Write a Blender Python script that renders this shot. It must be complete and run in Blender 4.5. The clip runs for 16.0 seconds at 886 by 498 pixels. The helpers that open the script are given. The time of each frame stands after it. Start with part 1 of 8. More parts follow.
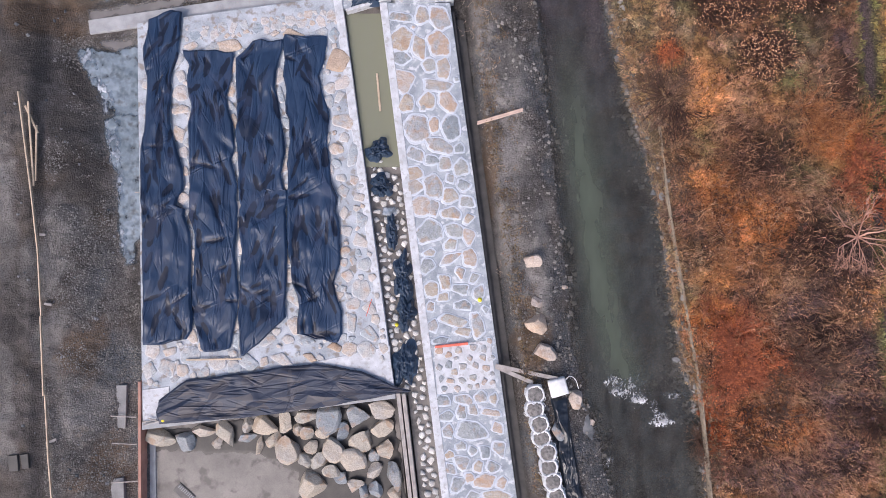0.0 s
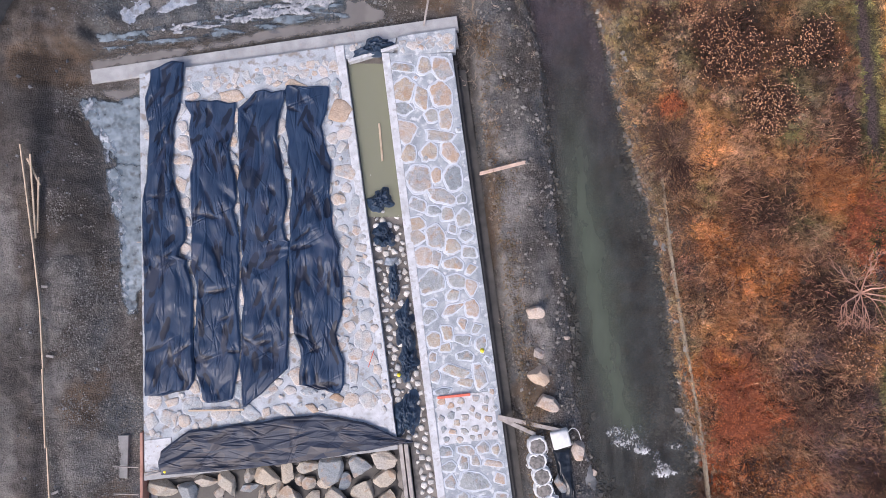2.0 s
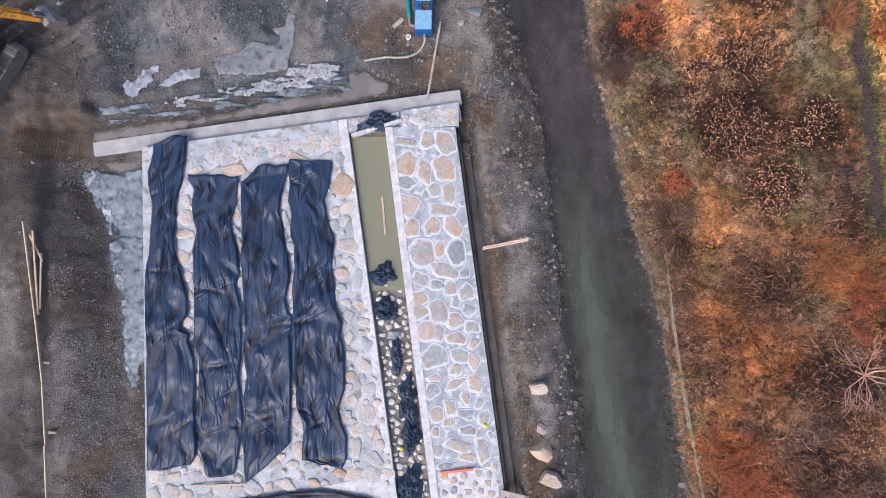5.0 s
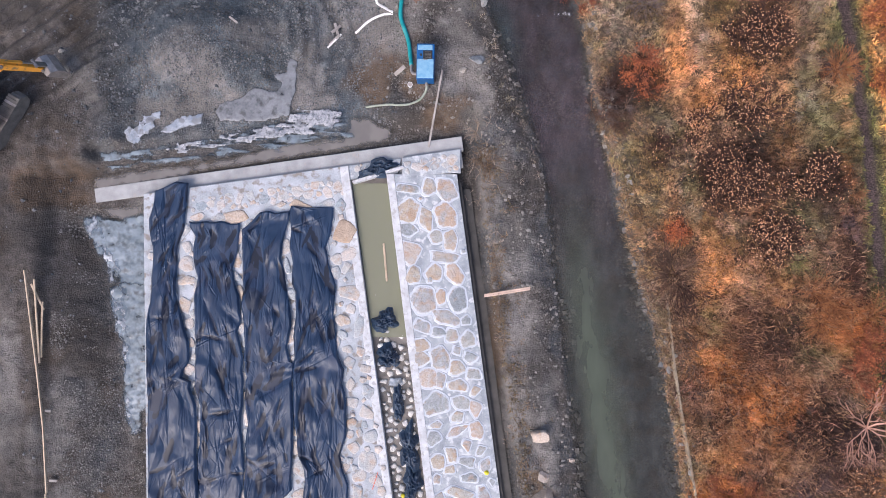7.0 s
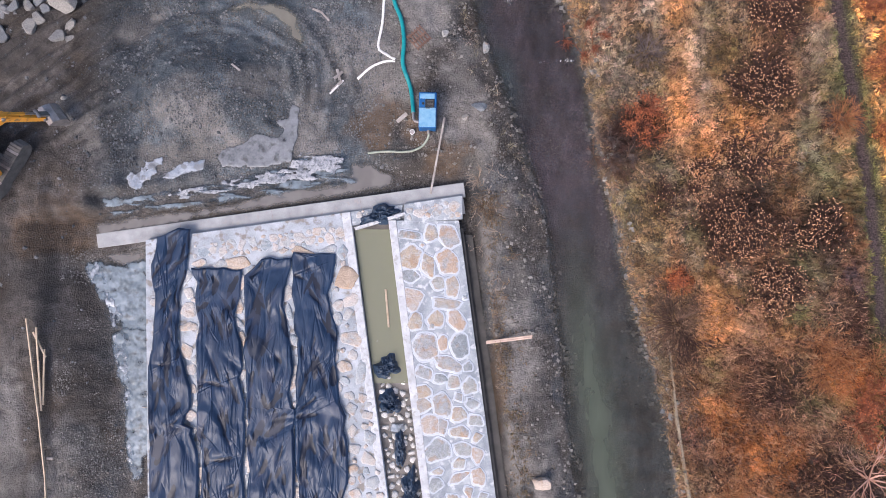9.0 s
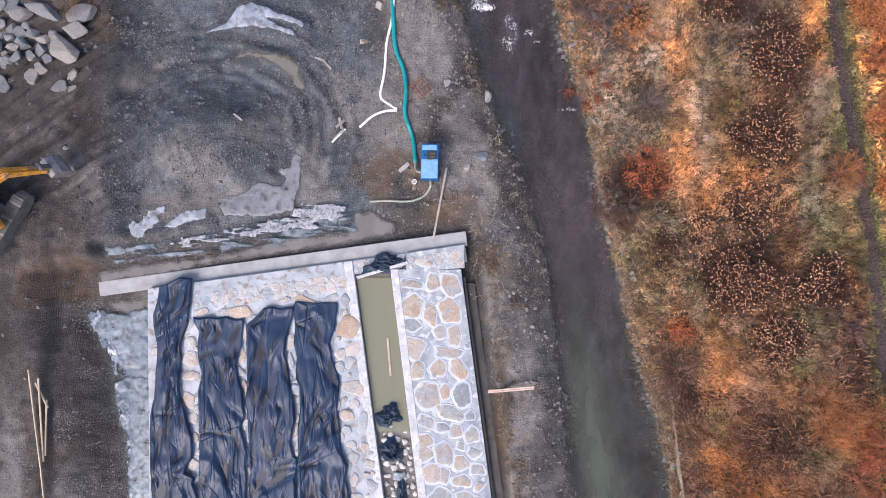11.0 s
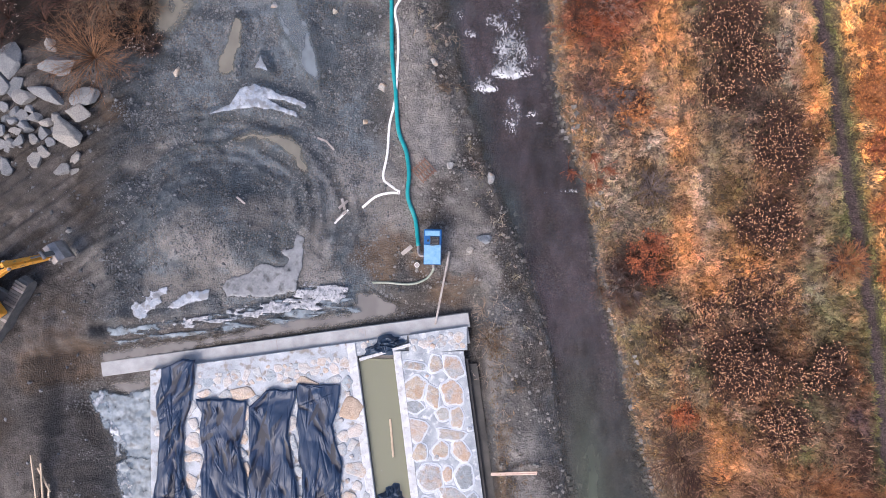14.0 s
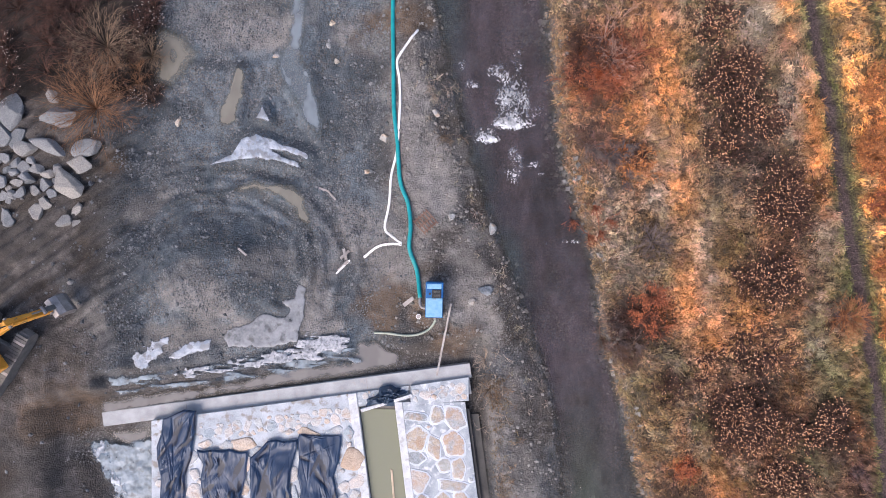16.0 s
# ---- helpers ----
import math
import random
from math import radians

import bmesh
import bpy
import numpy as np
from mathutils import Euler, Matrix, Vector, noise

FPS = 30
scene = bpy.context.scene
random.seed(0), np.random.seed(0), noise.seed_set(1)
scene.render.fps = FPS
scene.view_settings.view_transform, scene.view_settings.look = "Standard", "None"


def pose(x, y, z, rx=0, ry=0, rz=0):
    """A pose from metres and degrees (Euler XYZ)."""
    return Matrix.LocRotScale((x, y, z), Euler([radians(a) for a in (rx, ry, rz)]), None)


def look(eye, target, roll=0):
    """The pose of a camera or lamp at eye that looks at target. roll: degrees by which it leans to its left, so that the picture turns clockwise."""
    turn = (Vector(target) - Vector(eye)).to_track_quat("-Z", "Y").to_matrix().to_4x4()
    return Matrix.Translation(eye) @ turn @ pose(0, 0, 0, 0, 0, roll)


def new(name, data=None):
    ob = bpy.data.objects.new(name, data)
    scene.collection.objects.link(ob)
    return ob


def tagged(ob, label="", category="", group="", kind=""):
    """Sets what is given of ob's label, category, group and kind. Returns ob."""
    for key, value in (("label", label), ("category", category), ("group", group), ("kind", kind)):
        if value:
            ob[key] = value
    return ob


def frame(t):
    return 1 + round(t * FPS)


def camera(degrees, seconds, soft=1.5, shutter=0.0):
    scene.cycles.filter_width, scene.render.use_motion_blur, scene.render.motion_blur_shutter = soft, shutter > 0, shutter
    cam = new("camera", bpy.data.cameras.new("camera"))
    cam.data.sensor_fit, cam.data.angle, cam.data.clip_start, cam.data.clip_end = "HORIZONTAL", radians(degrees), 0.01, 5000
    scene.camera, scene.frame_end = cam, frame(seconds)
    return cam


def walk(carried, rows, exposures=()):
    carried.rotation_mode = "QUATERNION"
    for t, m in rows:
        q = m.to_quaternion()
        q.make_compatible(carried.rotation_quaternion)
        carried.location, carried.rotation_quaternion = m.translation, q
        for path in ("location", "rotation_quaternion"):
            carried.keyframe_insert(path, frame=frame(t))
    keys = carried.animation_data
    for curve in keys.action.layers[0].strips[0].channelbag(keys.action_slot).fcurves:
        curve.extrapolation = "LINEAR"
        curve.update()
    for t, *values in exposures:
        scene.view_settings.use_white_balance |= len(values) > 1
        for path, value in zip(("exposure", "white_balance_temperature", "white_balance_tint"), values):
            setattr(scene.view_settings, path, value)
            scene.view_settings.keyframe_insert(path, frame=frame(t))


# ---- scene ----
cam = camera(72.0, 16.0, soft=0.9)
METRES, EYE, TILT, LEAN, TURN = 20.0, 31.0, -90.0, 0.0, 0.0
ROWS = [
    (0.0, 0.0, 0.0, 0.0, 0.0, 0.0, 0.0),
    (0.5, -0.0015, 0.0002, 0.031, 0.0, 0.02, 0.0),
    (1.0, -0.0025, 0.0004, 0.0631, 0.01, 0.02, -0.0),
    (1.5, -0.0039, 0.0008, 0.0944, 0.02, 0.05, 0.01),
    (2.0, -0.0055, 0.0015, 0.1265, 0.01, 0.06, 0.01),
    (2.5, -0.0067, 0.002, 0.1583, 0.01, 0.09, 0.0),
    (3.0, -0.0078, 0.0026, 0.1897, 0.02, 0.12, -0.02),
    (3.5, -0.009, 0.0027, 0.22, 0.02, 0.16, -0.03),
    (4.0, -0.0106, 0.003, 0.2511, 0.01, 0.16, -0.03),
    (6.5, -0.0163, 0.0041, 0.4003, -0.0, 0.19, -0.08),
    (7.0, -0.0172, 0.0042, 0.4303, 0.01, 0.18, -0.09),
    (7.5, -0.0181, 0.0043, 0.459, 0.01, 0.21, -0.11),
    (8.0, -0.0192, 0.0039, 0.4868, 0.01, 0.26, -0.12),
    (8.5, -0.0209, 0.0035, 0.5155, 0.01, 0.28, -0.13),
    (9.0, -0.0226, 0.0034, 0.5455, -0.0, 0.26, -0.13),
    (11.5, -0.0288, 0.0022, 0.7022, -0.0, 0.29, -0.13),
    (12.0, -0.0295, 0.0022, 0.7367, 0.02, 0.27, -0.13),
    (12.5, -0.0308, 0.0021, 0.7695, 0.01, 0.34, -0.15),
    (13.0, -0.0325, 0.0019, 0.8042, 0.0, 0.35, -0.15),
    (13.5, -0.0337, 0.0018, 0.8394, 0.01, 0.35, -0.17),
    (14.0, -0.0352, 0.0018, 0.8731, 0.01, 0.38, -0.18),
    (14.5, -0.0364, 0.0017, 0.9057, 0.0, 0.4, -0.2),
    (15.0, -0.0379, 0.0017, 0.9375, -0.02, 0.41, -0.21),
    (15.5, -0.0389, 0.0015, 0.9688, -0.01, 0.42, -0.22),
    (16.0, -0.0408, 0.0015, 0.9991, -0.03, 0.47, -0.23),
]
walk(cam, [(t, pose(0, 0, EYE, TILT, LEAN, TURN) @ pose(METRES * x, METRES * y, METRES * z, 90 + pitch, roll, yaw)) for t, x, y, z, yaw, pitch, roll in ROWS],
     exposures=[(0.0, 0.42, 6250, 17), (8.0, 0.54, 6250, 17), (16.0, 0.68, 6250, 17)])

# ---- light ----
SUN_ELEVATION, SUN_AZIMUTH = 48.0, 215.0
world = bpy.data.worlds.new("sky")
scene.world = world
world.use_nodes = True
wn, wl = world.node_tree.nodes, world.node_tree.links
sky = wn.new("ShaderNodeTexSky")
sky.sky_type = "NISHITA"
sky.sun_disc = False
sky.sun_elevation, sky.sun_rotation = radians(SUN_ELEVATION), radians(SUN_AZIMUTH)
sky.air_density, sky.dust_density, sky.ozone_density = 1.0, 4.0, 1.0
wl.new(sky.outputs["Color"], wn["Background"].inputs["Color"])
wn["Background"].inputs["Strength"].default_value = 0.15
sun = new("sun", bpy.data.lights.new("sun", "SUN"))
sun.data.energy, sun.data.angle, sun.data.color = 1.45, radians(32), (1.0, 0.94, 0.88)
az, el = radians(SUN_AZIMUTH), radians(SUN_ELEVATION)
sun.matrix_world = look((60 * math.sin(az) * math.cos(el), 60 * math.cos(az) * math.cos(el), 60 * math.sin(el)), (0, 0, 0))

# ---- small tools ----
from mathutils import geometry


def lattice(ix, iy, seed):
    h = (ix.astype(np.int64) * 374761393 + iy.astype(np.int64) * 668265263 + seed * 974634541) & 0x7FFFFFFF
    h = ((h ^ (h >> 13)) * 1274126177) & 0x7FFFFFFF
    h = ((h ^ (h >> 16)) * 668265263) & 0x7FFFFFFF
    return (h & 0xFFFFFF) / float(0xFFFFFF)


def vnoise(x, y, seed=0):
    """Value noise in 0..1 on a lattice of unit cells."""
    x, y = np.asarray(x, float), np.asarray(y, float)
    ix, iy = np.floor(x), np.floor(y)
    fx, fy = x - ix, y - iy
    fx, fy = fx * fx * (3 - 2 * fx), fy * fy * (3 - 2 * fy)
    a, b = lattice(ix, iy, seed), lattice(ix + 1, iy, seed)
    c, d = lattice(ix, iy + 1, seed), lattice(ix + 1, iy + 1, seed)
    return (a * (1 - fx) + b * fx) * (1 - fy) + (c * (1 - fx) + d * fx) * fy


def fbm(x, y, seed=0, octaves=4):
    total, amp, norm = 0.0, 1.0, 0.0
    for o in range(octaves):
        total = total + amp * vnoise(np.asarray(x) * 2 ** o + 17.3 * o, np.asarray(y) * 2 ** o - 9.1 * o, seed + o)
        norm, amp = norm + amp, amp * 0.5
    return total / norm


def smooth(a, b, x):
    t = np.clip((np.asarray(x, float) - a) / (b - a), 0, 1)
    return t * t * (3 - 2 * t)


def along(line, y):
    """x of a line given as points in any order of y."""
    pts = sorted((q, p) for p, q in line)
    return np.interp(y, [p[0] for p in pts], [p[1] for p in pts])


def inside(poly, x, y):
    x, y = np.asarray(x, float), np.asarray(y, float)
    hit = np.zeros(np.broadcast(x, y).shape, bool)
    for (x0, y0), (x1, y1) in zip(poly, poly[1:] + poly[:1]):
        if y0 != y1:
            hit ^= ((y0 > y) != (y1 > y)) & (x < (x1 - x0) * (y - y0) / (y1 - y0) + x0)
    return hit


def edge_distance(poly, x, y, closed=True):
    x, y = np.asarray(x, float), np.asarray(y, float)
    best = np.full(np.broadcast(x, y).shape, 1e9)
    for (x0, y0), (x1, y1) in zip(poly, poly[1:] + (poly[:1] if closed else [])):
        dx, dy = x1 - x0, y1 - y0
        t = np.clip(((x - x0) * dx + (y - y0) * dy) / (dx * dx + dy * dy + 1e-9), 0, 1)
        best = np.minimum(best, np.hypot(x - x0 - t * dx, y - y0 - t * dy))
    return best


def raw_mesh(name, verts, faces, material=None, shade=False):
    """A mesh from arrays; faces all have the same number of corners."""
    verts, faces = np.asarray(verts, np.float32), np.asarray(faces, np.int32)
    me = bpy.data.meshes.new(name)
    n, k = faces.shape
    me.vertices.add(len(verts))
    me.vertices.foreach_set("co", verts.ravel())
    me.loops.add(n * k)
    me.loops.foreach_set("vertex_index", faces.ravel())
    me.polygons.add(n)
    me.polygons.foreach_set("loop_start", np.arange(0, n * k, k, dtype=np.int32))
    me.update(calc_edges=True)
    me.polygons.foreach_set("use_smooth", np.full(n, shade))
    if material:
        me.materials.append(material)
    return me


def colours(me, name, rgb):
    layer = me.color_attributes.new(name, "FLOAT_COLOR", "POINT")
    data = np.ones((len(me.vertices), 4), np.float32)
    data[:, :rgb.shape[1]] = rgb
    layer.data.foreach_set("color", data.ravel())


def part(name, bm, material, parent=None, label="", shade=False):
    """Links a bmesh (or a mesh) as one object under a thing or a part."""
    if isinstance(bm, bmesh.types.BMesh):
        me = bpy.data.meshes.new(name)
        bmesh.ops.recalc_face_normals(bm, faces=bm.faces)
        bm.to_mesh(me)
        bm.free()
        for p in me.polygons:
            p.use_smooth = shade
    else:
        me = bm
    if material and not me.materials:
        me.materials.append(material)
    ob = new(name, me)
    if parent:
        ob.parent = parent
    if label:
        ob["label"] = label
    return ob


def thing(name, m, label, category, group="", kind=""):
    ob = new(name)
    ob.matrix_world = m
    return tagged(ob, label, category, group, kind)


def box_into(bm, m, size, bevel=0.0, cuts=1):
    made = bmesh.ops.create_cube(bm, size=1.0, matrix=m @ Matrix.Diagonal((*size, 1)))
    if bevel:
        edges = {e for v in made["verts"] for e in v.link_edges}
        bmesh.ops.bevel(bm, geom=list(edges), offset=bevel, segments=cuts, affect="EDGES", profile=0.5)
    return bm


def box(size, m=Matrix(), bevel=0.0, cuts=1):
    return box_into(bmesh.new(), m, size, bevel, cuts)


def prism(points, z0, z1, bevel=0.0):
    """An upright block over a polygon."""
    bm = bmesh.new()
    low = [bm.verts.new((x, y, z0)) for x, y in points]
    top = [bm.verts.new((x, y, z1)) for x, y in points]
    bm.faces.new(low[::-1])
    roof = bm.faces.new(top)
    for i in range(len(points)):
        j = (i + 1) % len(points)
        bm.faces.new((low[i], low[j], top[j], top[i]))
    if bevel:
        bmesh.ops.bevel(bm, geom=list(roof.edges), offset=bevel, segments=2, affect="EDGES", profile=0.5)
    return bm


def tube_into(bm, line, radius, sides=8, flat=1.0, r_end=None):
    """A tube along points; flat squeezes its height."""
    line = [Vector(p) for p in line]
    rings = []
    for i, p in enumerate(line):
        d = (line[min(i + 1, len(line) - 1)] - line[max(i - 1, 0)]).normalized()
        side = d.cross(Vector((0, 0, 1)))
        side = side.normalized() if side.length > 1e-3 else Vector((1, 0, 0))
        up = side.cross(d)
        r = radius if r_end is None else radius + (r_end - radius) * i / (len(line) - 1)
        rings.append([bm.verts.new(p + side * r * math.cos(a) + up * r * flat * math.sin(a))
                      for a in (2 * math.pi * k / sides for k in range(sides))])
    for a, b in zip(rings, rings[1:]):
        for k in range(sides):
            bm.faces.new((a[k], a[(k + 1) % sides], b[(k + 1) % sides], b[k]))
    bm.faces.new(rings[0][::-1])
    bm.faces.new(rings[-1])
    return bm


def tube(line, radius, sides=8, flat=1.0, r_end=None):
    return tube_into(bmesh.new(), line, radius, sides, flat, r_end)


def curve_points(points, step=0.25):
    """A smooth line (Catmull-Rom) through plan points."""
    pts = [Vector(p) for p in points]
    pts = [2 * pts[0] - pts[1]] + pts + [2 * pts[-1] - pts[-2]]
    out = []
    for a, b, c, d in zip(pts, pts[1:], pts[2:], pts[3:]):
        n = max(2, int((c - b).length / step))
        for i in range(n):
            t = i / n
            out.append(0.5 * (2 * b + (c - a) * t + (2 * a - 5 * b + 4 * c - d) * t * t + (3 * b - a - 3 * c + d) * t ** 3))
    return out + [pts[-2]]


# ---- materials ----
def material(name, low, high, scale=3.0, rough=0.8, bump=0.3, fine=40.0, metal=0.0, spot=None, spot_at=0.62, island=0.0, specular=0.5,
             stretch=(1, 1, 1), depth=0.02):
    """Two tones mixed by broad and fine noise in world metres, with relief; spot adds stains of a third tone; island varies pieces."""
    m = bpy.data.materials.new(name)
    m.use_nodes = True
    nt = m.node_tree
    n, l = nt.nodes, nt.links
    bsdf = n["Principled BSDF"]
    geo = n.new("ShaderNodeNewGeometry")
    mp = n.new("ShaderNodeMapping")
    mp.inputs["Scale"].default_value = stretch
    l.new(geo.outputs["Position"], mp.inputs["Vector"])
    n1, n2 = n.new("ShaderNodeTexNoise"), n.new("ShaderNodeTexNoise")
    n1.inputs["Scale"].default_value, n1.inputs["Detail"].default_value = scale, 5
    n2.inputs["Scale"].default_value, n2.inputs["Detail"].default_value = fine, 3
    for t in (n1, n2):
        l.new(mp.outputs["Vector"], t.inputs["Vector"])
    add = n.new("ShaderNodeMath")
    add.operation = "MULTIPLY_ADD"
    add.inputs[1].default_value = 0.45
    l.new(n2.outputs["Fac"], add.inputs[0])
    l.new(n1.outputs["Fac"], add.inputs[2])
    ramp = n.new("ShaderNodeMapRange")
    ramp.inputs["From Min"].default_value, ramp.inputs["From Max"].default_value = 0.5, 0.95
    l.new(add.outputs[0], ramp.inputs["Value"])
    fac = ramp.outputs["Result"]
    if island:
        vary = n.new("ShaderNodeMath")
        vary.operation = "MULTIPLY_ADD"
        vary.inputs[1].default_value = island
        l.new(geo.outputs["Random Per Island"], vary.inputs[0])
        l.new(fac, vary.inputs[2])
        shift = n.new("ShaderNodeMath")
        shift.operation, shift.use_clamp = "SUBTRACT", True
        shift.inputs[1].default_value = island / 2
        l.new(vary.outputs[0], shift.inputs[0])
        fac = shift.outputs[0]
    mix = n.new("ShaderNodeMix")
    mix.data_type = "RGBA"
    mix.inputs["A"].default_value, mix.inputs["B"].default_value = (*low, 1), (*high, 1)
    l.new(fac, mix.inputs["Factor"])
    colour = mix.outputs["Result"]
    if spot:
        n3 = n.new("ShaderNodeTexNoise")
        n3.inputs["Scale"].default_value, n3.inputs["Detail"].default_value = scale * 2.3, 6
        l.new(mp.outputs["Vector"], n3.inputs["Vector"])
        r3 = n.new("ShaderNodeMapRange")
        r3.inputs["From Min"].default_value, r3.inputs["From Max"].default_value = spot_at - 0.06, spot_at + 0.06
        l.new(n3.outputs["Fac"], r3.inputs["Value"])
        mix3 = n.new("ShaderNodeMix")
        mix3.data_type = "RGBA"
        l.new(r3.outputs["Result"], mix3.inputs["Factor"])
        l.new(colour, mix3.inputs["A"])
        mix3.inputs["B"].default_value = (*spot, 1)
        colour = mix3.outputs["Result"]
    l.new(colour, bsdf.inputs["Base Color"])
    bsdf.inputs["Roughness"].default_value, bsdf.inputs["Metallic"].default_value = rough, metal
    bsdf.inputs["Specular IOR Level"].default_value = specular
    if bump:
        b = n.new("ShaderNodeBump")
        b.inputs["Strength"].default_value, b.inputs["Distance"].default_value = bump, depth
        l.new(add.outputs[0], b.inputs["Height"])
        l.new(b.outputs["Normal"], bsdf.inputs["Normal"])
    return m


def stone_material(name, tones, wet=0.7, frost=0.0, warm=True):
    """Rock whose tone varies from piece to piece along a ramp, with veins, grain and relief."""
    m = bpy.data.materials.new(name)
    m.use_nodes = True
    n, l = m.node_tree.nodes, m.node_tree.links
    bsdf = n["Principled BSDF"]
    rime = frost
    info, geo = n.new("ShaderNodeObjectInfo"), n.new("ShaderNodeNewGeometry")
    ramp = n.new("ShaderNodeValToRGB")
    ramp.color_ramp.interpolation = "LINEAR"
    while len(ramp.color_ramp.elements) < len(tones):
        ramp.color_ramp.elements.new(0.5)
    for i, (e, c) in enumerate(zip(ramp.color_ramp.elements, tones)):
        e.position, e.color = i / (len(tones) - 1), (*c, 1)
    n1, n2 = n.new("ShaderNodeTexNoise"), n.new("ShaderNodeTexNoise")
    n1.inputs["Scale"].default_value, n1.inputs["Detail"].default_value, n1.inputs["Distortion"].default_value = 1.7, 3, 0.5
    n2.inputs["Scale"].default_value, n2.inputs["Detail"].default_value = 16, 5
    l.new(geo.outputs["Position"], n1.inputs["Vector"])
    l.new(geo.outputs["Position"], n2.inputs["Vector"])
    pick = n.new("ShaderNodeMath")
    pick.operation = "MULTIPLY_ADD"
    pick.inputs[1].default_value = 0.5
    l.new(n1.outputs["Fac"], pick.inputs[0])
    rand = n.new("ShaderNodeMath")
    rand.operation = "SUBTRACT"
    l.new(info.outputs["Random"], rand.inputs[0])
    rand.inputs[1].default_value = 0.25
    l.new(rand.outputs[0], pick.inputs[2])
    l.new(pick.outputs[0], ramp.inputs["Fac"])
    grain = n.new("ShaderNodeMapRange")
    grain.inputs["From Min"].default_value, grain.inputs["From Max"].default_value = 0.3, 0.7
    grain.inputs["To Min"].default_value, grain.inputs["To Max"].default_value = 0.70, 1.20
    l.new(n2.outputs["Fac"], grain.inputs["Value"])
    mul = n.new("ShaderNodeVectorMath")
    mul.operation = "SCALE"
    l.new(ramp.outputs["Color"], mul.inputs[0])
    l.new(grain.outputs["Result"], mul.inputs["Scale"])
    rusty, stain, rust = n.new("ShaderNodeTexNoise"), n.new("ShaderNodeMapRange"), n.new("ShaderNodeMix")
    rusty.inputs["Scale"].default_value, rusty.inputs["Detail"].default_value, rusty.inputs["Distortion"].default_value = 1.9, 3, 0.6
    l.new(geo.outputs["Position"], rusty.inputs["Vector"])
    stain.inputs["From Min"].default_value, stain.inputs["From Max"].default_value, stain.inputs["To Max"].default_value = 0.55, 0.68, 0.55
    l.new(rusty.outputs["Fac"], stain.inputs["Value"])
    rust.data_type = "RGBA"
    l.new(stain.outputs["Result"], rust.inputs["Factor"])
    l.new(mul.outputs["Vector"], rust.inputs["A"])
    rust.inputs["B"].default_value = (0.36, 0.21, 0.11, 1)
    n3 = n.new("ShaderNodeTexNoise")
    n3.inputs["Scale"].default_value, n3.inputs["Detail"].default_value, n3.inputs["Roughness"].default_value = 5.0, 6, 0.7
    l.new(geo.outputs["Position"], n3.inputs["Vector"])
    film = n.new("ShaderNodeMapRange")
    film.inputs["From Min"].default_value, film.inputs["From Max"].default_value, film.inputs["To Max"].default_value = 0.48, 0.66, rime
    l.new(n3.outputs["Fac"], film.inputs["Value"])
    dust = n.new("ShaderNodeMix")
    dust.data_type = "RGBA"
    l.new(film.outputs["Result"], dust.inputs["Factor"])
    l.new(rust.outputs["Result"] if warm else mul.outputs["Vector"], dust.inputs["A"])
    dust.inputs["B"].default_value = (0.50, 0.53, 0.565, 1)
    cling, smear, coat = n.new("ShaderNodeAttribute"), n.new("ShaderNodeMath"), n.new("ShaderNodeMapRange")
    cling.attribute_name = "rim"
    smear.operation = "MULTIPLY_ADD"
    smear.inputs[1].default_value = 0.55
    l.new(n3.outputs["Fac"], smear.inputs[2])
    l.new(cling.outputs["Fac"], smear.inputs[0])
    coat.inputs["From Min"].default_value, coat.inputs["From Max"].default_value, coat.inputs["To Max"].default_value = 0.68, 0.92, 0.0 if not frost else 0.85 if frost > 0.32 else 0.5
    l.new(smear.outputs[0], coat.inputs["Value"])
    lime = n.new("ShaderNodeMix")
    lime.data_type = "RGBA"
    l.new(coat.outputs["Result"], lime.inputs["Factor"])
    l.new(dust.outputs["Result"], lime.inputs["A"])
    lime.inputs["B"].default_value = (0.56, 0.585, 0.62, 1)
    l.new(lime.outputs["Result"], bsdf.inputs["Base Color"])
    bsdf.inputs["Roughness"].default_value = wet
    both = n.new("ShaderNodeMath")
    both.operation = "MULTIPLY_ADD"
    both.inputs[1].default_value = 0.25
    l.new(n2.outputs["Fac"], both.inputs[0])
    l.new(n1.outputs["Fac"], both.inputs[2])
    b = n.new("ShaderNodeBump")
    b.inputs["Strength"].default_value, b.inputs["Distance"].default_value = 0.7, 0.12
    l.new(both.outputs[0], b.inputs["Height"])
    l.new(b.outputs["Normal"], bsdf.inputs["Normal"])
    return m


def tinted_material(name, layer, rough=0.9, vary=0.28, specular=0.2):
    """Takes the growth's own colour from the mesh and varies it blade by blade."""
    m = bpy.data.materials.new(name)
    m.use_nodes = True
    n, l = m.node_tree.nodes, m.node_tree.links
    bsdf = n["Principled BSDF"]
    at, geo = n.new("ShaderNodeAttribute"), n.new("ShaderNodeNewGeometry")
    at.attribute_name = layer
    hsv = n.new("ShaderNodeHueSaturation")
    r = n.new("ShaderNodeMapRange")
    r.inputs["To Min"].default_value, r.inputs["To Max"].default_value = 1 - vary, 1 + vary
    l.new(geo.outputs["Random Per Island"], r.inputs["Value"])
    l.new(r.outputs["Result"], hsv.inputs["Value"])
    l.new(at.outputs["Color"], hsv.inputs["Color"])
    l.new(hsv.outputs["Color"], bsdf.inputs["Base Color"])
    bsdf.inputs["Roughness"].default_value, bsdf.inputs["Specular IOR Level"].default_value = rough, specular
    return m


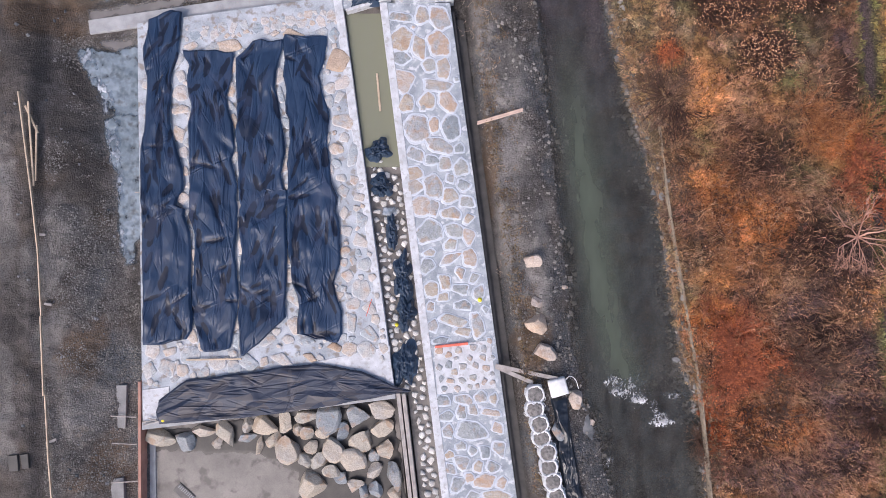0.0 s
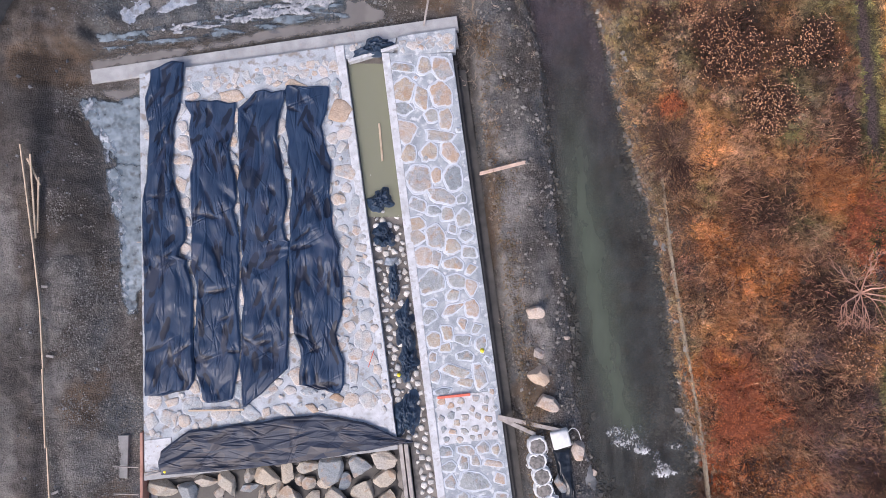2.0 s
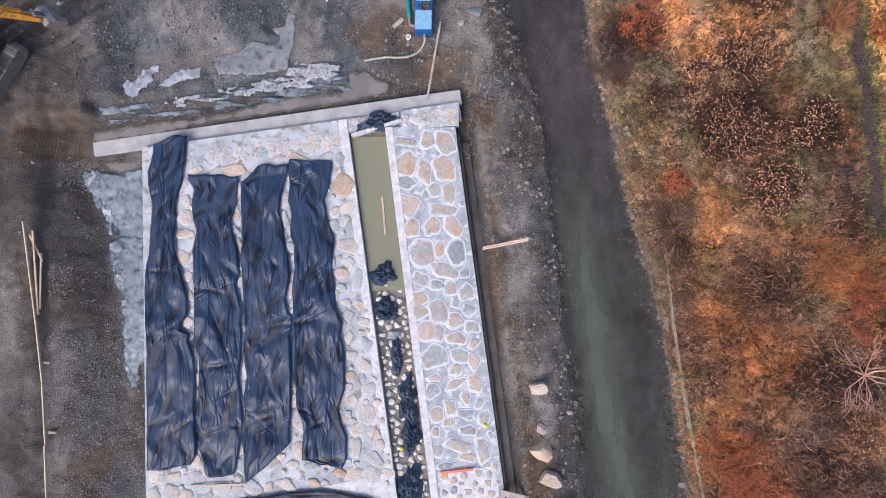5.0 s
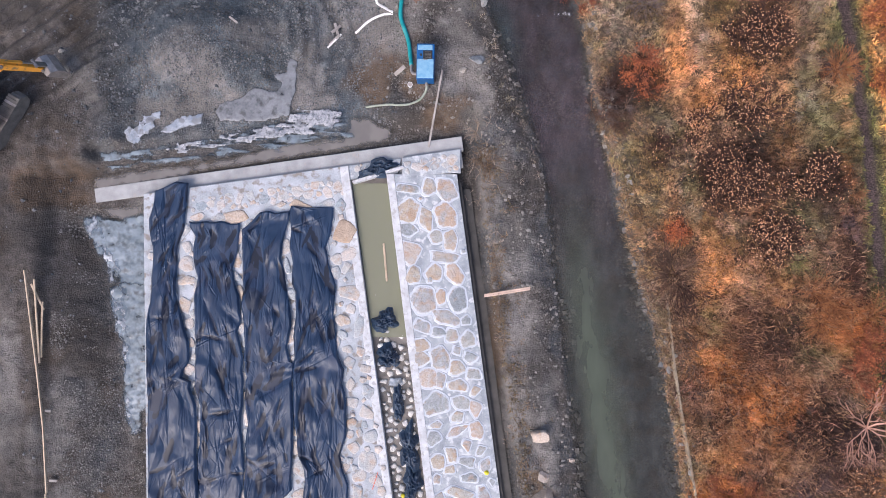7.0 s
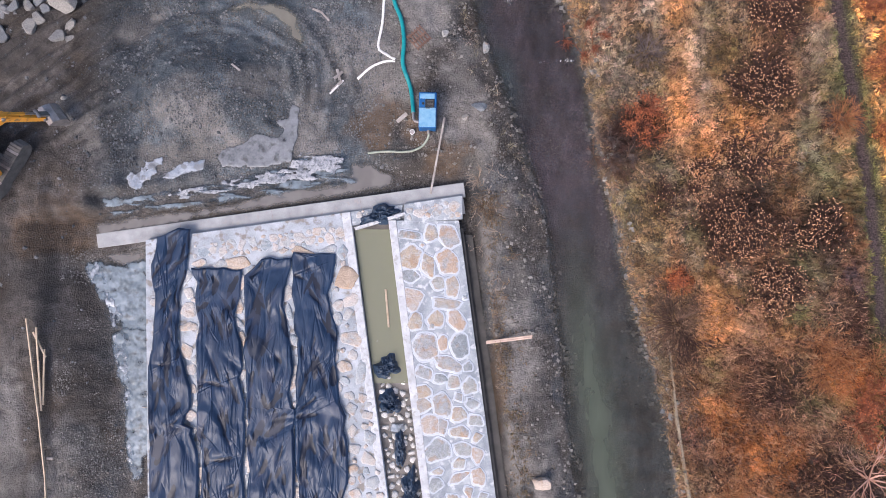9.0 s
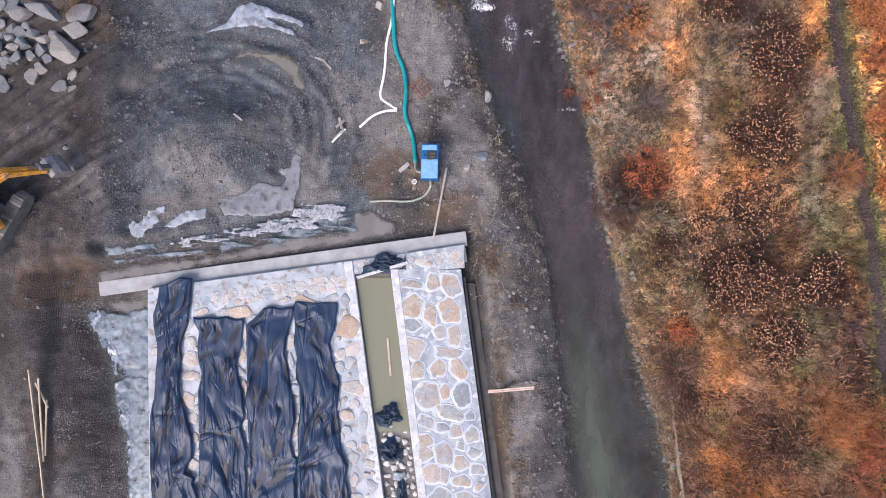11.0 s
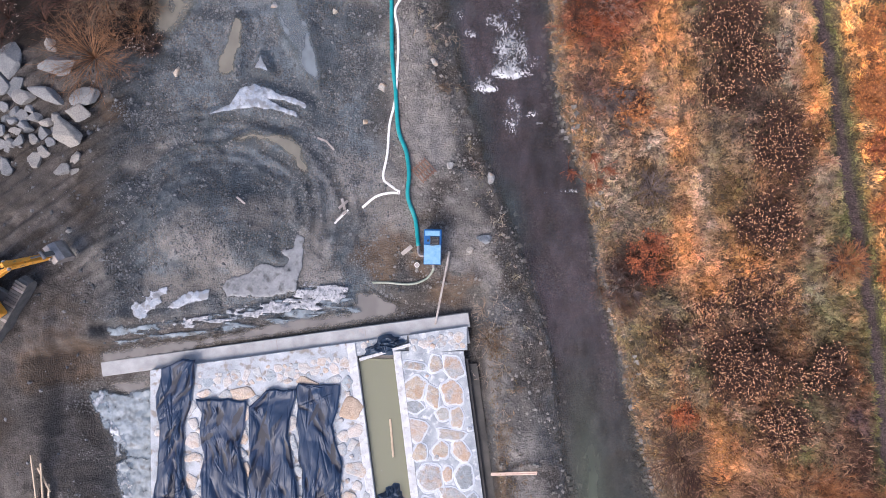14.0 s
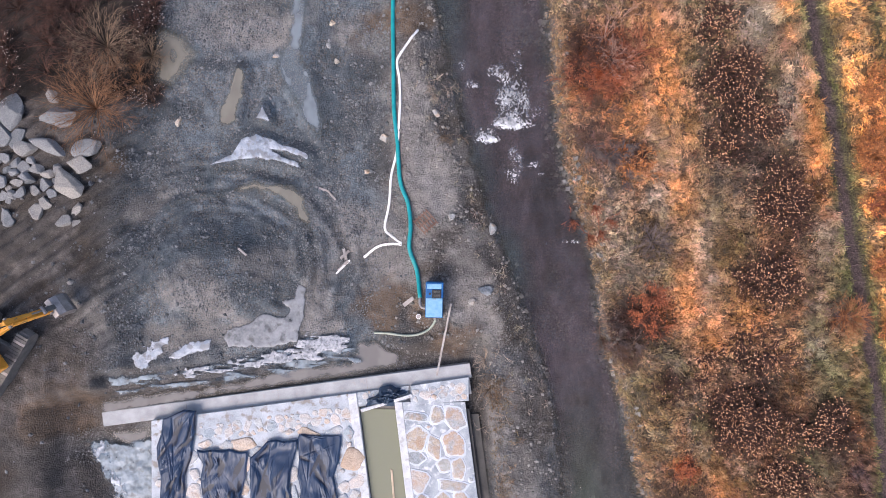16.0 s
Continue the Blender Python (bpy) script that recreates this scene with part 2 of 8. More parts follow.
def ground_material():
    """Earth mixed by the mesh's zones (red: blue-grey silt, green: loose gravel, blue: litter under growth), wet in
    patches, with the wall trench's shade in the colour.
    """
    m = bpy.data.materials.new("earth")
    m.use_nodes = True
    n, l = m.node_tree.nodes, m.node_tree.links
    bsdf = n["Principled BSDF"]
    geo = n.new("ShaderNodeNewGeometry")
    zone, tint = n.new("ShaderNodeAttribute"), n.new("ShaderNodeAttribute")
    zone.attribute_name, tint.attribute_name = "zones", "litter"
    sep = n.new("ShaderNodeSeparateColor")
    l.new(zone.outputs["Color"], sep.inputs["Color"])

    def noise_at(scale, detail=5, rough=0.55):
        t = n.new("ShaderNodeTexNoise")
        t.inputs["Scale"].default_value, t.inputs["Detail"].default_value, t.inputs["Roughness"].default_value = scale, detail, rough
        l.new(geo.outputs["Position"], t.inputs["Vector"])
        return t.outputs["Fac"]

    def mixed(fac, a, b):
        x = n.new("ShaderNodeMix")
        x.data_type = "RGBA"
        for key, value in (("Factor", fac), ("A", a), ("B", b)):
            if isinstance(value, tuple):
                x.inputs[key].default_value = (*value, 1)
            else:
                l.new(value, x.inputs[key])
        return x.outputs["Result"]

    def ranged(v, a, b, lo=0.0, hi=1.0):
        x = n.new("ShaderNodeMapRange")
        for key, value in (("From Min", a), ("From Max", b), ("To Min", lo), ("To Max", hi)):
            x.inputs[key].default_value = value
        l.new(v, x.inputs["Value"])
        return x.outputs["Result"]

    def maths(op, a, b):
        x = n.new("ShaderNodeMath")
        x.operation = op
        for i, v in enumerate((a, b)):
            if isinstance(v, float):
                x.inputs[i].default_value = v
            else:
                l.new(v, x.inputs[i])
        return x.outputs[0]

    broad, mid, fine, grit = noise_at(0.35), noise_at(2.1, 6, 0.65), noise_at(13.0, 6, 0.7), noise_at(34.0, 3)
    brown = mixed(ranged(mid, 0.35, 0.65), (0.067, 0.057, 0.051), (0.165, 0.145, 0.131))
    brown = mixed(ranged(broad, 0.5, 0.7), brown, (0.105, 0.082, 0.063))
    silt = mixed(ranged(mid, 0.32, 0.68), (0.062, 0.083, 0.100), (0.180, 0.212, 0.238))
    base = mixed(sep.outputs["Red"], brown, silt)
    pebble = n.new("ShaderNodeTexVoronoi")
    pebble.inputs["Scale"].default_value = 14.0
    l.new(geo.outputs["Position"], pebble.inputs["Vector"])
    chip = n.new("ShaderNodeSeparateColor")
    l.new(pebble.outputs["Color"], chip.inputs["Color"])
    gravel = mixed(chip.outputs["Red"], (0.05, 0.046, 0.042), (0.24, 0.22, 0.20))
    near = maths("MULTIPLY", sep.outputs["Green"], ranged(chip.outputs["Green"], 0.45, 0.55))
    base = mixed(near, base, gravel)
    litter = mixed(ranged(fine, 0.35, 0.65), (0.035, 0.024, 0.018), tint.outputs["Color"])
    base = mixed(sep.outputs["Blue"], base, litter)
    base = mixed(ranged(grit, 0.35, 0.7, 0.0, 0.35), base, (0.03, 0.027, 0.025))
    speck = n.new("ShaderNodeVectorMath")
    speck.operation = "SCALE"
    l.new(base, speck.inputs[0])
    l.new(maths("MULTIPLY", ranged(fine, 0.32, 0.68, 0.62, 1.40), ranged(grit, 0.3, 0.7, 0.62, 1.45)), speck.inputs["Scale"])
    base = speck.outputs["Vector"]
    damp_shade = n.new("ShaderNodeAttribute")
    damp_shade.attribute_name = "damp_shade"
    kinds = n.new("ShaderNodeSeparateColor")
    l.new(damp_shade.outputs["Color"], kinds.inputs["Color"])
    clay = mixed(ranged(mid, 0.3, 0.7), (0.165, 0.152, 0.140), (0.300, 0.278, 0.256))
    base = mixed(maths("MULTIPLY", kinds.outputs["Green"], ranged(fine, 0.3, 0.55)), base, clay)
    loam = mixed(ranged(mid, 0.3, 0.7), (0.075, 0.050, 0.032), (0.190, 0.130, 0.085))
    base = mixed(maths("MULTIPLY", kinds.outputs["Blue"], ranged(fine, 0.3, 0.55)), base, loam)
    darkening = maths("MULTIPLY", kinds.outputs["Red"], ranged(mid, 0.3, 0.6, 0.55, 1.0))
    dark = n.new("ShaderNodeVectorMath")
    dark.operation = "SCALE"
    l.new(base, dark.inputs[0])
    l.new(maths("SUBTRACT", 1.0, maths("MULTIPLY", darkening, 0.52)), dark.inputs["Scale"])
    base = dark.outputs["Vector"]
    l.new(base, bsdf.inputs["Base Color"])
    l.new(ranged(broad, 0.35, 0.65, 0.55, 0.95), bsdf.inputs["Roughness"])
    bsdf.inputs["Specular IOR Level"].default_value = 0.3
    height = maths("ADD", maths("MULTIPLY", fine, 0.6), maths("ADD", mid, maths("MULTIPLY", pebble.outputs["Distance"], -0.3)))
    b = n.new("ShaderNodeBump")
    b.inputs["Strength"].default_value, b.inputs["Distance"].default_value = 0.95, 0.12
    l.new(height, b.inputs["Height"])
    l.new(b.outputs["Normal"], bsdf.inputs["Normal"])
    return m


def water_material(name, tint, cover, rough=0.04, ripple=0.3, scale=2.0, foam=False):
    """A clear or clouded sheet of water: part of the bed shows through its tint, and the surface shines by Fresnel."""
    m = bpy.data.materials.new(name)
    m.use_nodes = True
    n, l = m.node_tree.nodes, m.node_tree.links
    n.remove(n["Principled BSDF"])
    out = n["Material Output"]
    geo = n.new("ShaderNodeNewGeometry")
    stretch = n.new("ShaderNodeMapping")
    stretch.inputs["Scale"].default_value = (1.0, 0.35, 1.0)
    l.new(geo.outputs["Position"], stretch.inputs["Vector"])
    wave = n.new("ShaderNodeTexNoise")
    wave.inputs["Scale"].default_value, wave.inputs["Detail"].default_value = scale, 4
    l.new(stretch.outputs["Vector"], wave.inputs["Vector"])
    b = n.new("ShaderNodeBump")
    b.inputs["Strength"].default_value, b.inputs["Distance"].default_value = ripple, 0.15
    l.new(wave.outputs["Fac"], b.inputs["Height"])
    clear, cloud, gloss = n.new("ShaderNodeBsdfTransparent"), n.new("ShaderNodeBsdfDiffuse"), n.new("ShaderNodeBsdfGlossy")
    clear.inputs["Color"].default_value = (0.88, 0.88, 0.85, 1)
    stream = n.new("ShaderNodeAttribute")
    stream.attribute_name = "stream"
    if tint:
        cloud.inputs["Color"].default_value = (*tint, 1)
    else:
        l.new(stream.outputs["Color"], cloud.inputs["Color"])
    gloss.inputs["Roughness"].default_value = rough
    body, top, fres = n.new("ShaderNodeMixShader"), n.new("ShaderNodeMixShader"), n.new("ShaderNodeFresnel")
    fres.inputs["IOR"].default_value = 1.33
    l.new(b.outputs["Normal"], fres.inputs["Normal"])
    l.new(b.outputs["Normal"], gloss.inputs["Normal"])
    if cover:
        body.inputs[0].default_value = cover
    else:
        l.new(stream.outputs["Alpha"], body.inputs[0])
    l.new(clear.outputs[0], body.inputs[1])
    l.new(cloud.outputs[0], body.inputs[2])
    l.new(fres.outputs[0], top.inputs[0])
    l.new(body.outputs[0], top.inputs[1])
    l.new(gloss.outputs[0], top.inputs[2])
    l.new(top.outputs[0], out.inputs["Surface"])
    return m


EARTH = ground_material()
STONE_WALL = stone_material("bedded_rock", [(0.215, 0.24, 0.255), (0.30, 0.315, 0.315), (0.36, 0.345, 0.31), (0.42, 0.335, 0.25), (0.30, 0.315, 0.325), (0.45, 0.32, 0.225), (0.44, 0.39, 0.35)], 0.7, 0.42)
STONE_POOL = stone_material("loose_rock", [(0.20, 0.225, 0.245), (0.31, 0.305, 0.288), (0.40, 0.355, 0.288), (0.45, 0.375, 0.288), (0.37, 0.34, 0.305)], 0.6)
STONE_PALE = stone_material("pale_rock", [(0.13, 0.137, 0.143), (0.22, 0.22, 0.22), (0.175, 0.175, 0.175), (0.26, 0.24, 0.215)], 0.75, warm=False)
STONE_TAN = stone_material("tan_rock", [(0.42, 0.32, 0.24), (0.56, 0.45, 0.35), (0.48, 0.40, 0.34)], 0.75)
STONE_APRON = stone_material("apron_rock", [(0.27, 0.315, 0.345), (0.40, 0.41, 0.41), (0.50, 0.455, 0.41), (0.33, 0.365, 0.39), (0.50, 0.40, 0.315), (0.46, 0.435, 0.41), (0.56, 0.48, 0.42)], 0.7, 0.3)
COBBLE = stone_material("cobble_rock", [(0.42, 0.415, 0.40), (0.62, 0.60, 0.57), (0.54, 0.51, 0.46), (0.70, 0.68, 0.645)], 0.6, warm=False)
GRIT = material("grit_stone", (0.060, 0.067, 0.073), (0.205, 0.207, 0.21), 1.5, 0.85, 0.2, island=1.2)
SHORE_GRIT = material("shore_grit", (0.12, 0.112, 0.10), (0.27, 0.252, 0.23), 1.5, 0.85, 0.2, island=1.2)
BED_GRIT = material("bed_stone", (0.06, 0.058, 0.055), (0.22, 0.21, 0.20), 1.5, 0.85, 0.4, island=1.2)
MORTAR = material("bedding_mortar", (0.21, 0.235, 0.26), (0.43, 0.455, 0.48), 1.6, 0.8, 0.6, fine=18, spot=(0.56, 0.575, 0.59), spot_at=0.60)
APRON_BED = material("frosted_mortar", (0.26, 0.285, 0.31), (0.53, 0.555, 0.59), 1.1, 0.8, 0.6, fine=16, spot=(0.24, 0.215, 0.19), spot_at=0.585)
LIME = material("pointing_mortar", (0.37, 0.41, 0.465), (0.61, 0.64, 0.68), 2.0, 0.8, 0.4, fine=30)
CONCRETE = material("light_concrete", (0.265, 0.268, 0.270), (0.425, 0.426, 0.428), 1.6, 0.8, 0.25, fine=38, spot=(0.36, 0.33, 0.31), spot_at=0.66)
COPING = material("pale_screed", (0.42, 0.425, 0.44), (0.64, 0.645, 0.66), 2.2, 0.75, 0.35, fine=28, spot=(0.40, 0.39, 0.385), spot_at=0.60)
SCREED = material("wet_screed", (0.088, 0.080, 0.072), (0.20, 0.178, 0.160), 0.8, 0.45, 0.25, fine=20, spot=(0.06, 0.053, 0.047), spot_at=0.6)


def film_material(name="black_film", low=(0.014, 0.032, 0.070), high=(0.023, 0.047, 0.096), fold_shade=(0.0032, 0.006, 0.017), dusty=(0.036, 0.050, 0.092), rough=0.38):
    """Black film with a dull sheen: hollows and odd facets get shade as a darker colour, dusty flaps are greyer, as the
    mesh's flaps say.
    """
    m = material(name, low, high, 1.1, rough, 0.06, fine=7, depth=0.02, specular=0.32, stretch=(1.6, 0.35, 1))
    n, l = m.node_tree.nodes, m.node_tree.links
    bsdf = n["Principled BSDF"]
    plain = bsdf.inputs["Base Color"].links[0].from_socket
    at, sep = n.new("ShaderNodeAttribute"), n.new("ShaderNodeSeparateColor")
    at.attribute_name = "flap"
    l.new(at.outputs["Color"], sep.inputs["Color"])
    for socket, tone_ in (("Red", fold_shade), ("Green", dusty)):
        mix = n.new("ShaderNodeMix")
        mix.data_type = "RGBA"
        l.new(sep.outputs[socket], mix.inputs["Factor"])
        l.new(plain, mix.inputs["A"])
        mix.inputs["B"].default_value = (*tone_, 1)
        plain = mix.outputs["Result"]
    l.new(plain, bsdf.inputs["Base Color"])
    return m


FOIL = film_material()
DUSTY_FOIL = film_material("dusty_film", (0.019, 0.028, 0.052), (0.034, 0.045, 0.073), (0.008, 0.012, 0.025), (0.085, 0.075, 0.075), 0.46)
SCRAP_FOIL = film_material("crumpled_film", (0.016, 0.030, 0.056), (0.034, 0.058, 0.095), rough=0.3)
TIMBER = material("raw_timber", (0.38, 0.29, 0.20), (0.58, 0.46, 0.34), 2.5, 0.75, 0.2, fine=60)
PINK_TIMBER = material("pinkish_timber", (0.40, 0.29, 0.235), (0.60, 0.45, 0.375), 2.5, 0.75, 0.2, fine=60)
GREY_TIMBER = material("weathered_timber", (0.25, 0.22, 0.20), (0.44, 0.40, 0.37), 2.5, 0.8, 0.25, fine=60)
DULL_CONCRETE = material("dull_concrete", (0.17, 0.165, 0.16), (0.28, 0.272, 0.265), 1.6, 0.8, 0.4, fine=25)
# near-black tone for the shade in the gaps between basin stones
GAP_SHADE = material("gap_shade", (0.022, 0.019, 0.017), (0.05, 0.043, 0.037), 1.5, 0.5, 0.4, fine=15)
DARK_TIMBER = material("dark_formwork", (0.026, 0.024, 0.022), (0.075, 0.069, 0.063), 1.5, 0.6, 0.25, fine=50)
RED_PAINT = material("red_paint", (0.60, 0.10, 0.06), (0.75, 0.20, 0.13), 3, 0.6, 0.1)
ICE = material("white_ice", (0.17, 0.21, 0.25), (0.58, 0.61, 0.66), 1.4, 0.35, 0.5, fine=9, spot=(0.14, 0.16, 0.18), spot_at=0.58)
FROST = material("frosted_ice", (0.115, 0.150, 0.175), (0.25, 0.30, 0.34), 0.8, 0.45, 0.5, fine=5, spot=(0.09, 0.10, 0.108), spot_at=0.63)
SMOOTH_ICE = material("smooth_ice", (0.17, 0.21, 0.26), (0.42, 0.445, 0.49), 1.6, 0.4, 0.3, fine=12, spot=(0.20, 0.21, 0.225), spot_at=0.53)
SLUSH = material("grey_slush", (0.13, 0.138, 0.150), (0.25, 0.258, 0.27), 1.1, 0.45, 0.3, fine=9, spot=(0.10, 0.102, 0.105), spot_at=0.62)
PINK_FROST = material("pink_frost", (0.19, 0.21, 0.235), (0.46, 0.455, 0.47), 3.2, 0.5, 0.5, fine=14, spot=(0.15, 0.16, 0.175), spot_at=0.56)
BLUE_PAINT = material("blue_paint", (0.0, 0.075, 0.25), (0.005, 0.12, 0.33), 2, 0.45, 0.05)
LIGHT_BLUE = material("worn_blue_and_glint", (0.13, 0.32, 0.50), (0.24, 0.43, 0.56), 5, 0.5, 0.1)
WET_FOIL = material("wet_film", (0.006, 0.009, 0.014), (0.018, 0.023, 0.032), 1.5, 0.28, 0.15, fine=9, depth=0.03)
BLACK = material("black_rubber", (0.012, 0.012, 0.013), (0.03, 0.03, 0.03), 5, 0.6, 0.1)
TEAL = material("teal_hose", (0.0, 0.20, 0.215), (0.005, 0.30, 0.31), 3, 0.4, 0.1)
WHITE_HOSE = material("white_hose", (0.62, 0.61, 0.60), (0.78, 0.77, 0.76), 4, 0.6, 0.2)
GREY_HOSE = material("pale_green_hose", (0.22, 0.26, 0.20), (0.36, 0.38, 0.32), 4, 0.5, 0.2)
YELLOW = material("yellow_paint", (0.66, 0.28, 0.03), (0.84, 0.38, 0.05), 2, 0.5, 0.1, spot=(0.26, 0.17, 0.08), spot_at=0.62)

def translucent(m):
    """Lets what lies below show through thin edges, by the sheet's own thickness."""
    n, l = m.node_tree.nodes, m.node_tree.links
    at, clear, mix, tex, ramp, times = (n.new("ShaderNode" + k) for k in ("Attribute", "BsdfTransparent", "MixShader", "TexNoise", "MapRange", "Math"))
    at.attribute_name = "stream"
    tex.inputs["Scale"].default_value, tex.inputs["Detail"].default_value = 2.2, 6
    geo = n.new("ShaderNodeNewGeometry")
    l.new(geo.outputs["Position"], tex.inputs["Vector"])
    ramp.inputs["From Min"].default_value, ramp.inputs["From Max"].default_value, ramp.inputs["To Min"].default_value = 0.30, 0.55, 0.45
    l.new(tex.outputs["Fac"], ramp.inputs["Value"])
    times.operation, times.use_clamp = "MULTIPLY", True
    l.new(ramp.outputs["Result"], times.inputs[0])
    l.new(at.outputs["Alpha"], times.inputs[1])
    clear.inputs["Color"].default_value = (0.8, 0.84, 0.88, 1)
    l.new(times.outputs[0], mix.inputs[0])
    l.new(clear.outputs[0], mix.inputs[1])
    l.new(n["Principled BSDF"].outputs[0], mix.inputs[2])
    l.new(mix.outputs[0], n["Material Output"].inputs["Surface"])
    return m


STEEL = material("worn_steel", (0.22, 0.20, 0.19), (0.42, 0.39, 0.38), 3, 0.5, 0.2, metal=0.6)
MUDDY_STEEL = material("muddy_steel", (0.09, 0.085, 0.08), (0.18, 0.165, 0.15), 3, 0.75, 0.4)
KERB = material("sandy_kerb", (0.16, 0.125, 0.09), (0.36, 0.29, 0.21), 2, 0.85, 0.4, spot=(0.07, 0.06, 0.05), spot_at=0.6)
GLASS_DARK = material("cab_glass", (0.02, 0.025, 0.03), (0.03, 0.035, 0.04), 1, 0.06, 0.0)
BAG = material("woven_bag", (0.50, 0.50, 0.50), (0.76, 0.76, 0.76), 6, 0.7, 0.5, fine=25, depth=0.03)
LEMON = material("yellow_plastic", (0.75, 0.62, 0.02), (0.85, 0.72, 0.05), 5, 0.5, 0.1)
TWIG = material("brown_twigs", (0.075, 0.042, 0.028), (0.20, 0.11, 0.07), 3, 0.85, 0.0, island=0.8)
ORANGE_TWIG = material("orange_twigs", (0.20, 0.075, 0.03), (0.50, 0.21, 0.08), 3, 0.85, 0.0, island=0.8)
RED_TWIG = material("red_twigs", (0.15, 0.042, 0.022), (0.44, 0.145, 0.068), 3, 0.85, 0.0, island=0.8)
PALE_TWIG = material("pale_twigs", (0.36, 0.20, 0.14), (0.60, 0.38, 0.29), 3, 0.8, 0.0, island=0.5)
STRAW_TWIG = material("straw_stalks", (0.26, 0.20, 0.15), (0.46, 0.37, 0.29), 3, 0.85, 0.0, island=0.6)
GREY_TWIG = material("grey_brown_twigs", (0.085, 0.062, 0.058), (0.24, 0.18, 0.155), 3, 0.85, 0.0, island=0.8)
DARK_TWIG = material("dark_twigs", (0.034, 0.016, 0.011), (0.11, 0.048, 0.030), 3, 0.85, 0.0, island=0.8)
PALE_BROWN = material("pale_brown_twigs", (0.09, 0.06, 0.04), (0.24, 0.165, 0.105), 3, 0.85, 0.0, island=0.8)
PALE_HEAD = material("grey_seed_heads", (0.30, 0.24, 0.20), (0.55, 0.48, 0.43), 4, 0.85, 0.0, island=0.8)
ORANGE_BROWN = material("rust_brown_twigs", (0.10, 0.046, 0.022), (0.30, 0.155, 0.075), 3, 0.85, 0.0, island=0.8)
RED_LEAF = material("red_leaves", (0.22, 0.055, 0.025), (0.62, 0.19, 0.065), 1.0, 0.85, 0.0, island=0.9)
HEAD = material("seed_heads", (0.62, 0.27, 0.115), (0.86, 0.52, 0.31), 4, 0.85, 0.0, island=0.8)
RUST_LEAF = material("rust_leaves", (0.18, 0.045, 0.018), (0.80, 0.31, 0.085), 1.2, 0.8, 0.0, island=1.3)
GRASS = tinted_material("dry_grass", "tone")
RIVER = water_material("river_water", None, None, 0.06, 0.5, 3.2)
CLOUDED = water_material("clouded_water", (0.235, 0.24, 0.17), 0.74, 0.05, 0.05)
MUDDY = water_material("muddy_puddle", (0.225, 0.208, 0.172), None, 0.08, 0.05)
GREY_MUD = water_material("grey_mud_water", (0.235, 0.218, 0.205), None, 0.1, 0.05)
MILKY = water_material("milky_trickle", (0.205, 0.235, 0.26), None, 0.1, 0.05)
BAG_FILL = material("bag_gravel", (0.10, 0.095, 0.09), (0.26, 0.24, 0.22), 6, 0.9, 0.6, fine=30)
FOAM = material("white_water", (0.35, 0.36, 0.38), (0.85, 0.86, 0.87), 7, 0.5, 0.6, fine=30)
for sheet_material in (ICE, FROST, FOAM, SMOOTH_ICE, PINK_FROST, SLUSH):
    translucent(sheet_material)

# ---- ground, one sheet to the horizon ----
RIVER_W = [(8.79, -18.93), (8.5, -12.67), (7.93, -10.31), (7.21, -7.44), (6.44, -4.57), (6.21, -1.69), (5.92, 1.18), (5.49, 5.49), (4.77, 12.09)] + [(4.27, 14.27), (3.83, 15.7), (2.97, 17.98), (1.95, 20.56), (0.65, 24.29), (-0.08, 26.88), (-0.66, 29.18), (-1.4, 32.93)]
RIVER_E = [(14.11, -18.93), (13.39, -12.67), (13.01, -8.59), (12.09, -5.72), (11.72, -3.13), (11.32, -0.26), (10.8, 2.61), (10.08, 5.49), (9.22, 8.36)] + [(8.43, 11.71), (8, 13.14), (7.36, 15.71), (6.98, 18.57), (6.55, 20.87), (5.39, 24.31), (4.95, 27.19), (4.51, 32.96)]
RIVER_W += [(RIVER_W[-1][0] - 4.0, 80.0), (RIVER_W[0][0] + 4.0, -60.0)]
RIVER_E += [(RIVER_E[-1][0] - 4.0, 80.0), (RIVER_E[0][0] + 4.0, -60.0)]
WALL_W = [(-3.21, 12.4), (-0.06, -12.63)]          # side wall: edges of its top
WALL_E = [(0.37, 12.4), (3.75, -12.63)]
APRON_W = [(-15.54, 11.23), (-15.31, -9.08)]          # stone apron
APRON_E = [(-5.08, 12.09), (-2.5, -7.44)]
SOUTH, NORTH = -18.0, 12.4
B0, B1 = [(-18.23, 11.42), (0.65, 14.08)]            # ends of the beam across the head


def beam_south(x):
    return B0[1] + (x - B0[0]) * (B1[1] - B0[1]) / (B1[0] - B0[0]) - 0.33


def on(line, y):
    (x0, y0), (x1, y1) = line
    return x0 + (x1 - x0) * (y - y0) / (y1 - y0)


PATH = [(16.17, 36.12), (16.49, 32.09), (17.1, 28.6), (17.77, 25.13), (18.3, 21.39), (19.09, 17.13), (19.67, 13.41), (20.09, 9.43)] + [(20.6, 2.0), (21.3, -6.0), (22.0, -30.0)]
PIT_E = [(4.91, -16.06), (4.19, -10.31), (3.62, -4.57), (2.76, 1.18), (1.9, 6.92), (1.38, 12.67)]      # foot of the river bank beside the side wall
PIT_W = [(-16.06, -16.06), (-16.15, -7.44), (-16.35, -0.26), (-16.92, 5.49), (-18.64, 10.08), (-18.79, 11.52)]

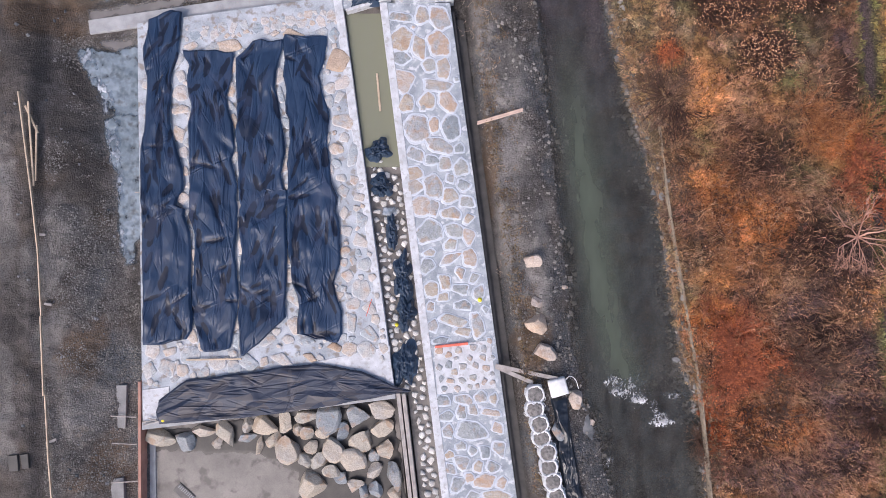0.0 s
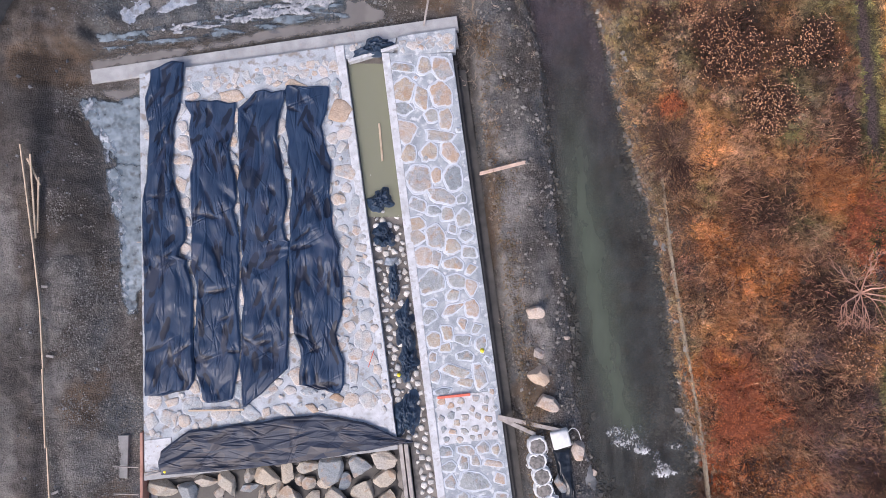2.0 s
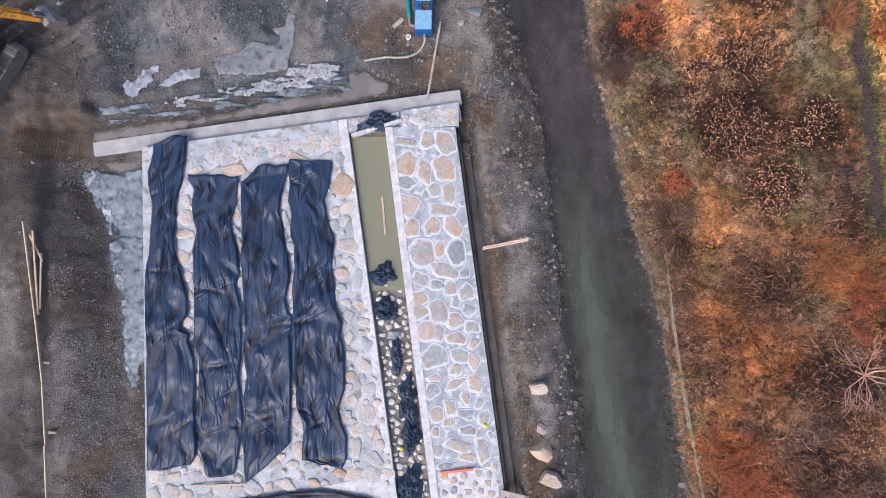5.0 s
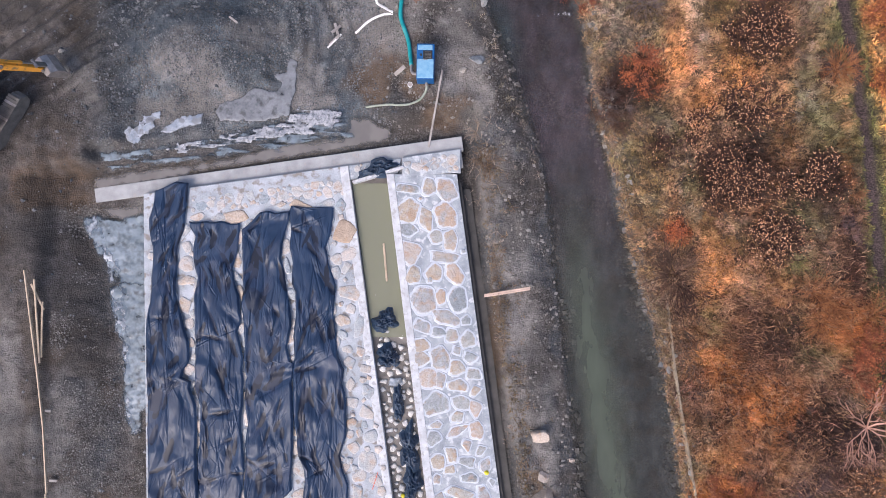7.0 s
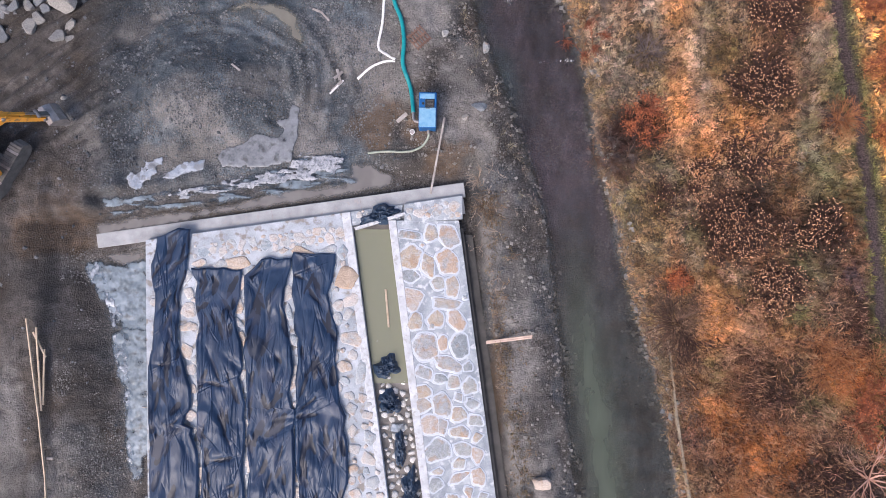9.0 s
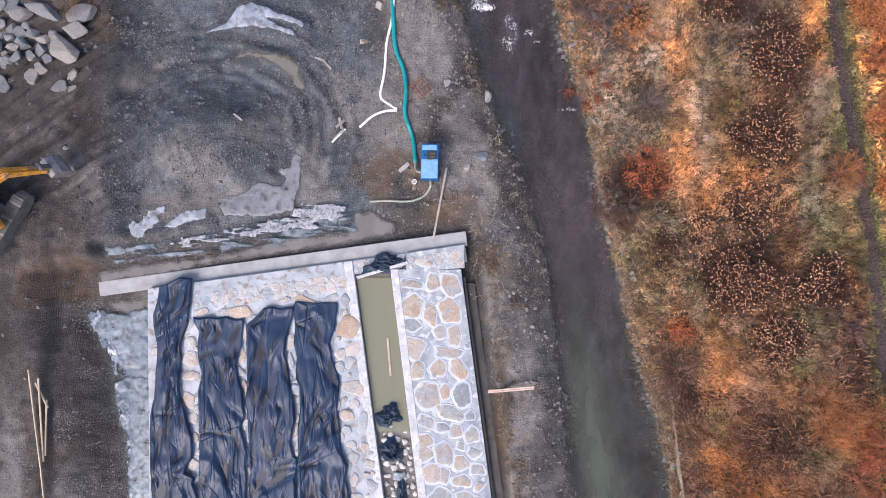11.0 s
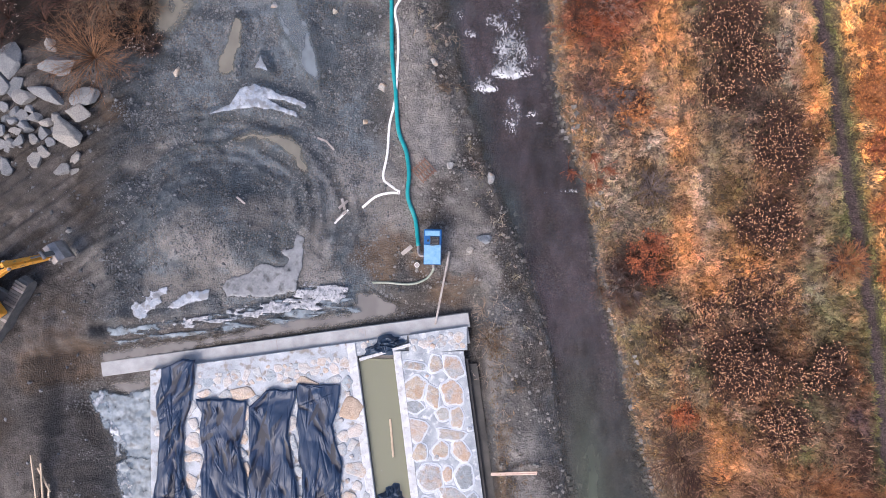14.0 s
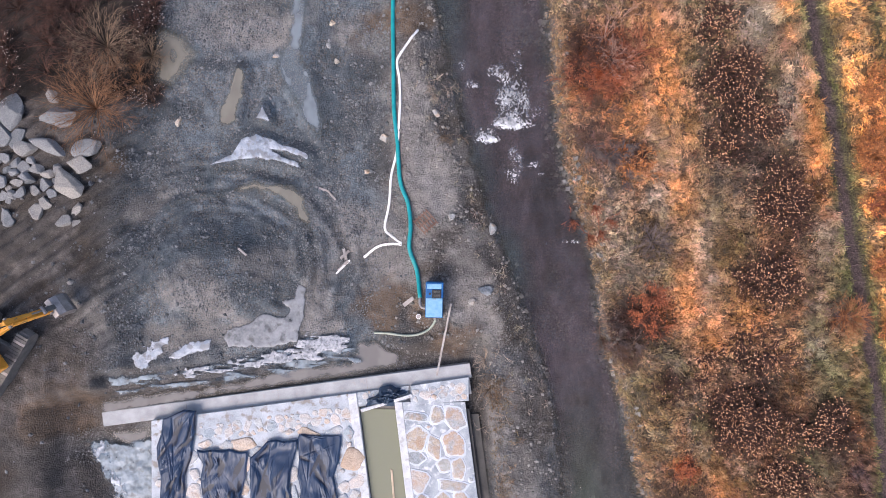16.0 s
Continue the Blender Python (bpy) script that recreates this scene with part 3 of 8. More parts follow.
# level places: ice sheets and puddles, with their heights
ICE_SHEETS = [
    ([(-18.97, 10.21), (-18.16, 10.45), (-16.99, 10.16), (-16.18, 10.45), (-15.31, 10.5), (-15.25, 6.66), (-16.85, 6.87), (-17.81, 8.03), (-18.51, 9.14)], -0.42, "blue-grey cracked ice along the wet pit edge"),
    ([(-17.46, 6.61), (-16.85, 7.01), (-15.25, 7.01), (-15.25, 0.61), (-15.77, 0.32), (-15.83, -0.79), (-16.35, -0.84), (-16.64, 0.03), (-16.79, 1.78), (-16.76, 3.81), (-17.14, 4.54), (-17.34, 5.56)], -0.42, "pale strip of ice along the apron foot"),
    ([(-16.52, 14.72), (-15.75, 15.45), (-14.74, 15.71), (-14.85, 15.08), (-15.94, 14.09), (-16.46, 14.21)], -0.15, "white frozen puddle on the works floor"),
    ([(-14.74, 14.67), (-13.88, 15.37), (-12.55, 15.6), (-12.66, 15.14), (-14.45, 14.56)], -0.12, "bright white ice on a frozen rut"),
    ([(-11.92, 15.61), (-11.75, 16.13), (-10.57, 16.36), (-9.96, 17), (-8.84, 16.71), (-8.58, 17.12), (-9.04, 17.58), (-8.41, 17.7), (-8.18, 18.5), (-7.78, 18.22), (-7.89, 16.78), (-8.22, 15.51), (-9.55, 15.21), (-11.71, 15.2)], -0.12, "grey ice over mud in a wheel rut"),
    ([(-14.73, 13.87), (-12.6, 14.28), (-10.99, 14.57), (-8.11, 15.28), (-7.1, 14.82), (-8.39, 14.47), (-10.98, 14.05), (-13.57, 13.53)], -0.25, "long white strip of ice beside the beam"),
    ([(-8.17, 15.62), (-7.25, 15.97), (-5.57, 15.69), (-5.94, 14.91), (-7.58, 14.41), (-8.28, 14.99)], -0.2, "rough white ice with pink frost"),
    ([(-17.96, 13.62), (-14.73, 14.01), (-12.43, 14.39), (-9.84, 14.81), (-8.11, 15.62), (-5.46, 15.86), (-4.93, 14.48), (-7.24, 14.07), (-9.83, 13.6), (-12.42, 13.19), (-14.72, 12.95), (-17.72, 12.65)], -0.3, "broken blue-grey ice between stones beside the beam"),
    ([(-12.63, 24.48), (-11.6, 24.98), (-11.09, 25.76), (-10.31, 26.05), (-9.53, 25.77), (-9.01, 25.48), (-8.14, 25.28), (-7.62, 24.97), (-7.71, 24.73), (-8.72, 25.19), (-9.58, 25.25), (-9.01, 24.9), (-8.2, 24.62), (-8.14, 24.33), (-9, 24.61), (-10.16, 24.84), (-11.31, 24.72)], 0.05, "white crescent of ice on the wet works floor"),
    ([(-10, 27.5), (-9.65, 26.69), (-10.32, 26.86)], 0.05, "small white shard of ice on mud"),
]
PUDDLES = [
    ([(-15.79, 31.79), (-14.28, 31.28), (-13.35, 30.21), (-14.21, 28.9), (-14.84, 28.37), (-15.71, 28.6)], -0.2, "shallow brown puddle beside the thicket"),
    ([(-12.24, 26.45), (-11.97, 28.01), (-11.34, 29.4), (-10.94, 29.4), (-11.1, 27.87), (-11.38, 26.71)], 0.0, "narrow muddy puddle in a wheel rut"),
    ([(-11.5, 23.15), (-10.41, 23.67), (-8.4, 23.39), (-7.88, 22.82), (-7.35, 20.96), (-7.93, 21.53), (-8.68, 22.53), (-9.83, 23.16)], 0.05, "curved muddy puddle in a wheel rut"),
    ([(-8.89, 33.81), (-7.73, 33.82), (-7.89, 31.5), (-8.17, 30.28), (-7.74, 29.47), (-7.24, 28.03), (-6.94, 26.73), (-7.11, 25.83), (-7.86, 26.64), (-8.56, 28.17), (-9.26, 29.03), (-9.38, 29.76), (-8.81, 30.63), (-8.62, 32.08)], -0.1, "long grey wet trickle over mud"),
    ([(-18.43, 12.42), (-13.94, 13.02), (-11.33, 13.38), (-9.31, 13.99), (-7.86, 14.29), (-5.54, 14.44), (-5.19, 15.43), (-4.38, 15.55), (-2.87, 14.89), (-3.07, 14.31), (-4.95, 13.75), (-11.91, 12.74), (-18.28, 11.5)], -0.40, "muddy standing water along the concrete beam"),
    ([(-18.16, 10.85), (-15.77, 11.03), (-15.77, 10.39), (-16.56, 9.92), (-17.72, 10.45)], -0.44, "muddy standing water at the beam end"),
]
LEVELS = [(outline_, level) for outline_, level, _ in ICE_SHEETS + PUDDLES]


def domes(x, y, size, seed):
    """Rounded tussocks: a dome round each of a scatter of centres."""
    best = np.full(np.broadcast(x, y).shape, 9.0)
    ix, iy = np.floor(x / size), np.floor(y / size)
    for i in (-1, 0, 1):
        for j in (-1, 0, 1):
            cx, cy = ix + i, iy + j
            best = np.minimum(best, np.hypot(x / size - cx - lattice(cx, cy, seed), y / size - cy - lattice(cx, cy, seed + 1)))
    return np.clip(1 - (best / 0.75) ** 2, 0, 1)


def clump(x, y, size, seed):
    """A chance value for each tussock of domes()."""
    best, value = np.full(np.broadcast(x, y).shape, 9.0), np.zeros(np.broadcast(x, y).shape)
    ix, iy = np.floor(x / size), np.floor(y / size)
    for i in (-1, 0, 1):
        for j in (-1, 0, 1):
            cx, cy = ix + i, iy + j
            d = np.hypot(x / size - cx - lattice(cx, cy, seed), y / size - cy - lattice(cx, cy, seed + 1))
            value = np.where(d < best, lattice(cx, cy, seed + 2), value)
            best = np.minimum(best, d)
    return value


def ground_height(x, y):
    xw, xe = along(RIVER_W, y), along(RIVER_E, y)
    wob = (fbm(x * 0.6, y * 0.6, 3) - 0.5) * 0.5
    # works area west of the river
    z = np.full(np.broadcast(x, y).shape, 0.42)
    north = smooth(13.8, 15.2, y)
    basin = smooth(-17.6, -15.5, x) * smooth(-2.8, -4.6, x)
    z = z - 0.78 * north * basin
    z = z + 1.35 * np.exp(-(((x + 12.6) / 3.6) ** 2 + ((y - 18.9) / 2.5) ** 2) ** 1.4)
    z = z + 0.45 * np.exp(-(((x + 7.6) / 0.9) ** 2 + ((y - 20.0) / 3.0) ** 2))
    z = z + 0.35 * smooth(-16.0, -21.0, x) + 0.35 * smooth(-19.8, -20.4, x) * smooth(17, 13, y)
    # pit round the stonework
    pit = smooth(0.35, -0.3, x - along(PIT_E, y)) * smooth(-2.8, 0.3, x - along(PIT_W, y)) * smooth(1.9, 1.1, y - beam_south(x) - 0.33)
    z = z * (1 - pit) - 0.52 * pit
    w_edge, e_edge = on(APRON_W, y), on(WALL_E, y)
    under = smooth(0.0, 0.2, x - w_edge - 0.05) * smooth(0.0, 0.2, e_edge - x - 0.1) * smooth(0.35, 0.05, y - beam_south(x))
    z = np.where(under > 0, z * (1 - under) - 1.35 * under, z)
    # river bed and banks
    mid, half = (xw + xe) / 2, (xe - xw) / 2
    u = np.abs(x - mid) / half
    bed = -0.75 * np.clip(1 - u ** 2.6, 0, 1)
    z_w = np.minimum(z, 0.42 * smooth(0.0, 1.5, xw - x) + 0.02 + np.where(xw - x > 1.5, 5.0, 0.0))
    d = x - xe
    z_e = 0.45 * smooth(0.0, 0.5, d) + 0.65 * smooth(0.4, 2.2, d) + 0.65 * smooth(2.0, 7.0, d) + 0.5 * smooth(6.0, 9.5, d)
    p = x - along(PATH, y)
    z_e = z_e + 0.30 * domes(x, y, 0.62, 29) * smooth(0.6, 1.2, d) * smooth(0.4, 0.8, np.abs(p)) * (0.35 + 0.65 * smooth(0.35, 0.6, fbm(x * 0.35, y * 0.35, 31)))
    z_e = z_e - 0.12 * np.exp(-(p / 0.45) ** 2)
    z = np.where(x < xw, z_w, np.where(x > xe, z_e, bed))
    rough = (fbm(x * 1.3, y * 1.3, 11, 5) - 0.5) * 0.36 + (fbm(x * 4.0, y * 4.0, 23, 3) - 0.5) * 0.16
    calm = np.where((x > xw) & (x < xe), 0.5, 1.0) * (1 - 0.85 * (under > 0)) * (1 - 0.45 * pit)
    r, th = np.hypot((x + 12.2) / 1.25, y - 19.2), np.arctan2(y - 19.2, x + 12.2)
    rings = 0.5 + 0.5 * np.sin(r * 10.4 + 13.0 * wob)
    z = z + 0.12 * rings ** 2 * smooth(2.4, 3.0, r) * smooth(6.6, 5.2, r) * smooth(-0.9, 0.1, th) * smooth(3.14, 2.6, th)
    ruts = 0.09 * np.sin(11 * (x * 0.6 - y * 0.8) + 5 * wob) * smooth(-14, -18, x) * smooth(14, 18, y)
    z = z + rough * calm + ruts
    for poly, level in LEVELS:
        px, py = [p[0] for p in poly], [p[1] for p in poly]
        near = (x > min(px) - 1) & (x < max(px) + 1) & (y > min(py) - 1) & (y < max(py) + 1)
        if near.any():
            d = edge_distance(poly, x[near], y[near])
            f = smooth(0.5, 0.0, np.where(inside(poly, x[near], y[near]), 0.0, d))
            z[near] = z[near] * (1 - f) + (level - 0.05 + 0.25 * (z[near] - level) * 0.2) * f
    return z


def stretched(a, b, step, far):
    core = np.arange(a, b + step / 2, step)
    out, d = [], step
    while not out or out[-1] < far:
        d *= 1.35
        out.append((out[-1] if out else 0) + d)
    out = np.array(out)
    return np.concatenate([a - out[::-1], core, b + out])


gx, gy = stretched(-25.5, 24.0, 0.14, 900.0), stretched(-16.5, 36.5, 0.14, 900.0)
GX, GY = np.meshgrid(gx, gy)
GZ = ground_height(GX, GY)
nx, ny = len(gx), len(gy)
idx = np.arange(nx * ny).reshape(ny, nx)
quads = np.stack([idx[:-1, :-1], idx[:-1, 1:], idx[1:, 1:], idx[1:, :-1]], -1).reshape(-1, 4)
ground_mesh = raw_mesh("ground", np.stack([GX, GY, GZ], -1).reshape(-1, 3), quads, EARTH, True)


def ground_at(x, y):
    i = np.clip(np.searchsorted(gx, x) - 1, 0, nx - 2)
    j = np.clip(np.searchsorted(gy, y) - 1, 0, ny - 2)
    fx, fy = (x - gx[i]) / (gx[i + 1] - gx[i]), (y - gy[j]) / (gy[j + 1] - gy[j])
    return (GZ[j, i] * (1 - fx) + GZ[j, i + 1] * fx) * (1 - fy) + (GZ[j + 1, i] * (1 - fx) + GZ[j + 1, i + 1] * fx) * fy


# colours of the growth on the east bank: broad drifts of straw, orange, red and dark brown
DARK_DRIFTS = [(19.16, 7.73), (15.2, 4.5), (18.33, -4.38), (17.5, 0.3), (13.39, 12.08), (12.84, 28.3), (14.77, 18.94), (15.32, 22.52), (17.51, 12.09), (8.72, 16.72), (13.39, 25.27), (14.0, 12.9)]
# drifts of one kind of growth: x, y, half width, half length
GLOW = [(12.1, 15.8, 0.9, 1.6), (8.2, 26.8, 1.2, 1.0), (9.9, 28.4, 0.8, 2.2), (11.1, 18.0, 0.8, 2.0), (13.7, 17.0, 0.8, 0.9), (16.7, 25.7, 0.7, 2.5), (12.8, 7.7, 0.7, 1.6), (20.4, -2.4, 1.6, 0.9), (13.3, -1.3, 0.8, 0.6)]
ORANGE = [(18.7, 5.2, 1.8, 1.3), (15.3, 1.2, 2.0, 1.4), (13.3, 2.8, 1.0, 1.0), (7.9, 25.1, 1.0, 0.7), (9.7, 17.2, 0.9, 0.9), (16.3, -8.7, 2.0, 1.4), (13.4, -3.0, 1.2, 0.7)]
RUST = [(15.2, -5.4, 2.0, 1.3), (20.9, 3.0, 1.3, 1.6), (14.5, -3.9, 1.6, 0.8), (11.0, 9.6, 0.8, 0.4), (6.9, 29.4, 2.0, 2.2), (13.4, -8.8, 1.2, 1.6)]
MAUVE = [(18.9, 9.3, 0.8, 1.3), (19.2, 6.9, 0.8, 1.2), (17.3, 0.6, 1.2, 1.5), (19.0, -0.3, 1.6, 1.6), (20.1, -4.9, 2.0, 1.6), (17.9, -5.4, 1.2, 1.6), (6.8, 25.7, 1.0, 1.4), (8.0, 16.1, 0.8, 1.2), (17.8, 17.2, 0.6, 0.7), (18.6, -9.5, 2.0, 1.2), (17.4, -2.9, 1.3, 1.4), (19.6, -7.4, 2.2, 1.8), (16.6, -10.6, 2.2, 1.2)]
MOSS = [(18.1, 3.9, 1.3, 0.5), (16.8, 3.8, 0.7, 0.9), (17.6, 14.5, 1.3, 2.0), (17.8, 18.4, 0.8, 2.0), (16.2, 10.8, 0.8, 0.8), (16.5, 8.0, 1.0, 0.8), (12.2, 11.8, 0.8, 0.9), (12.6, 5.6, 0.6, 1.2)]
OLIVE = [(9.3, 20.8, 0.9, 1.5), (10.1, 12.6, 0.8, 2.0), (12.9, 20.6, 0.8, 1.2)]
PALE = [(11.8, 18.5, 0.7, 3.6), (13.9, 25.0, 0.5, 2.0), (8.6, 20.0, 0.5, 1.6), (15.6, 27.5, 0.7, 2.5), (9.6, 22.5, 0.5, 2.0), (12.6, 14.6, 0.5, 0.8), (13.8, 31.0, 1.0, 1.5), (7.6, 22.0, 0.7, 2.0), (17.2, 20.8, 0.8, 1.2)]


def growth_tone(x, y):
    n1, n2, n3 = fbm(x * 0.4, y * 0.22, 41), fbm(x * 1.0, y * 0.9, 52), fbm(x * 2.6, y * 2.6, 63)
    wx, wy = x + 1.1 * (fbm(x * 0.8, y * 0.8, 55) - 0.5), y + 1.1 * (fbm(x * 0.8, y * 0.8, 57) - 0.5)
    tan, straw, grey = np.array([0.285, 0.195, 0.118]), np.array([0.40, 0.265, 0.15]), np.array([0.23, 0.205, 0.17])
    glow, orange, rust = np.array([0.70, 0.315, 0.115]), np.array([0.50, 0.185, 0.055]), np.array([0.30, 0.080, 0.028])
    dark, green = np.array([0.042, 0.021, 0.016]), np.array([0.15, 0.155, 0.055])
    moss, mauve, olive, pale = np.array([0.130, 0.125, 0.058]), np.array([0.115, 0.083, 0.090]), np.array([0.175, 0.115, 0.048]), np.array([0.35, 0.285, 0.22])

    def blend(c, other, f):
        f = np.clip(f, 0, 1)
        return c * (1 - f[..., None]) + other * f[..., None]

    def drift(list_, soft=1.0):
        out = np.zeros(x.shape)
        for a, b, w, h in list_:
            out = np.maximum(out, np.exp(-(((wx - a) / w) ** 2 + ((wy - b) / h) ** 2) ** 1.3))
        return out * (0.55 + 0.75 * n3) * soft
    p = x - along(PATH, y)
    up = smooth(2.0, 12.0, y)
    tuft = smooth(0.42, 0.6, n3)
    c = blend(np.broadcast_to(tan, x.shape + (3,)), straw, smooth(0.45, 0.65, n2))
    c = blend(c, grey, smooth(0.48, 0.62, n3) * 0.6)
    c = blend(c, moss, smooth(0.45, 0.62, fbm(x * 0.9, y * 0.9, 88)) * 0.55)
    c = blend(c, orange, smooth(0.50, 0.66, n1) * 0.32)
    c = blend(c, np.array([0.40, 0.165, 0.065]), (1 - up) * 0.6 * smooth(0.3, 0.55, n1))
    c = blend(c, np.array([0.14, 0.078, 0.058]), (1 - up) * 0.65 * smooth(0.46, 0.6, fbm(x * 0.55, y * 0.55, 47)))
    c = blend(c, np.array([0.105, 0.060, 0.050]), (1 - 0.75 * up) * 0.5 * smooth(0.48, 0.6, fbm(x * 1.7, y * 1.7, 49)))
    c = blend(c, glow, up * np.exp(-((p + 7.2 + 2.0 * (n1 - 0.5)) / 0.8) ** 2) * (0.2 + n2) * 0.5)
    c = blend(c, glow, up * np.exp(-((p + 1.3) / 0.55) ** 2) * tuft * 0.9)
    for list_, tone_, soft in ((PALE, pale, 0.9), (MOSS, moss, 0.95), (OLIVE, olive, 0.95), (MAUVE, mauve, 1.0), (ORANGE, orange, 1.0), (GLOW, glow, 0.95), (RUST, rust, 1.05)):
        c = blend(c, tone_, drift(list_, soft))
    c = blend(c, np.array([0.85, 0.43, 0.14]), up * smooth(0.4, 0.8, p) * (0.25 + 0.75 * tuft))
    c = blend(c, np.array([0.62, 0.23, 0.07]), up * smooth(1.2, 1.9, p) * smooth(27.4, 26.4, y) * (0.6 + 0.4 * n3))
    c = blend(c, moss, up * np.exp(-((p - 2.9) / 0.3) ** 2) * smooth(26.0, 27.0, y))
    gloom = sum(np.exp(-(((x - a) / 1.6) ** 2 + ((y - b) / 1.7) ** 2)) for a, b in DARK_DRIFTS)
    c = blend(c, dark, np.minimum(gloom * (0.6 + 0.8 * n3), 0.92))
    c = blend(c, green, smooth(1.0, 0.35, np.abs(p)) * 0.85)
    return c * ((0.86 + 0.5 * n3) * (0.62 + 0.76 * clump(x, y, 0.62, 29)))[..., None]


# pale silt along the deep line of the river
DEEP = [(5.77, 14.39), (6.21, 10.95), (6.72, 6.92), (7.35, 3.19), (7.87, -0.26), (8.33, -3.42), (9.02, -5.72), (9.6, -7.15)]


def zones(x, y):
    xw, xe = along(RIVER_W, y), along(RIVER_E, y)
    n1, n2 = fbm(x * 0.5, y * 0.5, 71), fbm(x * 1.7, y * 1.7, 77)
    silt = smooth(13.0, 15.5, y) * smooth(-19, -15.5, x) * smooth(-2.0, -5.5, x + 2 * (n1 - 0.5)) * smooth(0.1, 0.3, n1 + 0.25 * n2)
    silt = np.maximum(silt, 0.55 * smooth(-18.6, -17.0, x) * smooth(-13, -15.4, x) * smooth(0.42, 0.6, n1))
    silt = np.maximum(silt, 0.5 * smooth(0.45, 0.6, n1) * (x < xw) * smooth(-3, -1, x))
    wet = (x > xw) & (x < xe)
    silt = np.where(wet, 0.1 + 0.7 * smooth(0.35, 0.6, n2), silt)
    gravel = (0.15 + 0.85 * smooth(0.3, 0.6, n2)) * smooth(-20.5, -17, x) * 0.75
    gravel = np.where(x < xw, np.maximum(gravel, smooth(0.3, 0.5, n2) * smooth(-5, -3, x)), gravel)
    gravel = np.where(wet, 0.35 + 0.6 * smooth(0.4, 0.6, n1), np.where(x < xe + 0.9, gravel, 0.0))
    grown = smooth(0.1, 0.5, x - xe + 0.9 * (n2 - 0.5))
    thicket = smooth(-14.7, -15.7, x + 1.5 * (n2 - 0.5)) * smooth(26.6, 28.0, y + 1.5 * (n1 - 0.5))
    grown = np.maximum(grown, thicket)
    fair = np.exp(-(np.abs(x - along(DEEP, y)) / (0.75 - 0.02 * np.clip(y, 0, 20))) ** 2.5) * smooth(15.0, 3.0, y) * smooth(-7.4, -6.4, y) * (0.7 + 0.4 * n2)
    grown = np.where(wet, np.clip(fair, 0, 1), grown)
    return np.stack([silt, gravel, grown], -1)


DARK_SOIL = [
    (-21.87, 21.18, 4.31, 2.59, 0), (-17.15, 23.36, 4.31, 4.02, 0), (-16.31, 25.23, 3.16, 3.45, 0), (-16.12, 20.2, 6.61, 1.72, 30),
    (-11.25, 20.51, 6.61, 2.01, 5), (-4.98, 29.45, 3.16, 2.59, 0), (-12.46, 29.71, 2.87, 0.75, 0), (-14.74, 27.25, 3.73, 1.15, 10),
    (-3.95, 25.14, 1.32, 3.16, 0), (-6.12, 26.71, 2.3, 2.3, 0), (-9.51, 18.22, 4.31, 1.72, -20), (-16.66, 15.62, 2.59, 1.44, 0),
] + [
    (3.19, 10.95, 2.01, 4.88, 0), (-15.86, -3.42, 0.75, 6.32, 0), (4.19, 2.61, 0.86, 4.6, 0), (-19.08, 6.35, 1.72, 2.59, 0), (-21.6, 9.6, 5.0, 6.0, 0), (-18.0, 8.6, 3.0, 5.0, 0), (-21.5, 23.0, 6.0, 4.0, 20), (-18.4, 3.8, 2.6, 8.0, 0), (-21.4, -3.0, 2.6, 9.0, 0),
]
PALE_SOIL = [
    (-18.33, 17.1, 1.44, 3.73, 32), (-13.24, 17.92, 4.02, 3.45, 0), (-16.14, 22.16, 3.73, 0.98, 35), (-10.75, 32.03, 6.03, 2.87, 0),
    (-4.99, 31.19, 3.45, 2.3, 0), (-7.21, 17.37, 2.87, 4.31, 0), (-1.5, 23.42, 3.45, 6.32, 0), (0.53, 18.55, 2.59, 5.75, 0),
    (-3.49, 19.39, 4.31, 4.6, 0), (-5.51, 20.82, 3.16, 3.73, 0), (-2.67, 27.16, 2.59, 5.75, 0), (-9.81, 19.37, 3.45, 2.3, 0),
    (-13.79, 15.63, 8.62, 1.72, 8),
] + [
    (-19.79, -0.83, 2.01, 3.73, 0), (-16.06, 8.93, 1.72, 3.45, 0), (-19.36, -4.57, 1.72, 3.45, 0), (-21.66, 0.6, 1.72, 7.47, 0),
    (-21.8, -7.44, 1.72, 6.89, 0), (-18.21, -8.02, 2.3, 4.6, 0), (-19.08, 1.18, 2.59, 2.59, 0), (3.48, 4.91, 1.72, 4.31, 0),
    (3.48, 0.6, 1.72, 3.45, 0), (3.2, 8.5, 2.0, 6.0, 0), (1.0, 16.6, 3.0, 4.0, 0), (4.9, -1.5, 1.5, 6.0, 0), (2.3, 11.6, 1.6, 4.0, 0),
]
RUST_SOIL = [
    (-20.35, 11.88, 4.31, 2.59, 0), (-3.48, 17.24, 3.73, 2.59, 0), (-17.59, 24.51, 1.72, 1.72, 0), (-3.55, 31.77, 3.45, 1.72, 0),
    (-0.32, 15.68, 3.16, 1.72, 0), (-3.48, 17.24, 0.86, 0.86, 0),
] + [
    (-17.35, -10.89, 2.59, 3.45, 0), (-20.22, 11.81, 3.73, 2.59, 0), (2.24, 4.63, 0.75, 6.89, 0), (4.63, -4.57, 1.72, 3.45, 0),
    (-17.93, -5.14, 2.3, 3.45, 0),
]


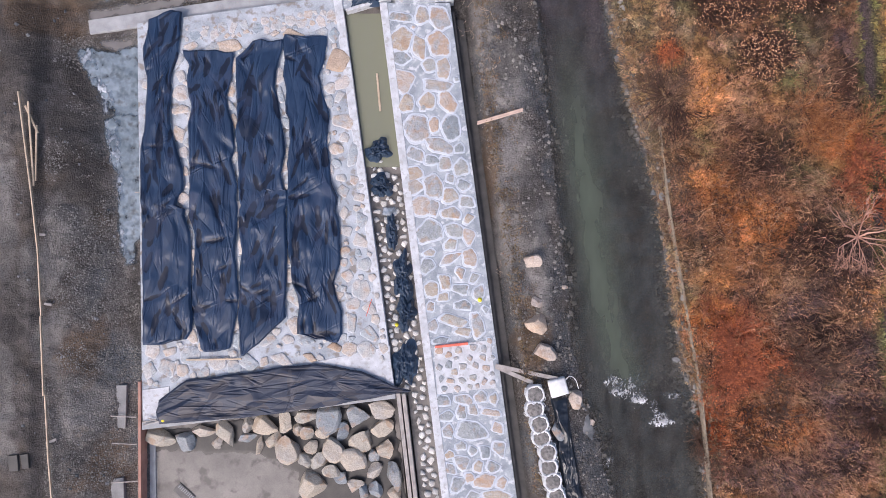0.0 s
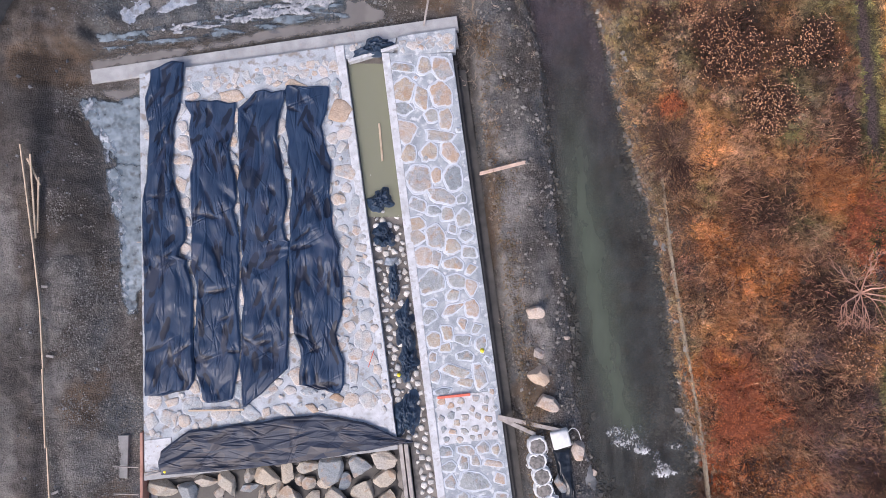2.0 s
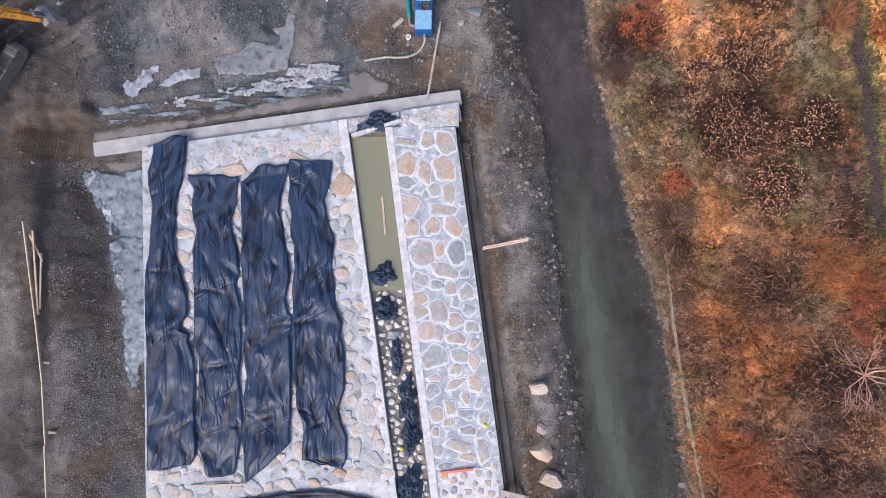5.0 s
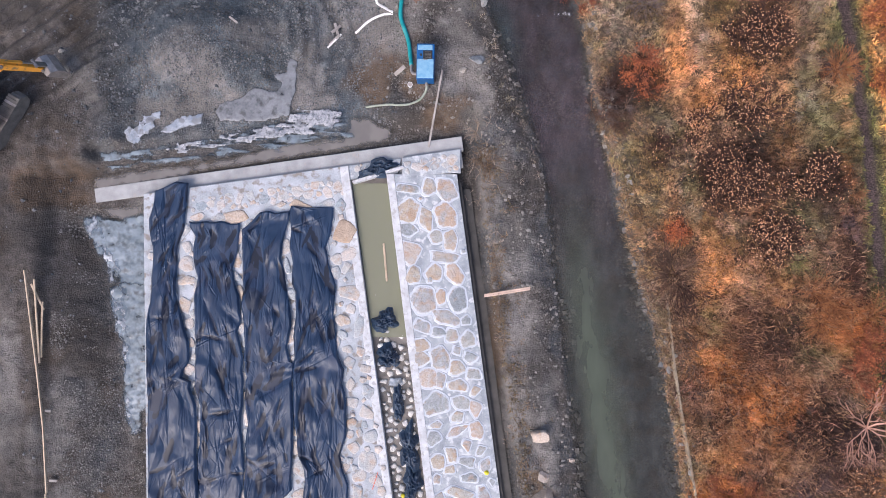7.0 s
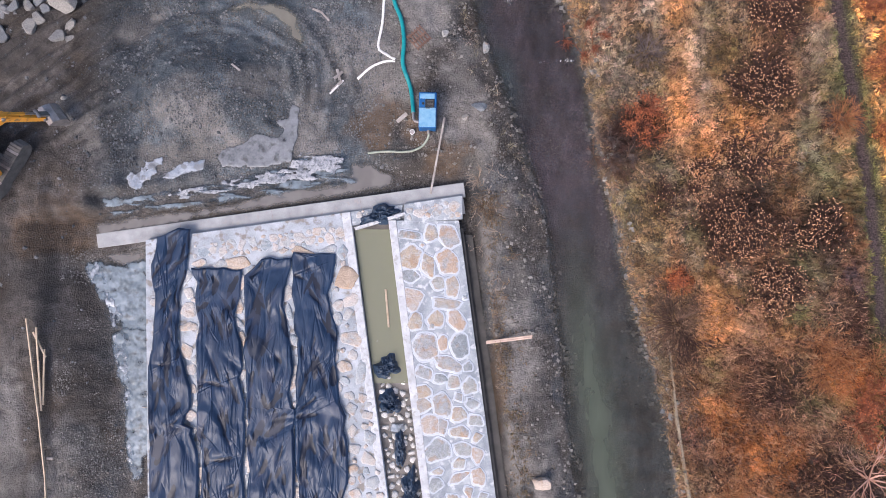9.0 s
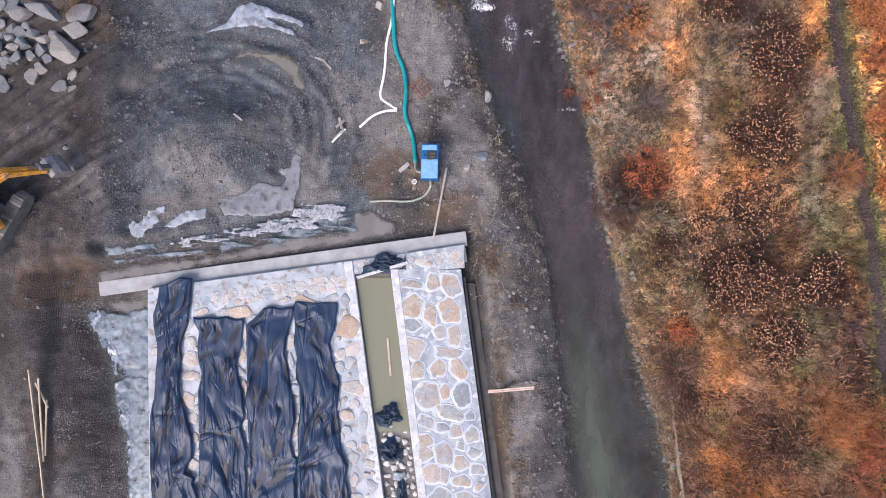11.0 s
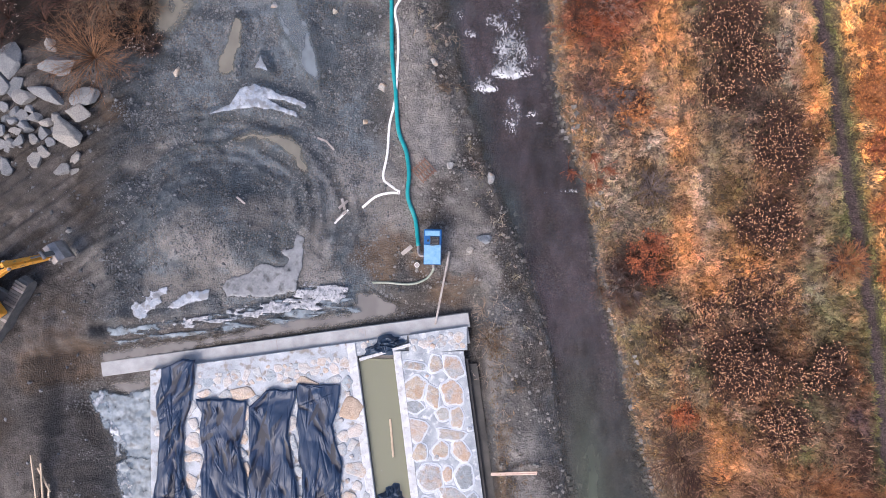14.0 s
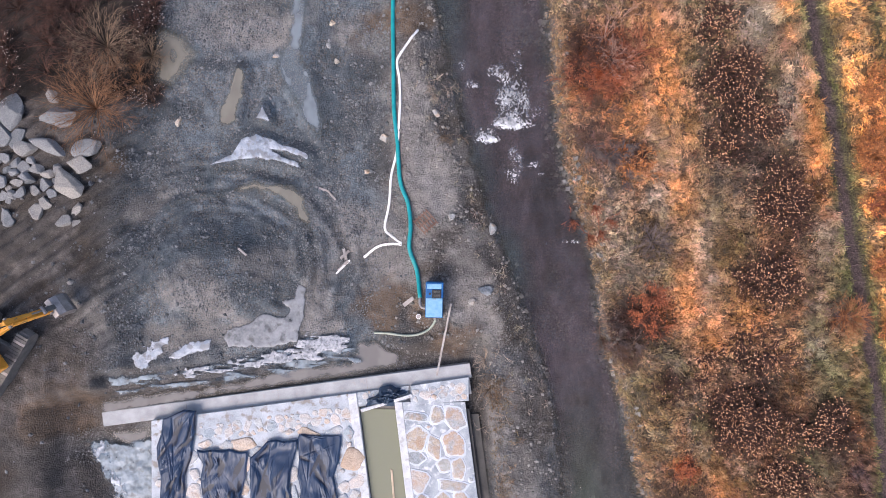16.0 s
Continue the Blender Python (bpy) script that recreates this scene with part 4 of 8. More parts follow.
def damp_and_shade(x, y):
    """Wet wheel ruts round the mound and along the haul road, seepage, the wet river margin, and painted shade in the
    trench beside the wall.
    """
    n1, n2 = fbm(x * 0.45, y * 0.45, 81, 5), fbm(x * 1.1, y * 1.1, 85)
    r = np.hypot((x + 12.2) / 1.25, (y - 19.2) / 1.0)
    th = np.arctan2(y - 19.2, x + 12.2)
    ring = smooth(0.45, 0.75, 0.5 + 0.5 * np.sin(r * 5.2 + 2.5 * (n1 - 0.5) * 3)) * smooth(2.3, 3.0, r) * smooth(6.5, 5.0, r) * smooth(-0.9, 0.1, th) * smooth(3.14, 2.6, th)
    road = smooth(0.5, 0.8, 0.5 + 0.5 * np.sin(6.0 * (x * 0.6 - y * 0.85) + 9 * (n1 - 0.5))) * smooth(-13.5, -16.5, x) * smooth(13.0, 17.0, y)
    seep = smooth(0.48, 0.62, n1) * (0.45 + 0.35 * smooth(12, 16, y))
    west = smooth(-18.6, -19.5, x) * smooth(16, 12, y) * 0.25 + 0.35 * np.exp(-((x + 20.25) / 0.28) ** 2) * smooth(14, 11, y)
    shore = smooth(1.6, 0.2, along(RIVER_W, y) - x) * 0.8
    # trench along the wall: its shade is darkened into the earth colour
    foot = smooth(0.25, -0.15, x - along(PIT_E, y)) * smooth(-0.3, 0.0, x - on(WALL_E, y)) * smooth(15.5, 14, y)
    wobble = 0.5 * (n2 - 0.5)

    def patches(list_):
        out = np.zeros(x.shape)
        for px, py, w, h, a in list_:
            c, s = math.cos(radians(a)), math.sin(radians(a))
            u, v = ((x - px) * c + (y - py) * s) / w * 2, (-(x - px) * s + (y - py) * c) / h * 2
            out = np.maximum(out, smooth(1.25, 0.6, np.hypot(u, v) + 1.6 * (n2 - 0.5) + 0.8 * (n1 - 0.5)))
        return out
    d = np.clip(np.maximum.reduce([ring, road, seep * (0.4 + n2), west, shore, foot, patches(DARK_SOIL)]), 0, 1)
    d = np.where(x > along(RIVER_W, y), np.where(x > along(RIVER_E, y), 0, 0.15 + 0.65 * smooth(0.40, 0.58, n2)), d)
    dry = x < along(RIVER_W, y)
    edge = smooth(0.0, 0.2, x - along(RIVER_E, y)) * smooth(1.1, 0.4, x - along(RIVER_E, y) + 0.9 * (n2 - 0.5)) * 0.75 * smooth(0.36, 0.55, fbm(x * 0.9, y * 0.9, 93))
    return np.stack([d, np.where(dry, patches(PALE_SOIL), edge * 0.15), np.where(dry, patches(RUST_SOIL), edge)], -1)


colours(ground_mesh, "damp_shade", damp_and_shade(GX, GY).reshape(-1, 3))
colours(ground_mesh, "zones", zones(GX, GY).reshape(-1, 3))
tone = growth_tone(GX, GY)
tone[GX < -10] = (0.032, 0.020, 0.017)
tone[(GX > along(RIVER_W, GY)) & (GX < along(RIVER_E, GY))] = (0.20, 0.225, 0.18)
worn = smooth(0.34, 0.2, np.abs(GX - along(PATH, GY)) + 0.12 * (fbm(GX * 1.5, GY * 1.5, 97) - 0.5))[..., None]
tone = tone * (1 - worn) + np.array([0.20, 0.135, 0.14]) * worn
# litter colour darkened to carry the shade between tufts
colours(ground_mesh, "litter", (tone * 0.6).reshape(-1, 3))
ground = tagged(new("ground", ground_mesh), "bare brown and blue-grey earth with a dry grassy river bank", "ground", kind="structure")

# ---- water ----
def sheet(name, west, east, y0, y1, z, mat, step=0.3, swell=0.0):
    ys = np.arange(y0, y1 + step / 2, step)
    us = np.linspace(0, 1, 64)
    U, Y = np.meshgrid(us, ys)
    a, b = west(ys)[:, None], east(ys)[:, None]
    X = a + (b - a) * U
    Z = z + swell * (fbm(X * 1.2, Y * 0.7, 91) - 0.5) + 0 * X
    k = np.arange(U.size).reshape(U.shape)
    q = np.stack([k[:-1, :-1], k[:-1, 1:], k[1:, 1:], k[1:, :-1]], -1).reshape(-1, 4)
    me = raw_mesh(name, np.stack([X, Y, Z], -1).reshape(-1, 3), q, mat, True)
    deep = np.clip(-ground_at(X, Y), 0, 1)
    n1 = fbm(X * 0.7, Y * 0.25, 95)
    fair = np.exp(-(np.abs(X - along(DEEP, Y) + 0.5 * (n1 - 0.5)) / 0.9) ** 2.2) * smooth(15.0, 2.0, Y) * smooth(-7.6, -6.2, Y) * (0.75 + 0.4 * n1)
    slate, green = np.array([0.050, 0.039, 0.044]), np.array([0.084, 0.099, 0.074])
    n2, n3 = fbm(X * 2.6, Y * 0.8, 96), fbm(X * 5.0 + Y * 0.6, Y * 2.6, 97)
    dim = slate * (0.45 + 0.5 * smooth(0.3, 0.65, n1) + 0.4 * smooth(0.32, 0.66, n2) + 0.5 * smooth(0.35, 0.65, n3))[..., None]
    dim = dim + (np.array([0.050, 0.066, 0.070]) - dim) * (smooth(16, 20, Y) * smooth(0.36, 0.05, U + 0.3 * (n1 - 0.5)))[..., None]
    dim = dim + (np.array([0.034, 0.037, 0.031]) * (0.45 + 0.7 * smooth(0.3, 0.65, n2) + 0.55 * smooth(0.35, 0.65, n3))[..., None] - dim) * (smooth(16, 4, Y) * 0.8)[..., None]
    tint = dim * (1 - fair[..., None]) + green * fair[..., None]
    colours(me, "stream", np.concatenate([tint, ((0.62 * smooth(0.0, 0.45, deep) + 0.25 * np.clip(fair, 0, 1)) * (0.75 + 0.5 * n2))[..., None]], -1).reshape(-1, 4))
    ob = new(name, me)
    ob.visible_shadow = False
    return ob


river = sheet("river", lambda y: along(RIVER_W, y) - 0.7, lambda y: along(RIVER_E, y) + 0.5, -60, 80, -0.02, RIVER, 0.22, 0.05)
tagged(river, "shallow dark river with a green deeper channel", "river", kind="structure")

# ---- stonework ----
def outline(seed, corners=5):
    """An angular outline in a unit box: four to six unequal corners, each knocked off."""
    r = random.Random(seed)
    n = corners + r.choice((-1, -1, 0, 0, 1))
    pts = []
    start = r.uniform(0, 2 * math.pi)
    for i in range(n):
        a = start + 2 * math.pi * (i + r.uniform(-0.36, 0.36)) / n
        c, s = math.cos(a), math.sin(a)
        k = (abs(c) ** 3.2 + abs(s) ** 3.2) ** (-1 / 3.2) * r.uniform(0.86, 1.18)
        pts.append((c * k, s * k))
    worn = []
    for (x0, y0), (x1, y1) in zip(pts, pts[1:] + pts[:1]):
        a, b = r.uniform(0.08, 0.2), r.uniform(0.08, 0.2)
        mx, my = (x0 + x1) / 2 * r.uniform(0.93, 1.07), (y0 + y1) / 2 * r.uniform(0.93, 1.07)
        worn += [(x0 * (1 - a) + x1 * a, y0 * (1 - a) + y1 * a), (mx, my), (x0 * b + x1 * (1 - b), y0 * b + y1 * (1 - b))]
    wide, tall = max(abs(x) for x, _ in worn), max(abs(y) for _, y in worn)
    return [(x / wide * 1.04, y / tall * 1.04) for x, y in worn]


def stone_mesh(name, seed, mat, dome=0.3):
    """A rough stone in a unit box: a skirt, a worn shoulder and a broken top; mortar clings to its rim."""
    r = random.Random(seed * 7 + 1)
    pts = outline(seed)
    n = len(pts)
    tilt = (r.uniform(-dome, dome), r.uniform(-dome, dome))
    verts, rim = [(x, y, -0.15) for x, y in pts], [1.0] * n
    for lo, hi, z, cling in ((0.94, 0.97, 0.40, 0.9), (0.80, 0.88, 0.80, 0.35), (0.42, 0.62, 0.97, 0.0)):
        verts += [(x * s, y * s, z + (tilt[0] * x + tilt[1] * y) * 0.4 * z + r.uniform(-0.09, 0.07))
                  for (x, y), s in ((p, r.uniform(lo, hi)) for p in pts)]
        rim += [cling] * n
    verts.append((r.uniform(-0.2, 0.2), r.uniform(-0.2, 0.2), 1.0))
    rim.append(0.0)
    tris = []
    for ring in (0, n, 2 * n):
        for i in range(n):
            j = (i + 1) % n
            tris += [(ring + i, ring + j, ring + n + j), (ring + i, ring + n + j, ring + n + i)]
    tris += [(3 * n + i, 3 * n + (i + 1) % n, 4 * n) for i in range(n)]
    me = raw_mesh(name, verts, tris, mat, True)
    colours(me, "rim", np.array(rim)[:, None] * np.ones(3))
    return me


VARIANTS = 16
STONES = {key: [stone_mesh("stone", 10 * k + i, mat) for i in range(VARIANTS)]
          for k, (key, mat) in enumerate((("wall", STONE_WALL), ("apron", STONE_APRON), ("pale", STONE_PALE), ("cobble", COBBLE), ("tan", STONE_TAN)))}
OUTLINES = {key: [outline(10 * k + i) for i in range(VARIANTS)] for k, key in enumerate(("wall", "apron", "pale", "cobble", "tan"))}
pick = random.Random(5)


class Collars:
    """Raised pointing round bedded stones, gathered into one mesh."""

    def __init__(self):
        self.v, self.f = [], []

    def add(self, key, i, x, y, z, w, h, a, grow=0.07, rise=0.022):
        n = len(OUTLINES[key][i])
        base = len(self.v)
        c, s = math.cos(a), math.sin(a)
        for ring, lift in ((grow, 0.0), (grow * 0.55, rise), (-0.03, rise * 1.1)):
            for px, py in OUTLINES[key][i]:
                lx, ly = px * (w / 2 + ring), py * (h / 2 + ring)
                self.v.append((x + lx * c - ly * s, y + lx * s + ly * c, z + lift))
        for r in (0, n):
            for k in range(n):
                j = (k + 1) % n
                self.f.append((base + r + k, base + r + j, base + r + n + j, base + r + n + k))


def lay(parent, stones, z, proud=0.07, key="wall", collars=None, name="stone", turn=12, grow=0.07):
    """Beds stones (x, y, width, depth, turn) into a surface at height z."""
    for x, y, w, h, *a in stones:
        i = pick.randrange(VARIANTS)
        ang = radians(a[0] if a else pick.uniform(-turn, turn))
        ob = new(name, STONES[key][i])
        ob.parent = parent
        p = proud * pick.uniform(0.75, 1.3)
        w, h = w * 1.05, h * 1.05
        ob.matrix_local = Matrix.Translation((x, y, z)) @ Matrix.Rotation(ang, 4, "Z") @ Matrix.Diagonal((w / 2, h / 2, p, 1))
        if collars:
            collars.add(key, i, x, y, z, w, h, ang, grow)


def fill(area, taken, lo, hi, gap, tries, seed, ratio=(0.7, 1.3)):
    """Further stones packed by chance between those that stand."""
    r = random.Random(seed)
    got = [(x, y, max(w, h) / 2) for x, y, w, h, *_ in taken]
    xs, ys = [p[0] for p in area], [p[1] for p in area]
    out = []
    for k in range(tries):
        size = hi + (lo - hi) * (k / tries) ** 0.7
        x, y = r.uniform(min(xs), max(xs)), r.uniform(min(ys), max(ys))
        if not inside(area, x, y) or edge_distance(area, x, y) < size * 0.5:
            continue
        if any((x - a) ** 2 + (y - b) ** 2 < (size * 0.5 + c * 0.92 + gap) ** 2 for a, b, c in got):
            continue
        got.append((x, y, size / 2))
        q = r.uniform(*ratio)
        out.append((x, y, size * min(1.1, math.sqrt(q)), size * min(1.1, 1 / math.sqrt(q)), r.uniform(-40, 40)))
    return out


def strip_points(west, east, ys):
    """A closed outline between two edges."""
    return [(west(y), y) for y in ys] + [(east(y), y) for y in reversed(ys)]


# side wall
ww, we = (lambda y: float(on(WALL_W, y))), (lambda y: float(on(WALL_E, y)))
stone_wall = tagged(new("stone_wall"), "long low retaining wall of mixed stones in pale mortar", "wall", kind="structure")
part("mortar_bed", prism(strip_points(lambda y: ww(y) + 0.38, we, [NORTH + 0.1, 0.0, SOUTH]), -1.25, 0.08, 0.03), MORTAR, stone_wall)
part("coping", prism(strip_points(ww, lambda y: ww(y) + 0.40, [NORTH + 0.1, 0.0, SOUTH]), -1.25, 0.13, 0.03), COPING, stone_wall, "smooth pale concrete edge")
# the board's near-black tone includes the shadow along the wall
part("formwork_board", prism(strip_points(lambda y: we(y) + 0.03, lambda y: we(y) + 0.16, [NORTH - 0.3, 0.0, SOUTH]), -0.75, -0.12, 0.01), DARK_TIMBER, stone_wall, "dark shuttering board in the wall's shadow")
part("footing", prism(strip_points(lambda y: we(y) + 0.16, lambda y: we(y) + 0.62, [NORTH - 0.6, 0.0, SOUTH]), -0.75, -0.40, 0.02), DARK_TIMBER, stone_wall, "dark footing strip")
wall_a = [
    (-2.2, 11.7, 1.32, 0.57, -2), (-1.03, 11.82, 0.69, 0.86, -10), (-0.11, 11.62, 1.09, 1.26, 0), (-2.12, 10.62, 1.2, 1.26, -5),
    (-1.2, 10.33, 0.72, 1.49, 3), (-0.17, 10.47, 1.26, 1.37, 0), (-2.09, 9.67, 0.97, 0.74, 15), (-0.69, 9.3, 0.69, 0.69),
    (0.06, 9.19, 0.83, 1.14, -15), (-1.92, 8.56, 1.32, 1.37, 0), (-0.29, 8.33, 1.55, 0.63, -4), (-1.83, 7.35, 0.74, 0.92, -25),
    (-0.77, 7.47, 0.8, 0.86, -35), (0.26, 7.41, 0.77, 1.2, 30), (-1, 7.15, 0.29, 0.29), (-1.34, 6.07, 1.32, 1.43, 0), (-0.46, 6.27, 0.52, 0.8),
    (0.4, 6.12, 0.92, 1.32, 0), (-0.11, 5.27, 1.66, 0.74, -14), (0.8, 5.09, 0.49, 0.57),
]
wall_b = [
    (-1.43, 4.72, 0.92, 0.86), (-0.54, 4.49, 0.74, 0.46, -5), (0.14, 4.32, 0.69, 0.69, -8), (0.89, 4.09, 0.77, 0.97), (-1.43, 3.83, 0.92, 0.69, 10),
    (0.37, 3.63, 0.43, 0.57), (-1.43, 3.15, 0.86, 0.74), (-0.43, 3.23, 1.14, 1.26, -8), (1.06, 3.26, 0.69, 0.63), (0.4, 2.69, 0.8, 0.74),
    (-1.12, 2.15, 1.03, 1.03), (-0.46, 2.15, 0.52, 0.92), (1.2, 2.32, 0.74, 0.8), (0.37, 1.8, 1.03, 0.69, -10), (1.26, 1.55, 0.63, 0.57),
    (0.57, 0.92, 0.97, 0.69, -15), (-0.74, 0.83, 1.37, 1.32), (1.37, 0.66, 0.74, 0.97), (0.4, 0.23, 0.69, 0.57), (-0.69, -0.2, 0.63, 0.4),
]
wall_c = [
    (0.31, -0.49, 1.43, 0.49, 18), (1.4, -0.4, 0.86, 0.92), (-0.83, -0.89, 0.8, 0.8, 30), (0.09, -1.63, 0.57, 0.92, 15), (0.89, -1.26, 0.52, 0.63),
    (1.55, -1.46, 0.63, 0.52), (-0.6, -2.06, 0.74, 0.8), (0.94, -2.09, 0.97, 0.57), (0.03, -2.46, 0.63, 0.46, 20), (0.97, -2.86, 0.86, 0.57),
    (1.8, -2.26, 0.54, 0.92), (-0.63, -2.92, 0.43, 0.49), (0.57, -3.58, 1.55, 0.69, -12), (1.77, -3.86, 0.63, 1.26, 12), (-0.52, -3.92, 0.52, 0.74),
    (1.03, -4.21, 0.92, 0.46), (-0.11, -4.64, 0.86, 0.34),
]
wall_d = [
    (0.03, -7.7, 0.74, 0.52), (1.03, -7.64, 0.97, 0.57, -18), (1.89, -7.53, 0.63, 0.69), (2.55, -7.61, 0.43, 0.63), (1.52, -8.21, 0.43, 0.8, 10),
    (2.4, -8.33, 1.03, 0.46, -4), (0.17, -8.5, 0.8, 0.57), (0.94, -8.27, 0.49, 0.74, 15), (1.49, -9.24, 1.55, 0.92, -8), (2.75, -9.13, 0.57, 0.74),
    (0.26, -9.27, 0.57, 0.8), (0.89, -9.99, 0.54, 0.49), (1.52, -10.19, 0.43, 0.52), (2.12, -10.24, 0.52, 0.74), (2.89, -10.19, 0.74, 0.86),
    (0.31, -10.45, 0.49, 0.43), (1.03, -10.79, 0.86, 0.86), (1.8, -11.02, 0.49, 0.63), (2.55, -11.02, 0.69, 0.63),
]
wall_e = [
    (0.37, -11.22, 0.54, 0.74), (2.12, -11.76, 1.14, 0.74), (2.98, -11.85, 0.52, 0.63), (0.69, -11.93, 0.97, 0.8), (2.75, -12.51, 1.49, 0.57),
    (1.37, -11.59, 0.49, 0.49), (1.46, -12.56, 0.86, 0.63),
]
pointing = Collars()
small_area = [(-0.46, -4.95), (2.41, -4.61), (2.69, -7.02), (-0.29, -7.36)]
wall_s = fill(small_area, [], 0.24, 0.42, 0.09, 1500, 3)
south_area = strip_points(lambda y: ww(y) + 0.6, lambda y: we(y) - 0.05, [-12.9, SOUTH + 0.2])
wall_f = fill(south_area, [], 0.4, 0.95, 0.12, 1500, 4)
main_area = strip_points(lambda y: ww(y) + 0.58, lambda y: we(y) - 0.03, [12.3, 0.0, -12.8])
placed = wall_a + wall_b + wall_c + wall_d + wall_e + wall_s
wall_g = fill(main_area, placed, 0.2, 0.5, 0.10, 2500, 6)
for group in (wall_a, wall_b, wall_c, wall_d, wall_e, wall_f, wall_g):
    lay(stone_wall, group, 0.08, 0.055, "wall", pointing, grow=0.07)
part("screed_patch", prism(small_area, -0.2, 0.105, 0.01), COPING, stone_wall, "rough white screed set with small stones")
lay(stone_wall, wall_s, 0.105, 0.05, "wall")

# stone apron under the film
aw, ae = (lambda y: float(on(APRON_W, y))), (lambda y: float(on(APRON_E, y)))
LIP_W, LIP_E = [(-15.29, -9.19), (-2.41, -7.59)]
stone_apron = tagged(new("stone_apron"), "broad apron of rough boulders set in frosted mortar", "stone apron", kind="structure")
part("mortar_bed", prism([(aw(11.9), beam_south(aw(11.9))), (LIP_W[0], LIP_W[1] + 0.35), (LIP_E[0] - 0.38, LIP_E[1] + 0.36), (ae(13.3) - 0.34, beam_south(ae(13.3) - 0.34))], -1.25, 0.0, 0.02), APRON_BED, stone_apron)
part("kerb", prism([(ae(13.3) - 0.36, beam_south(ae(13.3) - 0.36)), (LIP_E[0] - 0.40, LIP_E[1] + 0.36), (LIP_E[0] - 0.02, LIP_E[1] + 0.3), (ae(13.3) + 0.08, beam_south(ae(13.3) + 0.08))], -1.25, 0.04, 0.03), COPING, stone_apron, "smooth pale concrete strip")
part("lip", prism([(LIP_W[0], LIP_W[1] + 0.37), (LIP_W[0], LIP_W[1]), (LIP_E[0], LIP_E[1]), (LIP_E[0], LIP_E[1] + 0.37)], -1.25, 0.06, 0.02), CONCRETE, stone_apron, "board-marked concrete lip")
part("smooth_patch", prism([(-6.44, -5.72), (-5.29, -5.49), (-2.7, -4.91), (-2.64, -6.52), (-3.85, -6.35)], -0.2, 0.035, 0.02), COPING, stone_apron, "smooth white screed")
part("smooth_patch", prism([(-15.28, -7.15), (-13.9, -6.98), (-13.9, -8.53), (-15.25, -8.73)], -0.2, 0.035, 0.02), COPING, stone_apron, "smooth white screed with pebbles")
apron_a = [
    (-5.33, 9.55, 1.2, 1.2), (-5.74, 8.2, 0.63, 0.63), (-5.11, 8.4, 0.92, 0.75), (-5.85, 7.43, 0.63, 0.75), (-5.19, 7.72, 0.63, 0.69),
    (-5.11, 6.48, 1.15, 0.86), (-5.42, 5.13, 0.86, 0.63), (-4.56, 4.76, 0.52, 1.2), (-5.42, 4.39, 0.52, 0.52), (-5.19, 3.61, 0.57, 0.46),
    (-4.5, 3.53, 0.49, 0.57), (-5.11, 2.95, 0.69, 0.69), (-4.24, 2.67, 0.63, 0.57), (-4.99, 1.89, 0.43, 0.8), (-4.13, 1.52, 0.63, 0.86),
    (-4.93, 0.89, 0.63, 0.63), (-4.22, 0.46, 0.75, 0.92), (-4.99, -0.11, 0.57, 0.63), (-3.99, -0.83, 0.69, 0.75), (-4.93, -1.35, 0.69, 0.69),
]
apron_b = [
    (-14.97, -6.14, 0.8, 0.92), (-14.08, -6.05, 1.09, 1.03), (-12.79, -5.48, 1.09, 1.03, 20), (-11.44, -5.85, 0.92, 0.75),
    (-9.87, -5.71, 1.03, 0.8, -30), (-9.15, -4.62, 1.26, 0.69, 18), (-8.15, -5.59, 1.2, 0.69), (-6.85, -4.73, 0.98, 0.57), (-5.56, -4.99, 0.8, 0.63),
    (-7.86, -4.56, 0.69, 0.49), (-6.83, -5.48, 0.8, 0.52), (-13.25, -6.14, 0.69, 0.69), (-12.16, -6.34, 0.69, 0.57), (-10.58, -5.99, 0.75, 0.69),
    (-13.88, -5.19, 0.75, 0.46), (-4.13, -2.12, 0.98, 1.15), (-4.56, -2.84, 0.75, 0.69), (-3.7, -2.98, 0.75, 0.75), (-4.56, -3.76, 0.75, 1.15),
    (-3.7, -4.27, 0.98, 0.86),
]
apron_c = [
    (-13.37, 8.83, 0.57, 0.69), (-13.39, 7.92, 0.8, 0.86), (-13.37, 7.06, 0.98, 0.52), (-13.42, 5.91, 0.69, 0.98), (-13.25, 4.9, 0.57, 0.69),
    (-13.11, 3.9, 0.4, 0.57), (-13.11, 1.89, 0.4, 0.57), (-12.96, 0.6, 0.4, 1.15), (-10.76, 8.06, 0.46, 0.92), (-10.61, 6.48, 0.4, 1.15),
    (-10.61, 4.62, 0.4, 0.69), (-8.23, 7.77, 0.34, 0.98), (-7.94, 4.9, 0.34, 0.52), (-12.88, 10.3, 0.86, 0.46), (-11.73, 10.21, 0.75, 0.57),
    (-10.87, 10.35, 1.15, 0.75), (-7.57, 10.93, 1.2, 0.46), (-6.28, 10.93, 0.92, 0.52), (-8.49, 10.93, 0.52, 0.4), (-5.51, 10.93, 0.57, 0.86),
]
pebbles = fill([(-15.23, -7.44), (-14.34, -7.15), (-14.34, -8.45), (-15.17, -8.65)], [], 0.2, 0.36, 0.06, 300, 8)
band = fill([(-13.19, 11.23), (-5.14, 12.44), (-5.14, 11.41), (-9.88, 10.77), (-13.19, 10.49)], [], 0.17, 0.62, -0.01, 7000, 9)
rest = fill([(-15.34, 10.08), (-5.29, 10.95), (-2.7, -4.57), (-2.7, -5.72), (-6.44, -5.72), (-15.2, -7.15)], apron_a + apron_b + apron_c, 0.24, 1.0, 0.0, 9000, 12)
